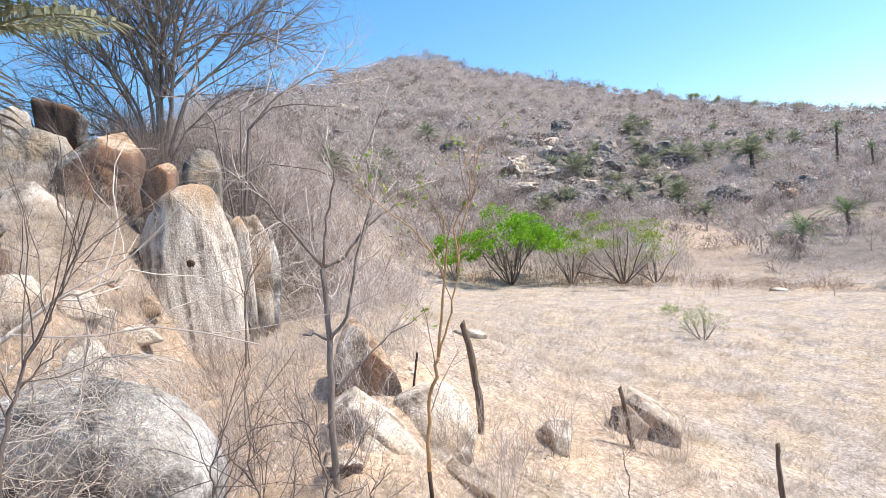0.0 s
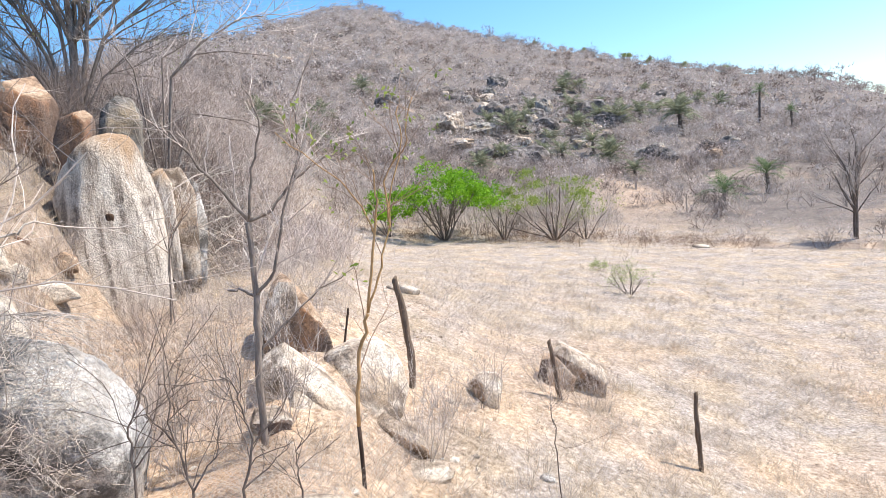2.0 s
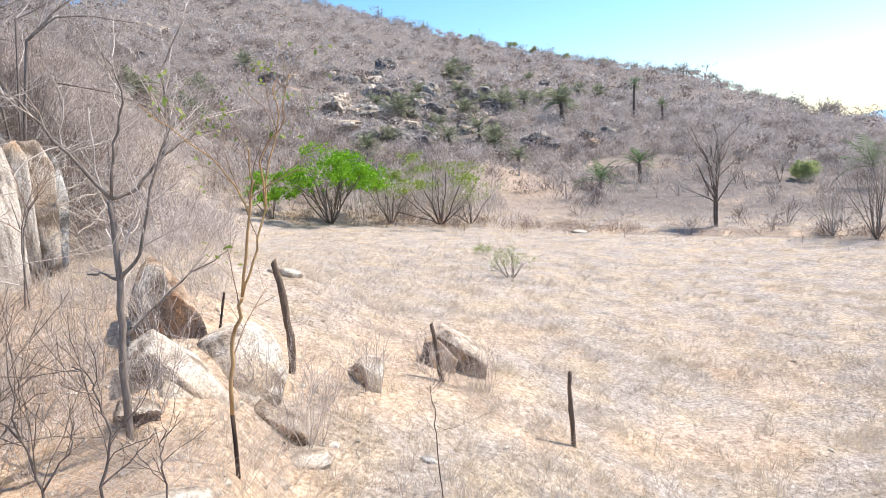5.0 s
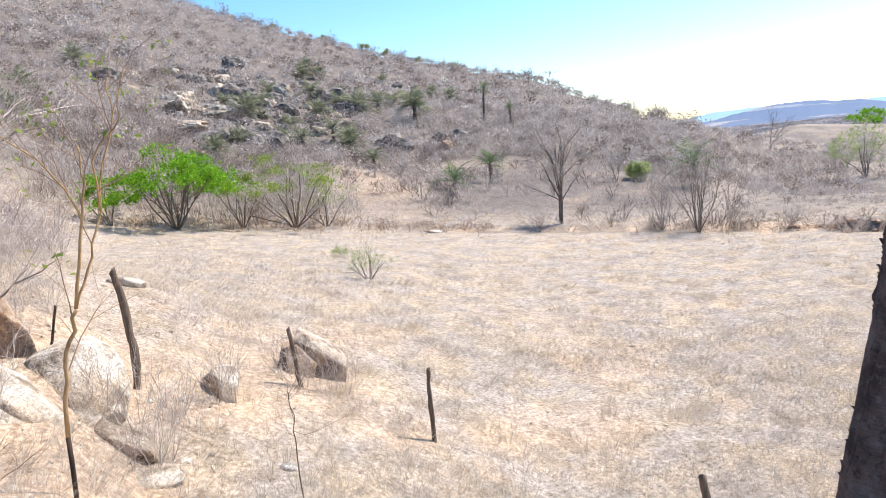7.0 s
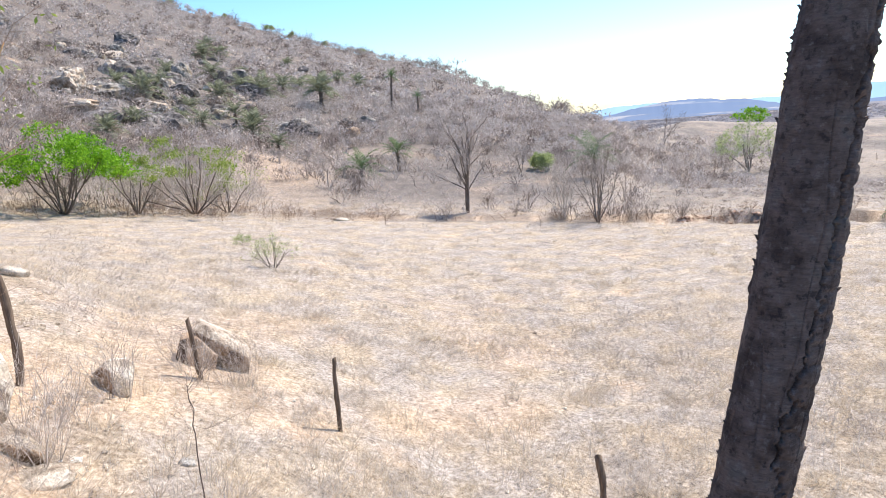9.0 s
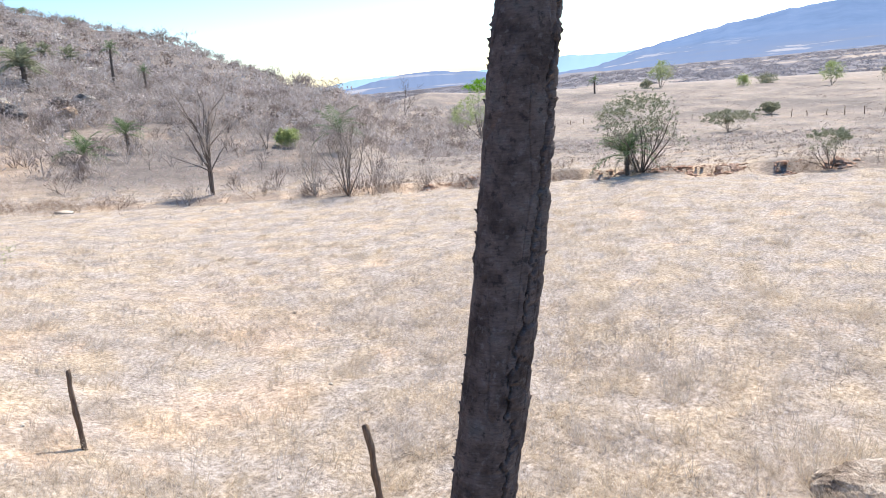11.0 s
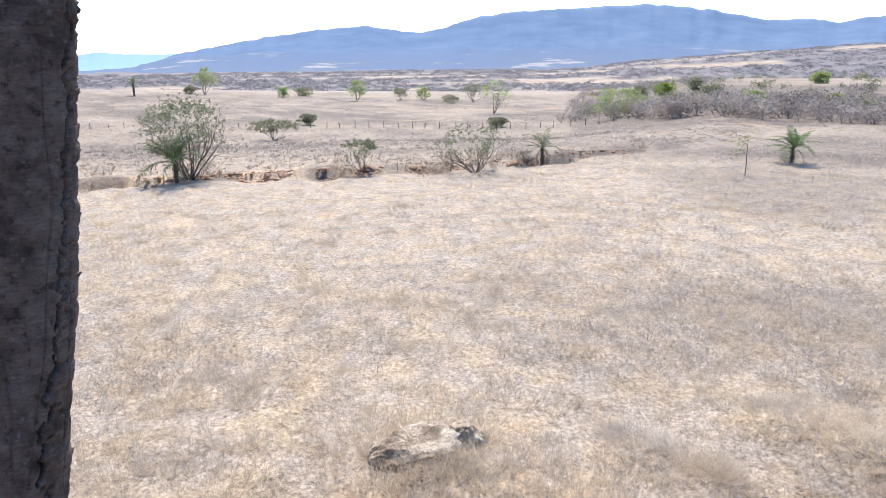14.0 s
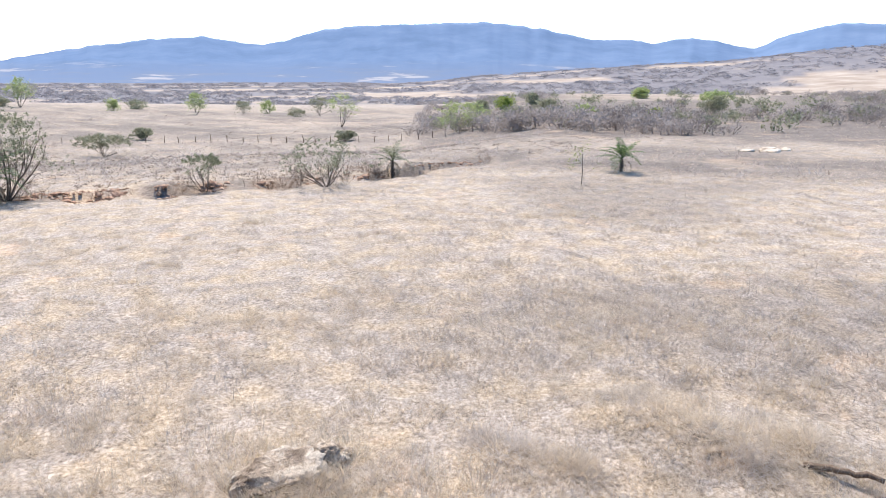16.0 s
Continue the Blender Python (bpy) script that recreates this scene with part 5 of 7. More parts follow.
drawn_tree('dead_branch', 37.74, 4.60, [
    ([(0.00, 0.00, -0.12), (0.13, 0.00, 1.48), (0.35, 0.00, 1.63), (0.56, 0.00, 1.76), (0.71, 0.00, 1.84), (0.95, 0.00, 1.88), (1.10, 0.00, 1.95)], 0.020, 0.005, 6),
], 'bleached dead branch reaching over the slope', WOOD_PALE, TWIG_GREY, 46, TWIGS)
drawn_tree('sapling', 17.54, 4.88, [
    ([(0.00, 0.00, -0.12), (0.03, 0.00, 0.64), (-0.03, 0.00, 0.99), (-0.02, 0.00, 1.53)], 0.011, 0.004, 13),
    ([(0.03, 0.00, 0.64), (0.21, 0.04, 0.83), (0.27, 0.09, 1.03)], 0.008, 0.003, 8),
    ([(-0.03, 0.00, 0.99), (-0.15, -0.01, 1.21), (-0.18, -0.01, 1.46)], 0.007, 0.003, 4),
], 'thin bare thorny sapling', BARK_BROWN, BARK_BROWN, 47, TWIGS)
drawn_tree('sapling', 14.10, 4.69, [
    ([(0.00, 0.00, -0.12), (0.06, 0.00, 0.52), (0.16, 0.00, 0.83), (0.10, 0.00, 1.10), (0.03, 0.00, 1.29)], 0.011, 0.004, 13),
    ([(0.06, 0.00, 0.52), (0.23, 0.02, 0.61), (0.38, 0.03, 0.72)], 0.007, 0.003, 4),
], 'thin bare sapling with spreading twigs', BARK_BROWN, BARK_BROWN, 48, TWIGS)
drawn_tree('sapling', 21.83, 4.98, [
    ([(0.00, 0.00, -0.12), (0.07, 0.00, 0.87), (0.09, 0.00, 1.16), (0.21, 0.00, 1.41)], 0.011, 0.004, 13),
    ([(0.07, 0.00, 0.87), (0.22, 0.01, 1.01), (0.36, 0.03, 1.11)], 0.007, 0.003, 8),
], 'thin bare thorny sapling', BARK_BROWN, BARK_BROWN, 52, TWIGS)
drawn_tree('sapling', 9.60, 4.50, [
    ([(0.00, 0.00, -0.12), (0.05, 0.00, 0.32), (0.04, 0.00, 0.50), (0.12, 0.00, 0.67)], 0.008, 0.003, 9),
], 'thin bare thorny sapling', BARK_BROWN, BARK_BROWN, 53, TWIGS)
drawn_tree('sapling', 16.99, 12.50, [
    ([(0.00, 0.00, -0.12), (0.06, 0.00, 1.27), (0.26, 0.00, 1.74), (0.65, 0.00, 2.18)], 0.012, 0.004, 7),
    ([(0.06, 0.00, 1.27), (-0.02, 0.08, 1.78)], 0.008, 0.003, 4),
], 'small bare tree before the streaked slab', BARK_GREY, TWIG_BROWN, 49, TWIGS)
drawn_tree('sapling', 17.32, 12.59, [
    ([(0.00, 0.00, -0.12), (0.16, 0.00, 1.17), (0.29, 0.00, 1.52), (0.60, 0.00, 1.94)], 0.020, 0.006, 6),
], 'small bare sapling in the scrub', BARK_GREY, TWIG_BROWN, 50, TWIGS)
drawn_tree('sapling', -12.11, 7.34, [
    ([(0.00, 0.00, -0.12), (0.01, 0.00, 0.75), (0.01, 0.00, 1.12), (-0.01, 0.00, 1.31)], 0.008, 0.003, 6),
], 'single dry stalk in the sandy grass', BARK_BROWN, BARK_BROWN, 51, TWIGS)


# ---- bushes, palms and trees of the field and hill foot ----
def leafy_bush(az, r, h, w, seed, label, leaves, stems=6, per=10, leaf=.07, category="bush", group="", cover=.3, wood=None, bare=.0, crown=0, pads=0):
    rng = np.random.default_rng(seed)
    e = thing_at("bush", spot(az, r), label, category, group)
    plan = [(5, .6, .6, .55, .12, .04), (4, .7, .6, .5, .16, .03), (0, 0, 0, 0, .2, .02)]
    out = []
    for k in range(stems):
        a = 2 * np.pi * (k + rng.random()) / stems
        tilt = .1 + 1.15 * w / h * rng.random()
        grow(rng, [.1 * math.cos(a), .1 * math.sin(a), -.05], [math.cos(a) * tilt, math.sin(a) * tilt, 1], h * rng.uniform(.55, .75), .010 * h, 0, plan, out)
    limbs_to(e, out, wood or BARK_GREY, BARK_BROWN if leaves in (LEAF_BRIGHT, LEAF_PALM) else TWIG_GREY, 0, "twig_crown", (6, 3, 3, 3, 3))
    tips = np.concatenate([p[2:] for level, p, r_ in out if level == 2] + [p[3:] for level, p, r_ in out if level == 1])
    tips = tips[tips[:, 2] > h * bare * rng.uniform(.7, 1.3, len(tips))]
    if per > 5:
        tips, per, cover = tips[rng.random(len(tips)) < .65], int(per * 1.5), cover * .85
    s = Soup()
    size = max(leaf, r * .0011)
    if crown:
        a, lift = rng.uniform(0, 2 * np.pi, crown), rng.uniform(0, 1, crown) ** .6
        out_ = np.sqrt(1 - (lift * .97) ** 2) * rng.uniform(.75, 1, crown)
        c = np.stack([np.cos(a) * out_ * w * .5, np.sin(a) * out_ * w * .5, h * (bare + (.97 - bare) * lift)], 1)
        c[:, :2] *= 1 + .18 * np.sin(3 * a + seed)[:, None]
        for q in c:
            leaf_cloud(rng, q[None] + rng.normal(0, 1, (7, 3)) * [w * .075, w * .075, h * .04], max(5, per), size, size * .9, s)
        tips = tips[rng.random(len(tips)) < .5]
    for k in range(pads):
        # flat sprays of leaves in uneven storeys, higher towards the middle
        a, d = rng.uniform(0, 2 * np.pi), .62 * math.sqrt(rng.random())
        c = np.array([math.cos(a) * d * w, math.sin(a) * d * w, h * (bare + (1 - bare) * (1 - (d / .66) ** 2) * rng.uniform(.55, 1))])
        wide = w * rng.uniform(.05, .11)
        m = rng.normal(0, 1, (26, 3)) * [wide, wide, h * .025]
        m[:, 2] += .35 * wide * rng.normal() * m[:, 0] / wide - .25 * np.hypot(m[:, 0], m[:, 1])
        leaf_cloud(rng, c + m, 11, size, size * 1.1, s)
    if pads:
        tips = tips[rng.random(len(tips)) < .08]
    leaf_cloud(rng, tips, per, size, cover, s)
    part("foliage", s.mesh("foliage", leaves), e)
    return e


def fallen_log(a, b):
    rng = np.random.default_rng(9)
    a, b = np.array(a), np.array(b)
    t = np.linspace(0, 1, 10)
    mid = (a + b) / 2
    p = a + (b - a) * t[:, None] - mid + rng.normal(0, .012, (10, 3)) + np.array([0, 0, .05])
    s = Soup()
    s.add(*tube(p, np.linspace(.06, .04, 10) * rng.uniform(.9, 1.1, 10), 8))
    ob = new("log", s.mesh("log", WOOD_POST, True))
    ob.location = mid
    tagged(ob, "weathered fallen branch lying in the dry grass", "log")


leafy_bush(-4.84, 41.6, 4.70, 5.4, 61, 'fresh green leafy bush at the foot of the hill', LEAF_BRIGHT, 13, 8, 0.085, 'bush', '', cover=0.16, bare=0.40, wood=BARK_BROWN, pads=34)
leafy_bush(-0.32, 41.2, 2.9, 2.6, 60, 'low fresh green bush at the hill foot', LEAF_BRIGHT, 5, 6, 0.080, 'bush', '', cover=0.16, bare=0.35, wood=BARK_BROWN, pads=9)
leafy_bush(-9.74, 42.1, 3.53, 2.90, 62, "sparse light green bush at the field's edge", LEAF_LIME, 9, 6, 0.060, 'bush', '', cover=0.16, bare=0.46, wood=BARK_BROWN, pads=7)
leafy_bush(-13.80, 41.9, 4.67, 6.20, 63, "sparse yellow-green bush at the field's edge", LEAF_LIME, 13, 5, 0.060, 'bush', '', cover=0.18, bare=0.46, wood=BARK_BROWN, pads=15)
leafy_bush(-16.24, 42.6, 3.11, 2.66, 64, 'sparse twiggy bush with few green leaves', LEAF_LIME, 8, 7, 0.050, 'bush', '', cover=0.16, bare=0.50, wood=BARK_BROWN)
leafy_bush(-19.23, 24.5, 1.40, 1.05, 65, 'thin pale olive bush alone in the field', LEAF_PALE, 9, 3, 0.020, 'bush', '', cover=0.05, bare=0.25, wood=BARK_GREY)
leafy_bush(-17.15, 29.0, 0.57, 0.71, 66, 'small pale olive bush in the field', LEAF_PALE, 5, 2, 0.024, 'bush', '', cover=0.05, bare=0.20, wood=BARK_GREY)
bare_tree('tree', spot(-35.40, 43.7), 6.6, 71, "bare rounded tree with dark trunk at the field's edge", 3, radius=0.085, wood=BARK_BROWN, fine=TWIG_GREY, group='', spread=0.12, plan=VASE_CROWN)
palm(spot(-27.00, 58.1), 0.54, 2.35, 13, 72, 'low green palm on the red hill foot', radius=0.109, mat=LEAF_PALM_GREEN, lean=(0.00, -0.00), dry=3, pairs=16, up=(-6, 72))
palm(spot(-30.01, 63.2), 1.69, 1.82, 13, 73, 'green palm with a shaggy trunk on the hill foot', radius=0.135, mat=LEAF_PALM_GREEN, lean=(0.00, -0.00), dry=6, pairs=16, up=(-6, 72))
palm(spot(-29.85, 110.2), 4.89, 1.55, 17, 74, 'tall solitary palm with a thin bare trunk', radius=0.143, mat=LEAF_PALM_GREEN, lean=(0.26, -0.15), dry=4, pairs=16, up=(-20, 75))
palm(spot(-31.96, 109.1), 2.26, 1.32, 16, 75, 'palm with a slim trunk on the hillside', radius=0.139, mat=LEAF_PALM_GREEN, lean=(0.00, -0.00), dry=3, pairs=16, up=(-15, 78))
palm(spot(-18.83, 79.6), 0.72, 2.57, 17, 80, 'dusty palm among the leafless scrub', radius=0.145, mat=LEAF_PALM, lean=(0.00, -0.00), dry=3, pairs=14, up=(-8, 78))
palm(spot(-8.44, 64.7), 0.60, 2.12, 17, 81, 'dusty palm among the leafless scrub', radius=0.120, mat=LEAF_PALM, lean=(0.00, -0.00), dry=3, pairs=14, up=(-8, 78))
palm(spot(-10.45, 71.6), 0.54, 1.92, 17, 82, 'dusty palm among the leafless scrub', radius=0.108, mat=LEAF_PALM, lean=(0.00, -0.00), dry=3, pairs=14, up=(-8, 78))
palm(spot(-11.25, 91.2), 0.79, 2.79, 17, 84, 'dusty palm among the leafless scrub', radius=0.158, mat=LEAF_PALM, lean=(0.00, -0.00), dry=3, pairs=14, up=(-8, 78))
palm(spot(-12.58, 99.0), 0.72, 2.54, 17, 85, 'dusty palm among the leafless scrub', radius=0.144, mat=LEAF_PALM, lean=(0.00, -0.00), dry=3, pairs=14, up=(-8, 78))
palm(spot(-15.70, 155.8), 1.03, 2.75, 17, 86, 'dusty palm among the leafless scrub', radius=0.206, mat=LEAF_PALM, lean=(0.00, -0.00), dry=3, pairs=14, up=(-8, 78))
palm(spot(-17.01, 159.0), 1.06, 2.83, 17, 87, 'dusty palm among the leafless scrub', radius=0.211, mat=LEAF_PALM, lean=(0.00, -0.00), dry=3, pairs=14, up=(-8, 78))
palm(spot(-18.42, 135.0), 0.81, 2.16, 17, 88, 'dusty palm among the leafless scrub', radius=0.161, mat=LEAF_PALM, lean=(0.00, -0.00), dry=3, pairs=14, up=(-8, 78))
palm(spot(-19.86, 105.7), 0.96, 3.39, 17, 89, 'dusty palm among the leafless scrub', radius=0.192, mat=LEAF_PALM, lean=(0.00, -0.00), dry=3, pairs=14, up=(-8, 78))
palm(spot(-16.63, 95.5), 0.75, 2.64, 17, 90, 'dusty palm among the leafless scrub', radius=0.149, mat=LEAF_PALM, lean=(0.00, -0.00), dry=3, pairs=14, up=(-8, 78))
palm(spot(-24.30, 98.1), 2.72, 2.94, 17, 91, 'dusty palm among the leafless scrub', radius=0.241, mat=LEAF_PALM, lean=(0.00, -0.00), dry=3, pairs=14, up=(-8, 78))
palm(spot(-21.94, 166.6), 0.82, 2.19, 17, 92, 'dusty palm among the leafless scrub', radius=0.164, mat=LEAF_PALM, lean=(0.00, -0.00), dry=3, pairs=14, up=(-8, 78))
palm(spot(8.42, 55.7), 0.55, 1.94, 17, 93, 'dusty palm among the leafless scrub', radius=0.110, mat=LEAF_PALM, lean=(0.00, 0.00), dry=3, pairs=14, up=(-8, 78))
palm(spot(4.81, 64.7), 0.56, 2.00, 17, 94, 'dusty palm among the leafless scrub', radius=0.113, mat=LEAF_PALM, lean=(0.00, 0.00), dry=3, pairs=14, up=(-8, 78))
palm(spot(0.35, 113.7), 0.81, 2.88, 17, 95, 'dusty palm among the leafless scrub', radius=0.163, mat=LEAF_PALM, lean=(0.00, 0.00), dry=3, pairs=14, up=(-8, 78))
palm(spot(-27.27, 140.9), 0.98, 2.62, 17, 96, 'dusty palm among the leafless scrub', radius=0.195, mat=LEAF_PALM, lean=(0.00, -0.00), dry=3, pairs=14, up=(-8, 78))
palm(spot(-25.76, 147.3), 0.85, 2.27, 17, 97, 'dusty palm among the leafless scrub', radius=0.169, mat=LEAF_PALM, lean=(0.00, -0.00), dry=3, pairs=14, up=(-8, 78))
palm(spot(3.79, 83.3), 0.66, 2.34, 17, 98, 'dusty palm among the leafless scrub', radius=0.132, mat=LEAF_PALM, lean=(0.00, 0.00), dry=3, pairs=14, up=(-8, 78))
palm(spot(-24.27, 114.6), 0.87, 3.08, 17, 99, 'dusty palm among the leafless scrub', radius=0.174, mat=LEAF_PALM, lean=(0.00, -0.00), dry=3, pairs=14, up=(-8, 78))
palm(spot(-16.06, 164.8), 1.07, 2.86, 17, 102, 'dusty palm among the leafless scrub', radius=0.214, mat=LEAF_PALM, lean=(0.00, -0.00), dry=3, pairs=14, up=(-8, 78))
for k, (a, r) in enumerate(((-12.4, 74), (-13.6, 78), (-15.1, 76), (-17.6, 84), (-14.4, 88), (-20.6, 71), (-18.2, 108), (-21.4, 112), (-22.6, 124), (-13.0, 118), (-9.6, 96), (-16.2, 116))):
    palm(spot(a, r), .5 + .35 * (k % 4), .023 * r, 15, 400 + k, 'dusty palm among the leafless scrub', radius=.0016 * r, mat=LEAF_PALM, dry=3, pairs=12, up=(-8, 80))
palm(spot(-45.80, 60.0), 1.70, 2.72, 13, 110, 'green palm behind bare stems', radius=0.118, mat=LEAF_PALM_GREEN, lean=(0.00, -0.00), dry=3, pairs=16, up=(-6, 72))
bare_tree('bush', spot(-45.96, 38.8), 5.6, 111, 'thicket of bare stems at the gully', 13, radius=0.028, wood=BARK_GREY, fine=TWIG_GREY, group='', spread=0.50)
bare_tree('bush', spot(-43.28, 40.1), 4.2, 112, "pale bare stems at the gully's edge", 10, radius=0.022, wood=WOOD_PALE, fine=TWIG_GREY, group='', spread=0.45)
bare_tree('bush', spot(-48.51, 38.6), 1.77, 113, 'low tangled bare bush at the gully', 9, radius=0.011, wood=BARK_GREY, fine=TWIG_GREY, group='', spread=0.80)
bare_tree('bush', spot(-50.02, 39.3), 1.62, 114, 'low tangled bare bush at the gully', 9, radius=0.010, wood=BARK_GREY, fine=TWIG_GREY, group='', spread=0.80)
bare_tree('bush', spot(-52.42, 39.1), 1.43, 115, 'rounded grey bare bush on the gully bank', 10, radius=0.009, wood=BARK_GREY, fine=TWIG_GREY, group='', spread=0.80)
bare_tree('bush', spot(-55.68, 38.9), 0.93, 116, 'low brown bush on the gully bank', 8, radius=0.007, wood=BARK_GREY, fine=TWIG_BROWN, group='', spread=0.80)
bare_tree('bush', spot(-33.50, 40.4), 1.46, 117, 'brown fallen brush under the bare tree', 9, radius=0.009, wood=BARK_GREY, fine=TWIG_BROWN, group='', spread=1.20)
bare_tree('bush', spot(-39.32, 41.4), 1.42, 118, 'thin bare bush in the field edge', 6, radius=0.009, wood=BARK_GREY, fine=TWIG_GREY, group='', spread=0.60)
leafy_bush(-41.79, 65.2, 1.95, 2.35, 119, 'small round green shrub on the hill foot', LEAF_PALE, 8, 12, 0.090, 'bush', '', cover=0.20, bare=0.1, wood=BARK_BROWN, crown=14)
bare_tree('tree', spot(-39.98, 63.9), 2.70, 120, 'dark bare stems on the hill foot', 4, radius=0.028, wood=BARK_GREY, fine=TWIG_GREY, group='', spread=0.30)
bare_tree('tree', spot(-31.16, 54.1), 1.85, 121, 'small bare tree on the hill foot', 2, radius=0.019, wood=BARK_GREY, fine=TWIG_GREY, group='', spread=0.30)
bare_tree('bush', spot(-23.70, 57.5), 2.17, 122, 'grey rounded bush on the red slope', 9, radius=0.014, wood=BARK_GREY, fine=TWIG_GREY, group='', spread=0.80)
leafy_bush(-57.20, 108.2, 7.75, 5.61, 123, 'yellow-green tree with pale stems', LEAF_PALE, 6, 6, 0.120, 'tree', '', cover=0.30, bare=0.30, wood=BARK_GREY, crown=16)
leafy_bush(-55.96, 123.0, 5.05, 4.59, 124, 'light green small tree in the pasture', LEAF_PALE, 5, 5, 0.120, 'tree', '', cover=0.30, bare=0.30, wood=BARK_GREY, crown=14)
leafy_bush(-59.02, 106.7, 6.42, 3.89, 125, 'yellow-green small tree in the pasture', LEAF_PALE, 5, 4, 0.120, 'tree', '', cover=0.30, bare=0.30, wood=BARK_GREY, crown=12)
bare_tree('tree', spot(-51.08, 140.0), 9.47, 126, 'tall bare tree standing alone on the rise', 2, radius=0.059, wood=BARK_BROWN, fine=BARK_BROWN, group='', spread=0.30, plan=FINE_CROWN)
palm(spot(-55.26, 140.0), 2.13, 1.54, 14, 127, 'small palm in the pasture', radius=0.142, mat=LEAF_PALM, lean=(0.00, -0.00), dry=3, pairs=16, up=(-15, 75))
leafy_bush(-57.40, 701.8, 18.05, 30.77, 128, 'bright green tree far behind', LEAF_BRIGHT, 5, 10, 0.250, 'tree', '', cover=0.50, bare=0.30, wood=BARK_GREY, crown=20)
palm(spot(-68.70, 37.9), 1.05, 2.0, 16, 130, 'green palm growing inside a thorn bush', radius=0.094, mat=LEAF_PALM_GREEN, lean=(0.00, -0.00), dry=5, pairs=16, up=(-6, 72))
leafy_bush(-69.72, 38.6, 4.12, 4.4, 131, 'tall olive thorn bush around a palm', LEAF_PALM, 12, 9, 0.040, 'bush', '', cover=0.17, bare=0.36, wood=BARK_BROWN, crown=90)
leafy_bush(-67.59, 115.7, 4.02, 4.16, 132, 'thin olive bush beyond the gully', LEAF_DUSTY, 6, 4, 0.100, 'bush', '', cover=0.30, bare=0.30, wood=BARK_BROWN)
leafy_bush(-76.20, 94.0, 2.60, 6.2, 133, 'low dense dark olive bush in the pasture', LEAF_DUSTY, 12, 9, 0.060, 'bush', '', cover=0.16, bare=0.5, wood=BARK_BROWN, crown=36)
leafy_bush(-78.99, 117.1, 1.70, 3.27, 134, 'small low bush by the pasture fence', LEAF_DUSTY, 8, 9, 0.090, 'bush', '', cover=0.20, bare=0.30, wood=BARK_BROWN, crown=18)
leafy_bush(-82.92, 38.4, 1.90, 2.31, 135, 'flat-topped olive thorn bush at the gully', LEAF_PALM, 7, 12, 0.045, 'bush', '', cover=0.14, bare=0.6, wood=BARK_BROWN, crown=14)
bare_tree('tree', spot(-85.90, 38.6), 1.58, 136, 'small bare tree on the gully bank', 1, radius=0.017, wood=BARK_GREY, fine=TWIG_GREY, group='', spread=0.35)
bare_tree('bush', spot(-79.55, 41.0), 0.95, 137, 'thin pale bush in the pasture', 6, radius=0.005, wood=BARK_GREY, fine=TWIG_GREY, group='', spread=0.60)
leafy_bush(-92.30, 37.7, 2.51, 4.63, 138, 'broad grey-olive thorn tree at the gully', LEAF_PALM, 11, 8, 0.045, 'bush', '', cover=0.16, bare=0.4, wood=BARK_BROWN, crown=26)
bare_tree('bush', spot(-90.22, 39.2), 1.55, 139, 'bare brown bush at the gully', 9, radius=0.010, wood=BARK_GREY, fine=TWIG_BROWN, group='', spread=0.60)
bare_tree('bush', spot(-93.93, 38.2), 0.99, 140, 'low bare bush at the gully', 9, radius=0.006, wood=BARK_GREY, fine=TWIG_GREY, group='', spread=0.80)
palm(spot(-97.76, 42.4), 1.09, 1.44, 13, 141, "shaggy palm with drooping fronds at the gully's end", radius=0.097, mat=LEAF_PALM, lean=(-0.00, -0.00), dry=7, pairs=16, up=(-6, 72))
bare_tree('bush', spot(-96.37, 41.8), 1.51, 142, 'grey bare bush beside the palm', 10, radius=0.009, wood=BARK_GREY, fine=TWIG_GREY, group='', spread=0.70)
bare_tree('bush', spot(-70.30, 38.6), 1.82, 143, 'dark bare bush under the thorn tree', 8, radius=0.013, wood=BARK_GREY, fine=TWIG_BROWN, group='', spread=0.90)
leafy_bush(-113.00, 38.5, 2.77, 1.08, 144, 'slim pale tree with a few leaves in the field', LEAF_LIME, 1, 3, 0.050, 'tree', '', cover=0.15, bare=0.30, wood=BARK_GREY)
palm(spot(-116.21, 44.2), 0.80, 1.60, 15, 145, 'solitary green palm in the open field', radius=0.091, mat=LEAF_PALM_GREEN, lean=(-0.00, -0.00), dry=4, pairs=22, up=(-8, 74))
bare_tree('bush', spot(-99.28, 112.9), 2.48, 146, 'round grey bush beyond the fence', 12, radius=0.016, wood=BARK_GREY, fine=TWIG_GREY, group='', spread=1.00)
leafy_bush(-94.18, 107.6, 1.43, 3.30, 147, 'low olive bush at the fence', LEAF_DUSTY, 8, 9, 0.090, 'bush', '', cover=0.20, bare=0.30, wood=BARK_BROWN, crown=16)
palm(spot(-66.36, 217.3), 3.48, 2.51, 16, 148, 'palm on the skyline of the pasture', radius=0.232, mat=LEAF_PALM_GREEN, lean=(0.00, -0.00), dry=3, pairs=16, up=(-20, 75))
leafy_bush(-71.30, 235.0, 7.94, 6.19, 303, 'green tree on the pasture skyline', LEAF_PALE, 5, 5, 0.165, 'tree', 'pasture trees', cover=0.80, bare=0.2, crown=16)
leafy_bush(-77.20, 222.0, 2.97, 2.70, 304, 'small yellow-green tree on the skyline', LEAF_PALE, 5, 5, 0.155, 'tree', 'pasture trees', cover=0.75, bare=.35, crown=12)
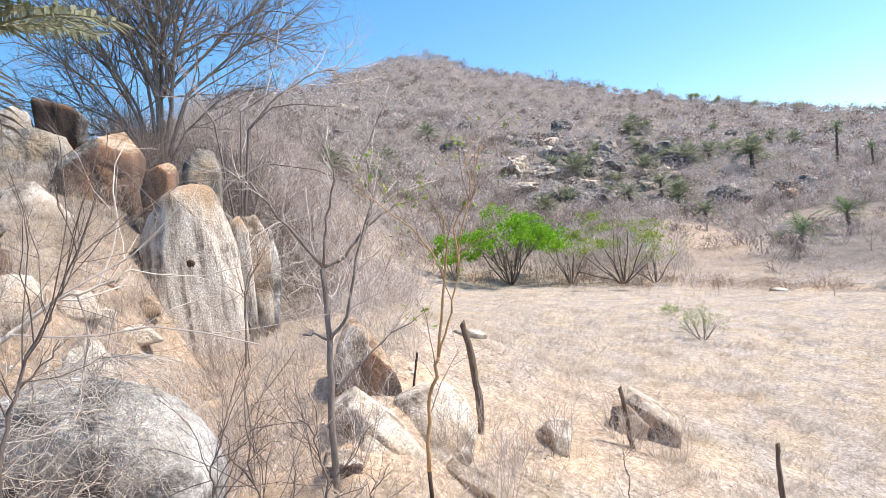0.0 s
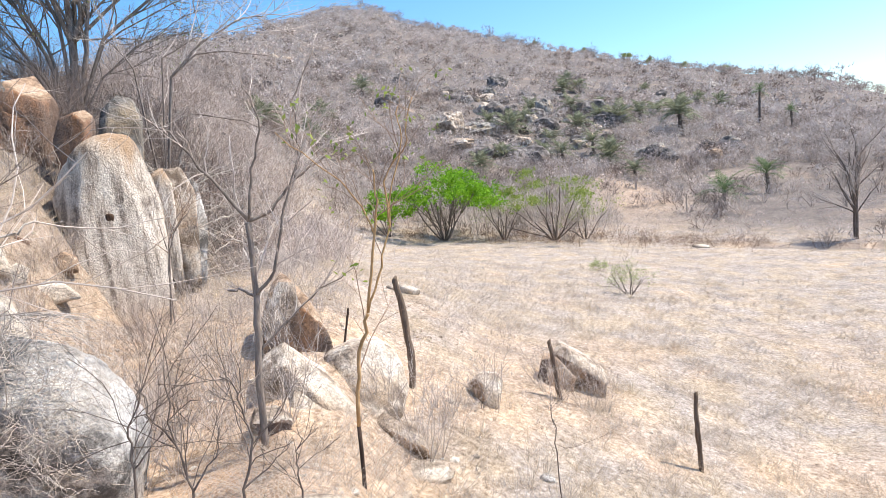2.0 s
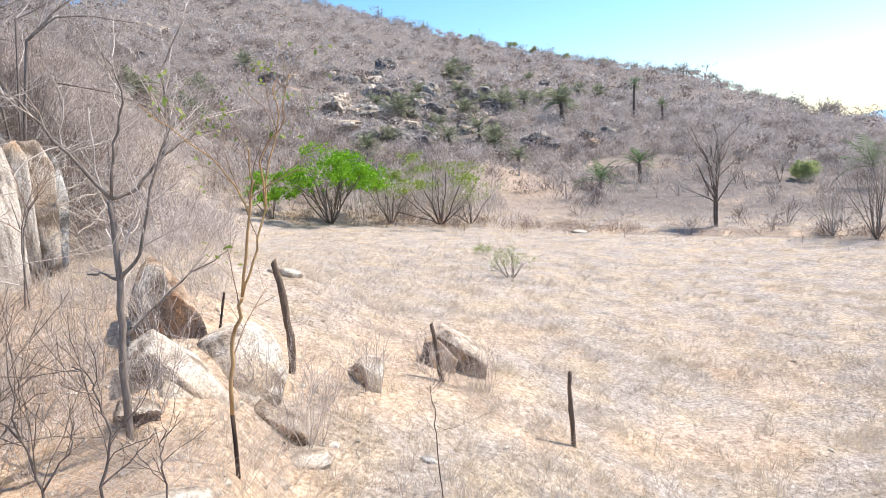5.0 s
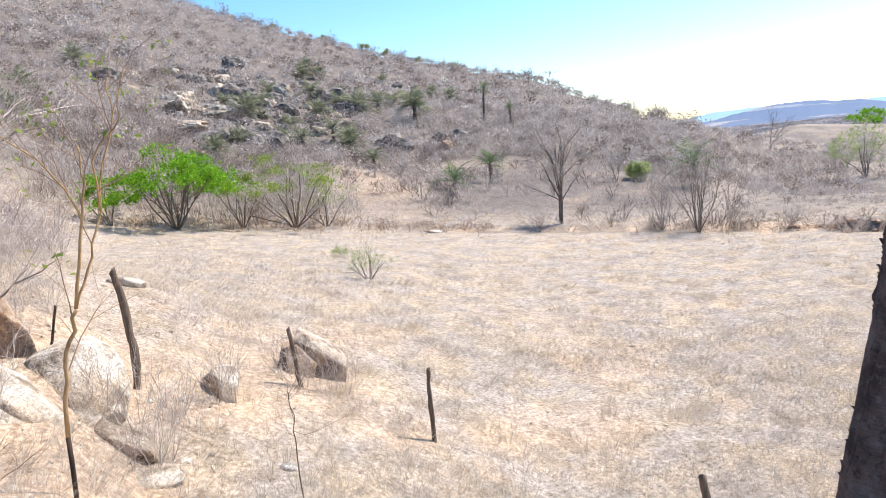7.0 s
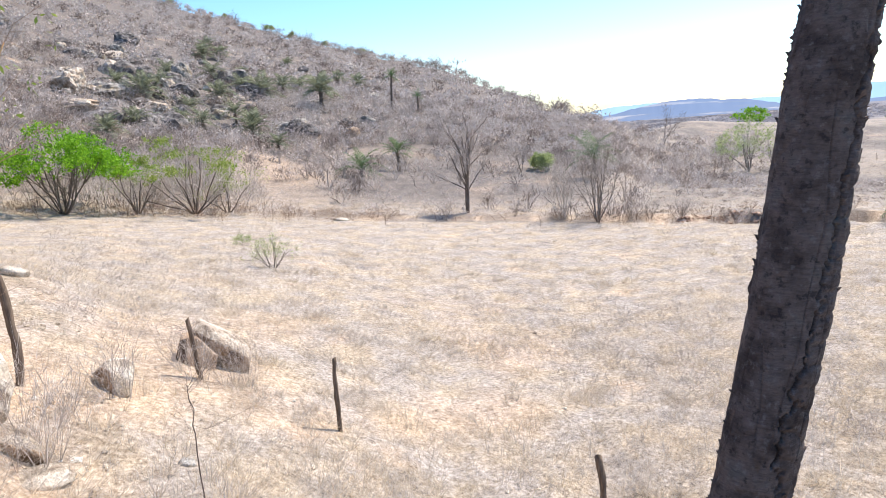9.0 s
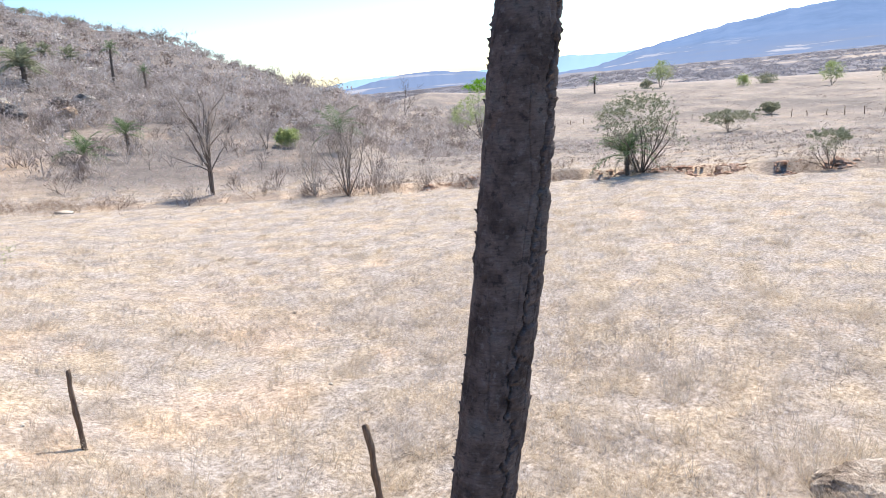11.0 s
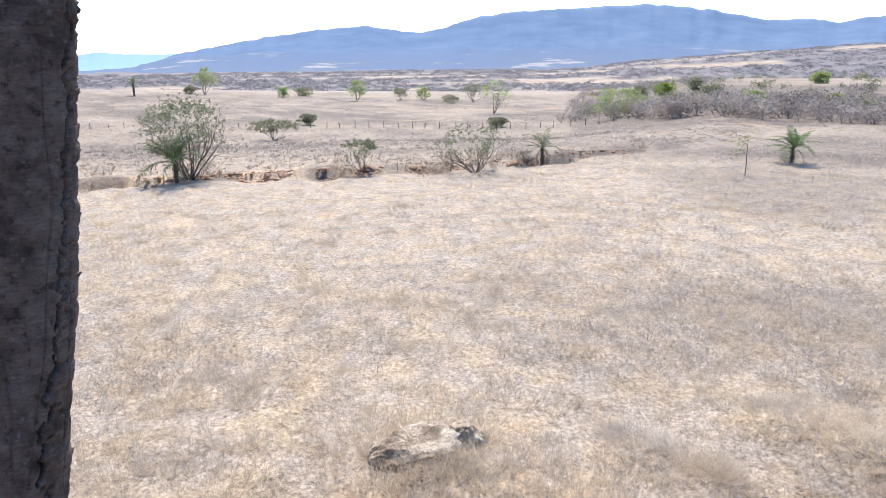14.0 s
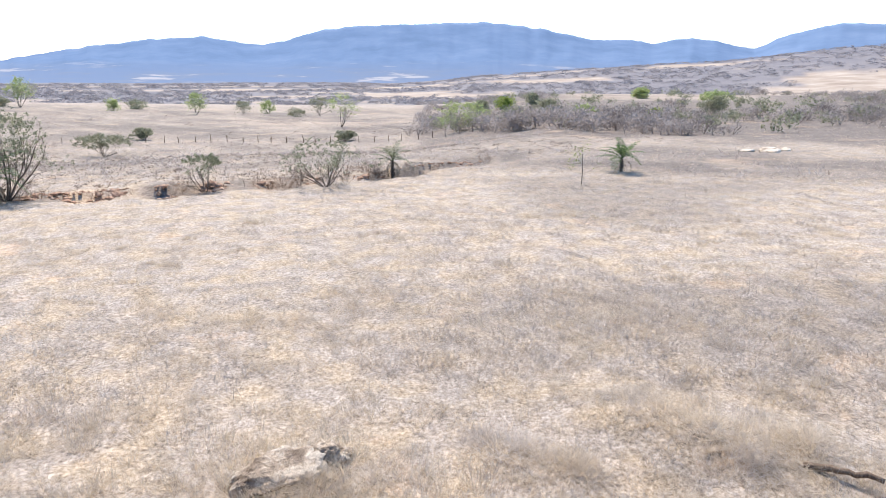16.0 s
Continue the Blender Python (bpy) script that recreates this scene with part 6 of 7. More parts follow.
leafy_bush(-78.78, 235.0, 2.77, 7.92, 305, 'grey-green clump on the skyline', LEAF_DUSTY, 5, 5, 0.165, 'tree', 'pasture trees', cover=0.80, bare=0.1, crown=16)
leafy_bush(-82.91, 205.7, 5.66, 5.47, 306, 'round yellow-green tree on the skyline', LEAF_PALE, 5, 5, 0.144, 'tree', 'pasture trees', cover=0.70, bare=.35, crown=18)
leafy_bush(-88.30, 219.1, 3.82, 3.82, 307, 'small green tree on the skyline', LEAF_PALE, 5, 5, 0.153, 'tree', 'pasture trees', cover=0.74, bare=.35, crown=12)
leafy_bush(-92.25, 211.8, 5.58, 6.76, 308, 'grey-green tree on the skyline', LEAF_DUSTY, 5, 4, 0.148, 'tree', 'pasture trees', cover=0.72, bare=.35, crown=14)
leafy_bush(-93.92, 146.3, 6.45, 6.10, 309, 'green umbrella-shaped tree in the pasture', LEAF_PALE, 5, 5, 0.102, 'tree', 'pasture trees', cover=0.50, bare=0.5, crown=16)
leafy_bush(-70.34, 235.0, 2.63, 3.07, 310, 'small grey bush on the skyline', LEAF_DUSTY, 5, 5, 0.165, 'tree', 'pasture trees', cover=0.80, bare=.35, crown=10)
leafy_bush(-86.37, 216.7, 3.39, 5.13, 311, 'grey bush on the skyline', LEAF_DUSTY, 5, 4, 0.152, 'tree', 'pasture trees', cover=0.74, bare=.35, crown=10)
leafy_bush(-90.42, 197.3, 2.42, 4.72, 312, 'grey bush in the pasture', LEAF_DUSTY, 5, 5, 0.138, 'tree', 'pasture trees', cover=0.67, bare=.35, crown=10)
leafy_bush(-103.84, 106.6, 4.28, 9.31, 313, 'broad green tree at the edge of the woods', LEAF_PALE, 8, 8, 0.075, 'tree', 'trees of the lowland woods', cover=0.38, bare=.2, crown=26)
leafy_bush(-107.11, 151.9, 3.13, 2.84, 314, 'yellow-green tree above the woods', LEAF_LIME, 8, 8, 0.106, 'tree', 'trees of the lowland woods', cover=0.55, bare=.2, crown=16)
leafy_bush(-105.27, 162.6, 2.81, 3.32, 315, 'dusty green tree above the woods', LEAF_DUSTY, 8, 8, 0.114, 'tree', 'trees of the lowland woods', cover=0.59, bare=.2, crown=14)
leafy_bush(-109.33, 167.1, 2.84, 2.58, 316, 'dusty green tree above the woods', LEAF_DUSTY, 8, 8, 0.117, 'tree', 'trees of the lowland woods', cover=0.60, bare=.2, crown=14)
leafy_bush(-113.28, 110.5, 2.03, 4.20, 317, 'light green bush in the woods', LEAF_PALE, 8, 8, 0.077, 'tree', 'trees of the lowland woods', cover=0.40, bare=.2, crown=16)
leafy_bush(-110.56, 112.0, 2.85, 4.32, 318, 'dusty green bush in the woods', LEAF_DUSTY, 8, 8, 0.078, 'tree', 'trees of the lowland woods', cover=0.40, bare=.2, crown=16)
leafy_bush(-118.66, 110.4, 1.60, 1.46, 319, 'yellow-green bush in the woods', LEAF_LIME, 8, 8, 0.077, 'tree', 'trees of the lowland woods', cover=0.40, bare=.2, crown=12)
leafy_bush(-123.06, 123.4, 2.87, 5.22, 320, 'dusty green tree in the woods', LEAF_DUSTY, 8, 8, 0.086, 'tree', 'trees of the lowland woods', cover=0.44, bare=.2, crown=16)
leafy_bush(-117.78, 215.6, 2.78, 6.31, 321, 'green tree standing far off', LEAF_PALE, 8, 8, 0.151, 'tree', 'trees of the lowland woods', cover=0.78, bare=.2, crown=16)
leafy_bush(-123.17, 181.3, 2.80, 7.63, 322, 'green trees standing far off', LEAF_PALE, 8, 8, 0.127, 'tree', 'trees of the lowland woods', cover=0.65, bare=.2, crown=22)
leafy_bush(-20.92, 291, 3.4, 3.4, 330, 'small grey-green tree on the skyline of the hill', LEAF_PALE, 6, 2, 0.16, 'tree', 'hilltop trees', cover=0.4, bare=.4, pads=2)
leafy_bush(-22.50, 283, 3.0, 2.8, 331, 'small grey-green tree on the skyline of the hill', LEAF_PALE, 6, 2, 0.16, 'tree', 'hilltop trees', cover=0.4, bare=.4, pads=2)
leafy_bush(-13.83, 321, 3.0, 3.0, 332, 'small grey-green tree on the skyline of the hill', LEAF_PALE, 6, 2, 0.16, 'tree', 'hilltop trees', cover=0.4, bare=.4, pads=2)
leafy_bush(-17.67, 305, 2.6, 2.4, 333, 'small grey-green tree on the skyline of the hill', LEAF_PALE, 6, 2, 0.16, 'tree', 'hilltop trees', cover=0.4, bare=.4, pads=2)
leafy_bush(-24.95, 271, 2.2, 2.0, 334, 'small grey-green tree on the skyline of the hill', LEAF_PALE, 6, 2, 0.16, 'tree', 'hilltop trees', cover=0.4, bare=.4, pads=2)
leafy_bush(-27.88, 257, 1.9, 1.7, 335, 'small grey-green tree on the skyline of the hill', LEAF_PALE, 6, 2, 0.16, 'tree', 'hilltop trees', cover=0.4, bare=.4, pads=2)
rock('stone', spot(-125.34, 59.7, .04), (1.07, 1.3, 0.55), 350, GRANITE_SAND, 'flat white stone lying in the far field', turn=-125, cuts=5, sub=3, flats=[(0, -.5, .86, .5)])
rock('stone', spot(-126.96, 60.0, .04), (1.40, 1.6, 0.7), 351, GRANITE_SAND, 'flat white stone lying in the far field', turn=-127, cuts=5, sub=3, flats=[(0, -.5, .86, .5)])
rock('stone', spot(-127.94, 61.0, .04), (0.80, 1.0, 0.45), 352, GRANITE_SAND, 'flat white stone lying in the far field', turn=-128, cuts=5, sub=3, flats=[(0, -.5, .86, .5)])
fallen_log((8.15, -6.91, 0.14), (7.45, -7.62, 0.21))
palm(spot(33.42, 12.50), 3.60, 2.6, 15, 160, 'tall palm with grey-green feather leaves above the rocks', radius=.16, mat=LEAF_PALM, pairs=34, group='')


# ---- what nobody could count: scrub, grass, far woods, stones ----
def hill_scrub():
    rng = np.random.default_rng(21)
    close = [dome_template(rng, 9, 190, .0034, .7, .26) for _ in range(6)]
    near = [crown_template(rng, 140, .0125, .8, .24, 6, .5) for _ in range(8)]
    mid = [crown_template(rng, 92, .030, .85, .19, 2, .8) for _ in range(8)]
    far = [crown_template(rng, 56, .062, .9, .18, 0, .9) for _ in range(8)]
    groups = [("hill_scrub", mid, 500, (-58, -41), (85, 175), (.9, 2.3), SCRUB_FAR), ("hill_scrub", mid, 520, (-62, -41), (47, 150), (.6, 1.5), SCRUB_FAR), ("hill_scrub", near, 150, (-57, -39), (37, 50), (.6, 1.7), SCRUB), ("hill_scrub", close, 330, (14, 46), (20, 34), (.8, 1.5), SCRUB), ("hill_scrub", close, 480, (3, 19), (17, 42), (1.0, 2.2), SCRUB), ("hill_scrub", near, 1500, (-54, 24), (43, 78), (.8, 2.0), SCRUB),
              ("hill_scrub", mid, 4000, (-54, 18), (62, 150), (1.0, 2.3), SCRUB_FAR), ("hill_scrub", far, 5800, (-50, 14), (125, 370), (1.4, 3.2), SCRUB_FAR)]
    for name, tpl, n, az, r, size, mat in groups:
        x, y, a, q = polar_places(rng, n, az, r, False)
        ok = (vnoise(x * .05, y * .05, 61) + .35 * vnoise(x * .3, y * .3, 68) > -.85 + .7 * np.exp(-((a + 22) / 7) ** 2) * (q < 80)) & (q < ridge_far(a) + 6)
        ok &= ~((q < np.interp(a, [-60, -48, -40, -34, -20, -15], [50, 62, 72, 74, 70, 44])) & (a < -15) & (rng.random(n) < .86))
        ok &= ~((a < -38) & (rng.random(n) < .12 + (-38 - a) / 16) & (n > 530))
        ok &= ~((q < 48) & (a < 7) & (rng.random(n) < .55))
        ok &= ~((a > 14) & (q < 22))
        ok &= ~((np.abs(a + 11) < 7) & (q > 82) & (q < 150) & (rng.random(n) < .55))
        x, y = x[ok], y[ok]
        a, q = a[ok], q[ok]
        tone = rng.random(len(x))
        sc, wide = rng.uniform(*size, len(x)), rng.uniform(.85, 1.35, len(x))
        for low, high, skin in ((0, .48, mat), (.48, .68, SCRUB_PALE if tpl is close else SCRUB_DARK), (.68, 1.01, SCRUB_PALE)):
            k = (tone >= low) & (tone < high)
            if not k.any():
                continue
            s = Soup()
            scatter(s, tpl, rng, np.stack([x, y, heights(x, y)], 1)[k], sc[k], wide[k])
            tagged(new(name, s.mesh(name, skin)), "grey leafless caatinga scrub covering the hillside", "scrub", kind="stuff")
    # taller leafless bushes with branches that can be told apart
    trees = [shrub_template(rng, 9, 6, .0055, flat=.75) for _ in range(6)]
    x, y, a, q = polar_places(rng, 340, (-56, 16), (44, 125), False)
    ok = ~((q < 72) & (a < -15) & (rng.random(len(a)) < .85))
    x, y, a = x[ok], y[ok], a[ok]
    for k, skin in ((a * 7 % 1 < .55, SCRUB_DARK), (a * 7 % 1 >= .55, SCRUB_PALE)):
        s = Soup()
        scatter(s, trees, rng, np.stack([x, y, heights(x, y)], 1)[k], rng.uniform(1.6, 3.2, k.sum()), rng.uniform(.9, 1.3, k.sum()))
        tagged(new("hill_scrub", s.mesh("hill_scrub", skin)), "taller leafless bushes standing in the hill scrub", "scrub", kind="stuff")
    # pale brush standing close behind the green bushes
    x, y, a, q = polar_places(rng, 95, (-19, 5), (42.6, 48), False)
    s = Soup()
    scatter(s, trees, rng, np.stack([x, y, heights(x, y)], 1), rng.uniform(1.3, 2.8, len(x)), rng.uniform(.8, 1.2, len(x)))
    tagged(new("hill_scrub", s.mesh("hill_scrub", TWIG_GREY)), "pale leafless bushes at the foot of the hill", "scrub", kind="stuff")
    # taller bushes and small trees along the skyline
    a = rng.uniform(-46, 9, 210)
    q = ridge_far(a) - rng.uniform(0, 14, len(a))
    x, y = -q * np.sin(np.radians(a)), q * np.cos(np.radians(a))
    s = Soup()
    scatter(s, [crown_template(rng, 170, .018, .8, .18, 5, .7) for _ in range(5)], rng, np.stack([x, y, heights(x, y)], 1), np.exp(rng.normal(1.05, .35, len(x))), rng.uniform(.8, 1.3, len(x)))
    tagged(new("hill_scrub", s.mesh("hill_scrub", SCRUB)), "bare bushes along the hill's skyline", "scrub", kind="stuff")


hill_scrub()


def brush():
    """Twiggy dead shrubs on the near slope and along the gully."""
    rng = np.random.default_rng(22)
    tpl = [shrub_template(rng, 16, 7, .0042, flat=.7) for _ in range(5)]
    s = Soup()
    x, y, a, q = polar_places(rng, 170, (4, 38), (7.2, 19))
    k = ~((np.abs(a - 21) < 5) & (q < 15) & (q > 10)) & ~((a < 13) & (q < 11))
    x, y = x[k], y[k]
    scatter(s, tpl, rng, np.stack([x, y, heights(x, y)], 1), rng.uniform(.35, .95, len(x)))
    places = [spot(a, r) for a, r in ((-3.6, 9.2), (-4.4, 9.0), (9.5, 9.5), (13, 9), (15, 8.2), (18, 10.5), (27, 8.8), (30, 8.5), (24, 8.6), (-14.6, 11.4), (-12.5, 11.3), (-16.5, 11.6), (3.4, 8.5), (1.6, 8.6), (-.6, 8.4), (.4, 7.9), (-1.2, 8.0), (-2.4, 8.2), (-13.2, 11.5), (-15.4, 11.6), (-11.6, 11.7), (-6.2, 9.8), (-7.4, 9.9), (9.6, 7.5), (11.4, 8.0), (8.8, 8.9))]
    scatter(s, tpl, rng, np.array([p[:] for p in places]), rng.uniform(.55, 1.1, len(places)))
    tagged(new("dead_brush", s.mesh("dead_brush", TWIG_GREY)), "leafless grey-brown brush on the sandy slope", "brush", kind="stuff")
    s = Soup()
    x, y, a, q = polar_places(rng, 90, (17, 38), (8.5, 19))
    scatter(s, tpl, rng, np.stack([x, y, heights(x, y)], 1), rng.uniform(.4, 1.0, len(x)))
    tagged(new("dead_brush", s.mesh("dead_brush", SCRUB)), "brown dead brush between the rocks", "brush", kind="stuff")
    s = Soup()
    x, y, a, q = polar_places(rng, 90, (10, 24.5), (18.8, 25.5), False)
    scatter(s, tpl, rng, np.stack([x, y, heights(x, y)], 1), rng.uniform(1.2, 2.3, len(x)), rng.uniform(.8, 1.2, len(x)))
    tagged(new("dead_brush", s.mesh("dead_brush", SCRUB_DARK)), "tall dark leafless brush crowding behind the rocks", "brush", kind="stuff")
    s = Soup()
    tpl2 = [shrub_template(rng, 16, 4, .0035, flat=1.5, seg=(3, 1)) for _ in range(4)]
    x, y, a, q = polar_places(rng, 300, (-2, 36), (5.4, 17))
    k = (a > 12) | (q > 11) | (rng.random(len(a)) < .5)
    x, y = x[k], y[k]
    scatter(s, tpl2, rng, np.stack([x, y, heights(x, y)], 1), rng.uniform(.15, .36, len(x)))
    tagged(new("dry_tangle", s.mesh("dry_tangle", STALK)), "grey tangles of dead stalks on the slope", "brush", kind="stuff")
    s = Soup()
    tpl3 = [dome_template(rng, 3, 96, .0075, .95, .2) for _ in range(4)]
    a = np.concatenate([rng.uniform(-106, -30, 150), rng.uniform(-98, -86, 50), rng.uniform(-60, -42, 90), rng.uniform(-30, 8, 260)])
    q = gully_line(a) + rng.normal(1.8, 1.1, len(a))
    x, y = -q * np.sin(np.radians(a)), q * np.cos(np.radians(a))
    scatter(s, tpl3, rng, np.stack([x, y, heights(x, y)], 1), rng.uniform(.25, .95, len(x)))
    tagged(new("gully_brush", s.mesh("gully_brush", TWIG_BROWN)), "brown dead brush along the gully", "brush", kind="stuff")


brush()


CRUST = (9.50, 0.69)


def grass():
    rng = np.random.default_rng(23)

    def tuft(blades, h, lean, wide, splay=.14):
        a = rng.uniform(0, 2 * np.pi, blades)
        d = np.stack([np.cos(a), np.sin(a), 0 * a], 1)
        turn = rng.uniform(0, np.pi, blades)
        side = np.stack([np.cos(turn), np.sin(turn), 0 * a], 1) * wide
        b = d * rng.uniform(0, splay, (blades, 1)) + rng.normal(0, .05, (blades, 3)) * [1, 1, 0]
        k = (rng.uniform(.45, 1, blades) * h)[:, None]
        t = b + d * k * lean * rng.uniform(.4, 1.3, (blades, 1)) + np.array([0, 0, 1]) * k
        v = np.stack([b - side, b + side, t], 1).reshape(-1, 3)
        return v, np.zeros((0, 4), int), np.arange(blades * 3).reshape(-1, 3)

    mat_low = [tuft(11, .7, 1.9, .014, .5) for _ in range(5)]
    tufts = [tuft(16, 1.0, .8, .013) for _ in range(4)]
    stalks = [tuft(10, 1.0, .35, .010, .3) for _ in range(4)]
    for n, az, r, size, mat, tpl, label in ((12500, (-146, 14), (4.6, 19), (.12, .26), STRAW, mat_low, "matted dry straw-coloured grass of the field"),
                                            (11000, (-146, 8), (16, 46), (.15, .28), STRAW, mat_low, "matted dry straw-coloured grass of the field"),
                                            (6000, (-146, 8), (5.0, 45), (.10, .24), STRAW, tufts, "tufts of pale dry grass in the field"),
                                            (4600, (-146, -2), (5.5, 45), (.12, .30), STALK, stalks, "grey dead stalks standing in the field")):
        x, y, a, q = polar_places(rng, n, az, r)
        clump = vnoise(x * .55, y * .55, 41) + .7 * vnoise(x * .17, y * .17, 42)
        low = -1.0 if tpl is mat_low else -.1 if tpl is tufts else .15 - .5 * sstep(-85, -110, a)
        ok = clump + rng.normal(0, .35, n) > low
        ok &= q < gully_line(a) + .3
        ok &= ~((a > -14) & (q < 12.5) & (rng.random(n) < .3))
        x, y, q, clump = x[ok], y[ok], q[ok], clump[ok]
        sc = rng.uniform(*size, len(x)) * (1 + .45 * np.clip(clump, -.5, 1))
        s = Soup()
        scatter(s, tpl, rng, np.stack([x, y, heights(x, y) - .015], 1), sc, np.maximum(1, q * .026) * rng.uniform(.9, 1.3, len(x)))
        tagged(new("grass", s.mesh("grass", mat)), label, "grass", kind="stuff")
    x, y, a, q = polar_places(rng, 7000, (-4, 38), (4.6, 24))
    k = vnoise(x * .5, y * .5, 43) + rng.normal(0, .4, len(x)) > -.25
    k &= ~((q < 9.5) & (rng.random(len(x)) < .2))
    x, y = x[k], y[k]
    s = Soup()
    scatter(s, mat_low + tufts, rng, np.stack([x, y, heights(x, y) - .015], 1), rng.uniform(.06, .19, len(x)))
    tagged(new("grass", s.mesh("grass", STRAW)), "thin dry grass on the sandy slope", "grass", kind="stuff")
    # hummocks: thick clumps of straw standing together
    cx, cy, a, q = polar_places(rng, 420, (-146, -14), (6.5, 30))
    x, y = np.repeat(cx, 11) + rng.normal(0, .2, len(cx) * 11), np.repeat(cy, 11) + rng.normal(0, .2, len(cx) * 11)
    s = Soup()
    scatter(s, tufts, rng, np.stack([x, y, heights(x, y) - .01], 1), rng.uniform(.13, .27, len(x)), rng.uniform(1, 1.5, len(x)) * np.maximum(1, np.repeat(q, 11) * .05))
    tagged(new("grass", s.mesh("grass", STRAW)), "hummocks of thick dry straw in the field", "grass", kind="stuff")
    # low rounded tussocks, matted and shaded on their near side
    for n, skin, seed, reach, twigs, wide, label in ((640, STRAW, 81, (8, 17), 150, .010, "low rounded tussocks of dry straw"), (240, STALK, 82, (8, 17), 150, .009, "low grey tussocks of dead stalks"),
                                                     (1300, STRAW, 83, (16, 46), 64, .022, "low rounded tussocks of dry straw"), (800, STALK, 84, (16, 46), 64, .022, "low grey tussocks of dead stalks")):
        domes = [crown_template(rng, twigs, wide, 1.9, .42, 0) for _ in range(6)]
        x, y, a, q = polar_places(rng, n, (-146, -4), reach)
        k = (q < gully_line(a)) & (vnoise(x * .3, y * .3, seed) + rng.normal(0, .35, n) > -.1)
        x, y, q = x[k], y[k], q[k]
        s = Soup()
        scatter(s, domes, rng, np.stack([x, y, heights(x, y) - .02], 1), rng.uniform(.14, .30, len(x)), rng.uniform(.8, 1.5, len(x)))
        tagged(new("grass", s.mesh("grass", skin)), label, "grass", kind="stuff")
    # the larger straw mounds beside the track
    for a, r, w, skin in ((-117.3, 11.49, 1.41, STRAW), (-107.4, 10.03, 0.78, STALK), (-123.6, 10.84, 1.5, STRAW), (-104.2, 10.44, 0.51, STALK), (-112.0, 9.55, 0.7, STRAW), (-129.4, 11.25, 1.19, STRAW), (-126.7, 10.33, 0.76, STALK)):
        s = Soup()
        p = spot(a, r)
        x, y = p[0] + rng.normal(0, w * .36, 210), p[1] + rng.normal(0, w * .36, 210)
        scatter(s, mat_low + tufts[:1] if skin is STRAW else mat_low + stalks[:1], rng, np.stack([x, y, heights(x, y) - .015], 1), rng.uniform(.12, .24, len(x)), rng.uniform(.8, 1.3, len(x)))
        tagged(new("grass", s.mesh("grass", skin)), "thick rounded mound of dry grass", "grass", kind="stuff")
    x, y = rng.normal(CRUST[0] - .1, .6, 420), rng.normal(CRUST[1] - .25, .65, 420)
    s = Soup()
    scatter(s, tufts + mat_low, rng, np.stack([x, y, heights(x, y) - .015], 1), rng.uniform(.16, .42, len(x)))
    tagged(new("grass", s.mesh("grass", STRAW)), "long dry grass growing round the crusty rock", "grass", kind="stuff")
    x, y, a, q = polar_places(rng, 3000, (12, 38), (9, 21), False)
    s = Soup()
    scatter(s, mat_low + stalks, rng, np.stack([x, y, heights(x, y) - .015], 1), rng.uniform(.15, .4, len(x)), rng.uniform(.8, 1.4, len(x)))
    tagged(new("grass", s.mesh("grass", STRAW)), "pale dead grass and stalks on the rocky slope", "grass", kind="stuff")
    x, y, a, q = polar_places(rng, 6500, (-145, -48), (42, 230))
    s = Soup()
    scatter(s, mat_low, rng, np.stack([x, y, heights(x, y) - .02], 1), rng.uniform(.15, .4, len(x)), 1 + q * .010)
    tagged(new("grass", s.mesh("grass", STRAW)), "thin dry pasture grass beyond the gully", "grass", kind="stuff")
    weeds = [dome_template(rng, 0, 18, .016, 1.0, .5) for _ in range(4)]
    s = Soup()
    x, y, a, q = polar_places(rng, 7500, (-146, -3), (13, 47))
    k = (q < gully_line(a)) & (vnoise(x * .16, y * .16, 45) + .6 * vnoise(x * .5, y * .5, 46) + .5 * sstep(-84, -104, a) + rng.normal(0, .3, len(x)) > .05)
    x, y, q = x[k], y[k], q[k]
    scatter(s, weeds, rng, np.stack([x, y, heights(x, y) - .02], 1), rng.uniform(.16, .36, len(x)), rng.uniform(1, 1.5, len(x)))
    tagged(new("weeds", s.mesh("weeds", TWIG_GREY)), "grey haze of dead weeds over the field", "weeds", kind="stuff")
    low = [crown_template(rng, 22, .028, 1.2, .32, 0) for _ in range(5)]
    s = Soup()
    clod = [crown_template(rng, 12, .06, 1.2, .36, 0) for _ in range(5)]
    x, y, a, q = polar_places(rng, 9500, (-122, -44), (40, 205))
    k = (q > gully_line(a) + 2.2) & ((a > -102) | (q < 78)) & (vnoise(x * .11, y * .11, 85) + rng.normal(0, .35, len(x)) > -.05)
    x, y, q = x[k], y[k], q[k]
    scatter(s, clod, rng, np.stack([x, y, heights(x, y) - .02], 1), rng.uniform(.11, .26, len(x)) * (1 + q / 220), rng.uniform(1.0, 2.0, len(x)))
    tagged(new("weeds", s.mesh("weeds", SCRUB_DARK)), "low dark dead weeds and clods in the pasture", "weeds", kind="stuff")
    s = Soup()
    x, y, a, q = polar_places(rng, 5200, (-145, -46), (42, 240))
    k = vnoise(x * .05, y * .05, 44) + rng.normal(0, .3, len(x)) > -.1 + .5 * sstep(-100, -108, a)
    x, y = x[k], y[k]
    scatter(s, low, rng, np.stack([x, y, heights(x, y)], 1), np.exp(rng.normal(-.95, .4, len(x))), rng.uniform(1.0, 1.7, len(x)))
    x, y, a, q = polar_places(rng, 1900, (-50, -12), (42, 95))
    scatter(s, low, rng, np.stack([x, y, heights(x, y)], 1), np.exp(rng.normal(-1.0, .4, len(x))), rng.uniform(1, 1.6, len(x)))
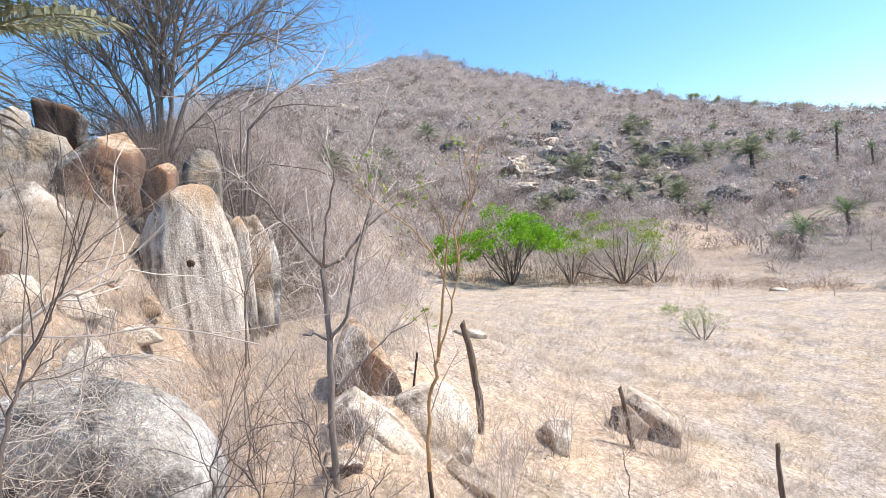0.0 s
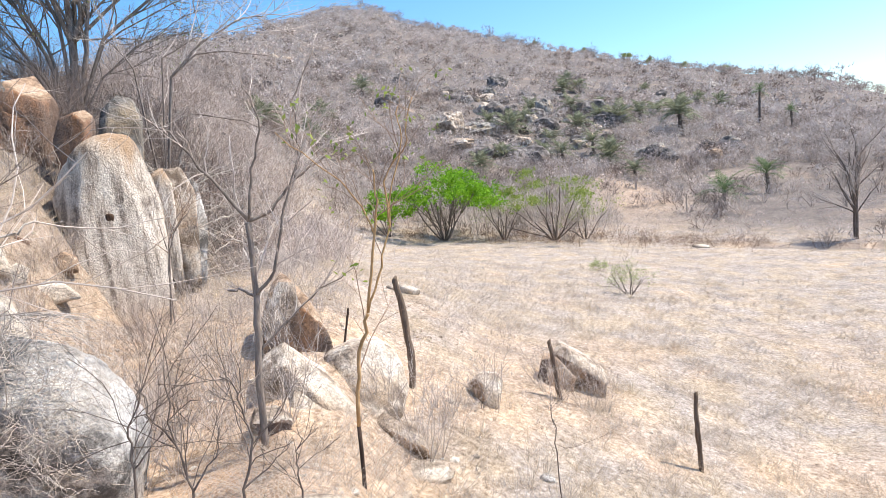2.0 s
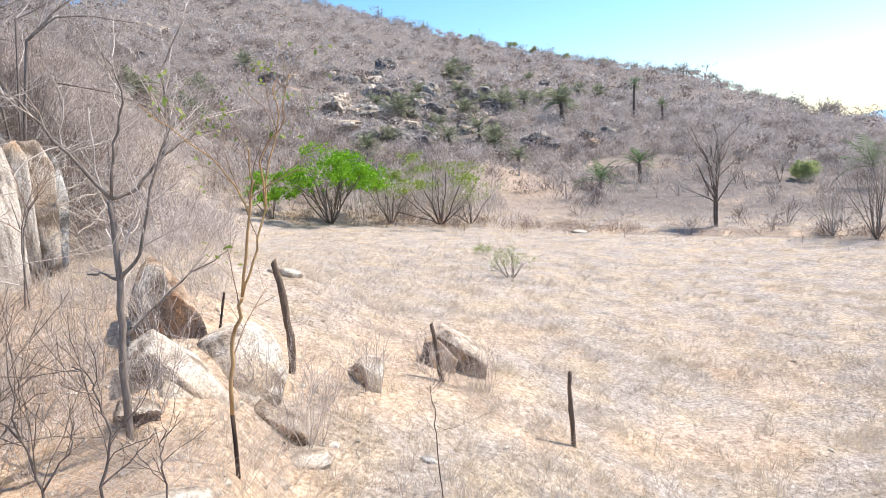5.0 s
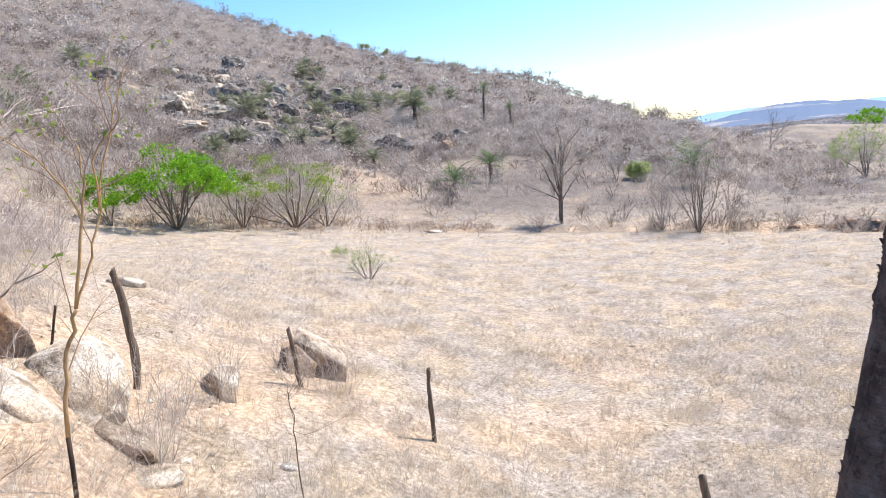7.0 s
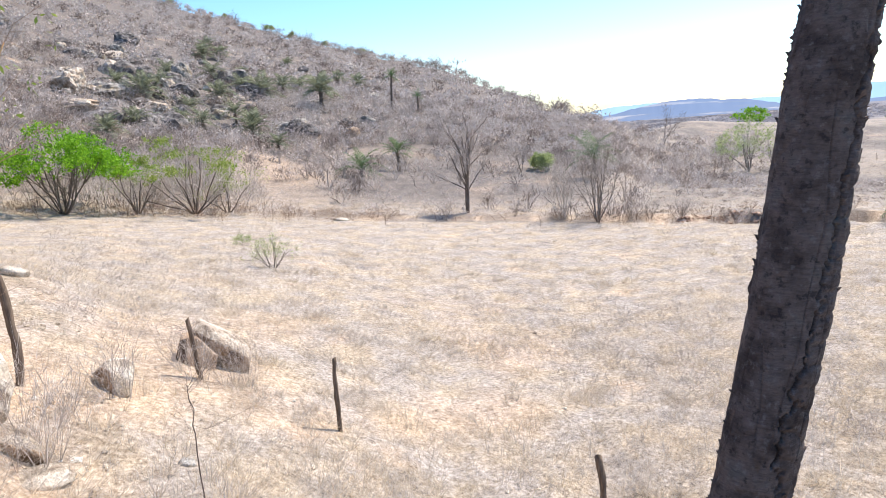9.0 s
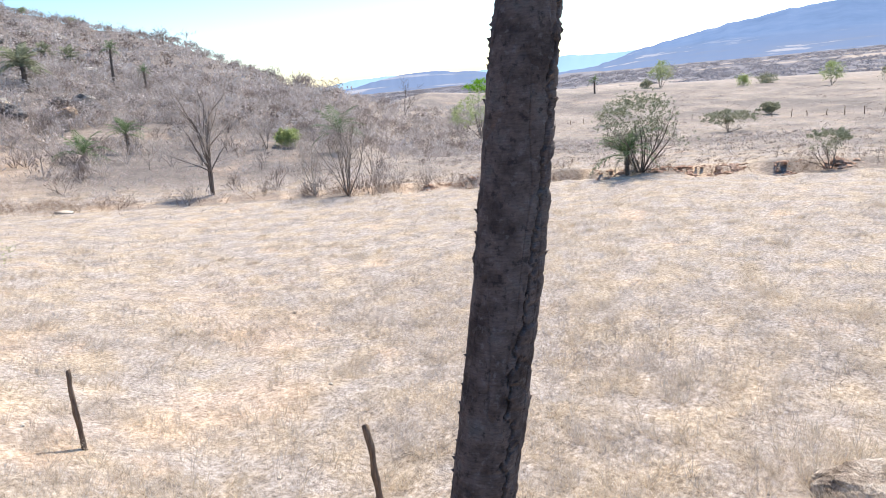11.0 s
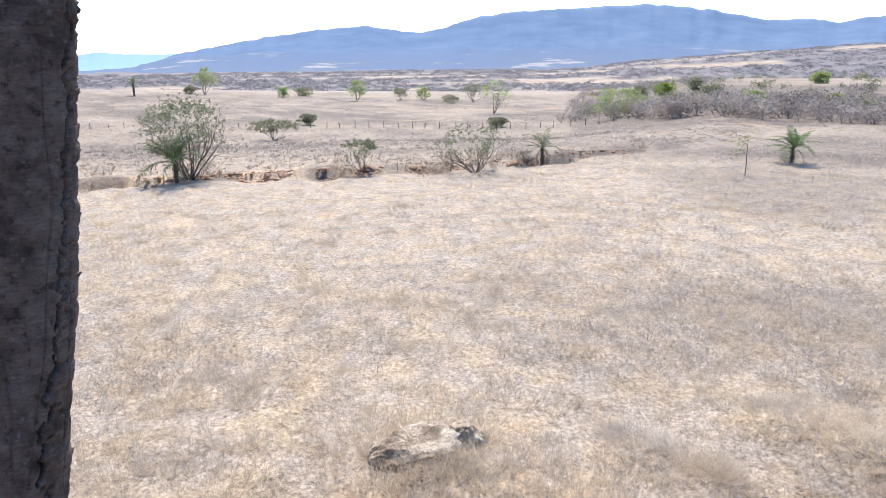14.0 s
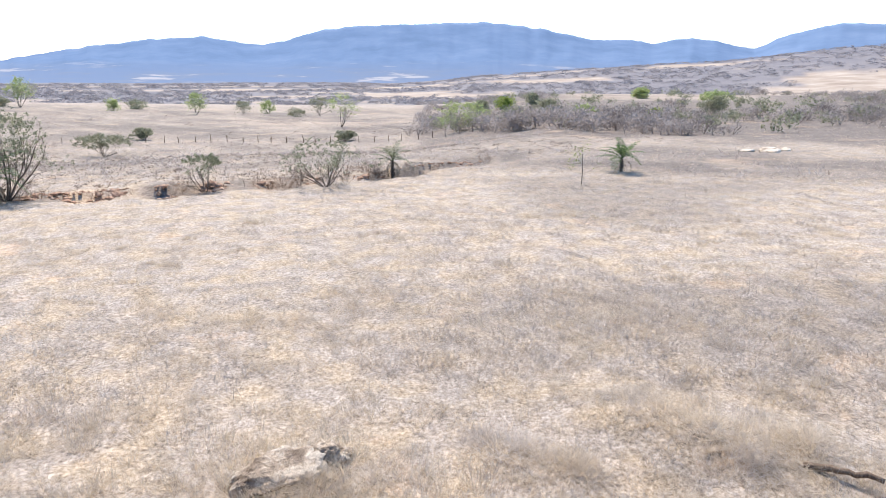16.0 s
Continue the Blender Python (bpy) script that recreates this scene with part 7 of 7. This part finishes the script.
    tagged(new("low_brush", s.mesh("low_brush", SCRUB_PALE)), "small dead bushes dotted over the pasture", "brush", kind="stuff")


grass()


def woods():
    """Low woods past the field and the far valley bushland."""
    rng = np.random.default_rng(24)
    tpl = [crown_template(rng, 125, .030, .95, .15, 2, .9) for _ in range(8)]
    x, y, a, q = polar_places(rng, 2300, (-146, -100), (74, 420))
    edge = np.interp(a, [-146, -134, -123, -117, -109, -101], [110, 100, 76, 76, 85, 112])
    band = (q > edge) & ((q < edge * 1.55) | (vnoise(q * .018, a * .15, 71) > .05)) & (vnoise(x * .05, y * .05, 72) > -.25)
    x, y = x[band], y[band]
    k = rng.random(len(x)) < .3
    s = Soup()
    scatter(s, tpl, rng, np.stack([x, y, heights(x, y)], 1)[k], rng.uniform(1.4, 2.9, k.sum()), rng.uniform(.9, 1.4, k.sum()))
    tagged(new("woods", s.mesh("woods", WOODS_DARK)), "brown leafless bushes of the low woods", "woods", kind="stuff")
    x, y = x[~k], y[~k]
    s = Soup()
    scatter(s, tpl, rng, np.stack([x, y, heights(x, y)], 1), rng.uniform(1.3, 2.6, len(x)) * (1.15 + .5 * vnoise(x * .09, y * .09, 74)), rng.uniform(.9, 1.4, len(x)))
    tagged(new("woods", s.mesh("woods", WOODS)), "grey leafless low woods beyond the field", "woods", kind="stuff")
    s = Soup()
    leafs = []
    for _ in range(4):
        q_ = Soup()
        c = rng.normal(0, 1, (26, 3)) * [.42, .42, .25] + [0, 0, .65]
        leaf_cloud(rng, c, 11, .085, .1, q_)
        leafs.append(q_.arrays())
    x, y, a, q = polar_places(rng, 130, (-146, -101), (80, 420))
    k = q > np.interp(a, [-146, -134, -123, -117, -109, -101], [112, 102, 80, 80, 90, 115])
    x, y = x[k], y[k]
    scatter(s, leafs, rng, np.stack([x, y, heights(x, y)], 1), rng.uniform(1.0, 2.6, len(x)), rng.uniform(.9, 1.4, len(x)))
    tagged(new("woods", s.mesh("woods", LEAF_DUSTY)), "dusty green bushes in the low woods", "woods", kind="stuff")
    # far bushland in the haze-coloured twig material
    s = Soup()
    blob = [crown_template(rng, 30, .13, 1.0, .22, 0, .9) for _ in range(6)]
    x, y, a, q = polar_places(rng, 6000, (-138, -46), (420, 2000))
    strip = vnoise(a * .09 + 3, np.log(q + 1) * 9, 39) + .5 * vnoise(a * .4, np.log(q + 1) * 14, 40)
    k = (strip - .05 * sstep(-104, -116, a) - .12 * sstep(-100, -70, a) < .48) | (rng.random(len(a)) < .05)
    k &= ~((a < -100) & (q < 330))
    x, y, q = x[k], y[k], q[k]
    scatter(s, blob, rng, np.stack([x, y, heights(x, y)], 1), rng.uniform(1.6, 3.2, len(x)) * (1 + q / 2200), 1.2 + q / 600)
    tagged(new("woods", s.mesh("woods", SCRUB_HAZE)), "bushland of the far valley, blue-grey haze in its colour", "woods", kind="stuff")


woods()


OUTCROP = [
    # added black block, takes the place of a dark shadow between rocks
    (-10.5, 154, 5.6, 3.7, ROCK_DARK, 'blackish boulder standing in for a dark shadow among the rocks'),
    (-6.5, 89, 3.6, 2.8, GRANITE_TAN, 'pale brown block of the hillside outcrop'),
    (-6.4, 102, 2.0, 1.9, GRANITE_TAN, 'pale block of the hillside outcrop'),
    (-9.8, 140, 2.8, 2.3, ROCK_GREY, 'pale block of the hillside outcrop'),
    (-8.0, 122, 2.0, 1.8, ROCK_GREY, 'pale block of the hillside outcrop'),
    (-10.1, 117, 1.7, 1.7, GRANITE, 'pale block of the hillside outcrop'),
    (-12.0, 85, 2.7, 1.6, GRANITE_TAN, 'long pale rock of the hillside outcrop'),
    (-13.8, 89, 1.1, 1.9, GRANITE_TAN, 'pale tilted slab of the hillside outcrop'),
    (-13.9, 112, 2.9, 3.5, ROCK_GREY, 'grey boulder of the hillside outcrop'),
    (-6.5, 75, 3.8, 1.2, GRANITE_TAN, 'flat pale rock ledge of the outcrop'),
    (-22.1, 80, 1.9, 1.9, ROCK_DARK, 'dark overhanging rock on the hill foot'),
    (-23.3, 79, 1.6, 1.5, ROCK_DARK, 'dark block leaning on an overhanging rock'),
    (-22.6, 82, 2.3, 1.8, ROCK_GREY, 'weathered grey block above a dark overhang'),
    (-26.3, 79, 2.3, 1.4, GRANITE_BROWN, 'rounded brown boulder on the hill foot'),
    (-26.2, 87, 2.2, 1.3, ROCK_DARK, 'dark boulder on the hill foot'),
    (-26.9, 198, 2.9, 1.8, GRANITE, 'small pale rock high on the slope'),
    (-28.3, 118, 2.2, 1.1, GRANITE, 'small pale rock on the slope'),
    (-12.8, 99, 2.4, 2.0, GRANITE_TAN, 'brownish block of the hillside outcrop'),
    (-14.6, 82, 1.5, 1.1, GRANITE_TAN, 'low block of the hillside outcrop'),
    (-8.7, 100, 2.2, 1.8, ROCK_DARK, 'dark block in the outcrop'),
    (-11.5, 110, 2.0, 2.2, ROCK_DARK, 'dark block in the outcrop'),
    (-16.3, 94, 1.9, 1.2, GRANITE_TAN, 'pale block of the hillside outcrop'),
    (-10.6, 92, 1.8, 1.3, GRANITE_TAN, 'brownish block of the hillside outcrop'),
    (-1.5, 289, 3.4, 1.8, GRANITE_TAN, 'pale rocks on the hill top'),
]


def outcrop():
    rng = np.random.default_rng(25)
    for k, (a, r, w, h, mat, label) in enumerate(OUTCROP):
        rock("boulder", spot(a, r, h * .32), (w, w * rng.uniform(.8, 1.1), h * 1.05), 800 + k, mat, label, turn=a + rng.uniform(-20, 20), lean=rng.uniform(-12, 12), sub=4, rough=.16, cuts=8, sharp=70, crack=.06, smooth=False, group="outcrop boulders")
    for k in range(220):
        if k < 175:
            a, r = rng.normal(-11.5, 4.2), rng.uniform(70, 150)
        else:
            a, r = rng.uniform(-30, 12), rng.uniform(85, 230)
        if 36 < math.hypot(*spot(a, r)[:2]) < 62 and -14 < a < 12:
            r += 30
        dark = k % 3 == 0
        w = min(3.8, math.exp(rng.normal(.2, .55))) * (1.5 if dark else 1)
        p = spot(a, r, w * .04)
        rock("boulder", p, (w, w * rng.uniform(.7, 1.1), w * rng.uniform(.5, .95)), 500 + k, ROCK_DARK if dark else (GRANITE, GRANITE_TAN, ROCK_GREY)[k % 3],
             "dark angular boulder of the hillside outcrop" if dark else "weathered boulder of the hillside outcrop", turn=rng.uniform(0, 360), lean=rng.uniform(-25, 25), sub=3, rough=.16, cuts=6, sharp=80, smooth=False, group="outcrop boulders")


outcrop()


def gravel():
    """Loose small stones on the sandy slope and the bank."""
    rng = np.random.default_rng(26)
    shapes = []
    for _ in range(6):
        bm = bmesh.new()
        bmesh.ops.create_icosphere(bm, subdivisions=1, radius=1)
        v = np.array([q.co[:] for q in bm.verts]) * rng.uniform(.65, 1.15, (len(bm.verts), 1)) * [1, .8, .55]
        f = np.array([[q.index for q in p.verts] for p in bm.faces])
        bm.free()
        shapes.append((v, np.zeros((0, 4), int), f))
    s = Soup()
    x, y, a, q = polar_places(rng, 2600, (-50, 38), (4.2, 20))
    k = (a > -8) | (rng.random(len(a)) < .25)
    x, y = x[k], y[k]
    scatter(s, shapes, rng, np.stack([x, y, heights(x, y)], 1), np.exp(rng.normal(-3.7, .55, len(x))))
    tagged(new("gravel", s.mesh("gravel", GRANITE_SAND)), "loose pale stones on the sandy slope", "stones", kind="stuff")
    # broken edge of the gully's far bank
    a = np.concatenate([rng.uniform(-106, -52, 1300), rng.uniform(-92, -70, 800)])
    a = a[vnoise(a * .55, a * 0, 88) + rng.normal(0, .25, len(a)) > -.05]
    q = gully_line(a) - .5 * vnoise(a * .6, a * 0, 3) - .35 * vnoise(a * 1.7, a * 0, 4) + rng.normal(2.0, .28, len(a))
    x, y = -q * np.sin(np.radians(a)), q * np.cos(np.radians(a))
    s = Soup()
    scatter(s, shapes, rng, np.stack([x, y, heights(x, y)], 1), np.exp(rng.normal(-2.55, .5, len(x))))
    tagged(new("earth_clods", s.mesh("earth_clods", RED_EARTH)), "broken red earth along the gully's cut bank", "earth", kind="stuff")


gravel()


VINE_ROCK = ((-3.40, 6.57, 3.98), (2.50, 1.98, 2.10), 28)


def vines():
    """Dead creeper stems draped over the big grey boulder."""
    rng = np.random.default_rng(27)
    s = Soup()
    c, half = np.array(VINE_ROCK[0]), np.array(VINE_ROCK[1]) / 2
    turn = radians(VINE_ROCK[2])
    rot = np.array([[math.cos(turn), -math.sin(turn), 0], [math.sin(turn), math.cos(turn), 0], [0, 0, 1]])
    for k in range(420):
        th, up = rng.uniform(-3.3, -.7), rng.uniform(.05, 1.45)
        pts = []
        dth, dup = rng.normal(0, .11), rng.normal(0, .09)
        for i in range(9):
            out = 1.02 + .05 * rng.random()
            d = np.array([math.cos(th) * math.cos(up), math.sin(th) * math.cos(up), math.sin(up)])
            pts.append(rot @ (d * half * out) + c)
            th, up = th + dth * .8 + rng.normal(0, .06), up + dup * .8 + rng.normal(0, .06)
        if pts[0] @ rot[:, 0] - c @ rot[:, 0] > half[0] * .55:
            continue
        s.add(*tube(pts, np.linspace(.0028, .0012, 9), 3, False))
    # a heap of tangled stems over its lower flank
    for k in range(520):
        th, up = rng.uniform(-2.9, -1.25), rng.uniform(-.35, .75)
        d = np.array([math.cos(th) * math.cos(up), math.sin(th) * math.cos(up), math.sin(up)])
        p = bend(rng, rot @ (d * half * 1.04) + c, rng.normal(0, 1, 3) * [1, 1, .6], rng.uniform(.25, .7), 7, .45, -.02)
        s.add(*tube(p, np.linspace(.003, .0012, 8), 3, False))
    for k in range(150):
        th, up = rng.uniform(-3.1, -1.5), rng.uniform(.2, 1.3)
        d = np.array([math.cos(th) * math.cos(up), math.sin(th) * math.cos(up), math.sin(up)])
        p = bend(rng, rot @ (d * half * 1.02) + c, d + rng.normal(0, .7, 3), rng.uniform(.5, 1.2), 9, .28, -.12)
        s.add(*tube(p, np.linspace(.0045, .0015, 10), 3, False))
    tagged(new("creeper", s.mesh("creeper", WOOD_PALE)), "dead pale creeper stems draped over the grey boulder", "creeper", kind="stuff")


vines()


def tangle():
    """Long dead branches lying and leaning in the scrub beside the rocks."""
    rng = np.random.default_rng(28)
    s = Soup()
    for k in range(95):
        a, r = rng.uniform(9, 21), rng.uniform(15.5, 22)
        p = spot(a, r, rng.uniform(.1, 1.3))
        way = [rng.normal(0, 1), rng.normal(0, .5), rng.uniform(-.15, .8)]
        line = bend(rng, p, way, rng.uniform(1.2, 3.4), 9, .2, -.03)
        w = rng.uniform(.008, .022)
        s.add(*tube(line, np.linspace(w, w * .3, 10), 4, False))
        for m in range(4):
            i = int(rng.integers(2, 8))
            side = bend(rng, line[i], line[i + 1] - line[i] + rng.normal(0, .25, 3), rng.uniform(.4, 1.2), 5, .22, 0)
            s.add(*tube(side, np.linspace(w * .5, w * .15, 6), 3, False))
    tagged(new("dead_branches", s.mesh("dead_branches", WOOD_PALE)), "bleached dead branches tangled in the scrub", "branches", kind="stuff")


tangle()
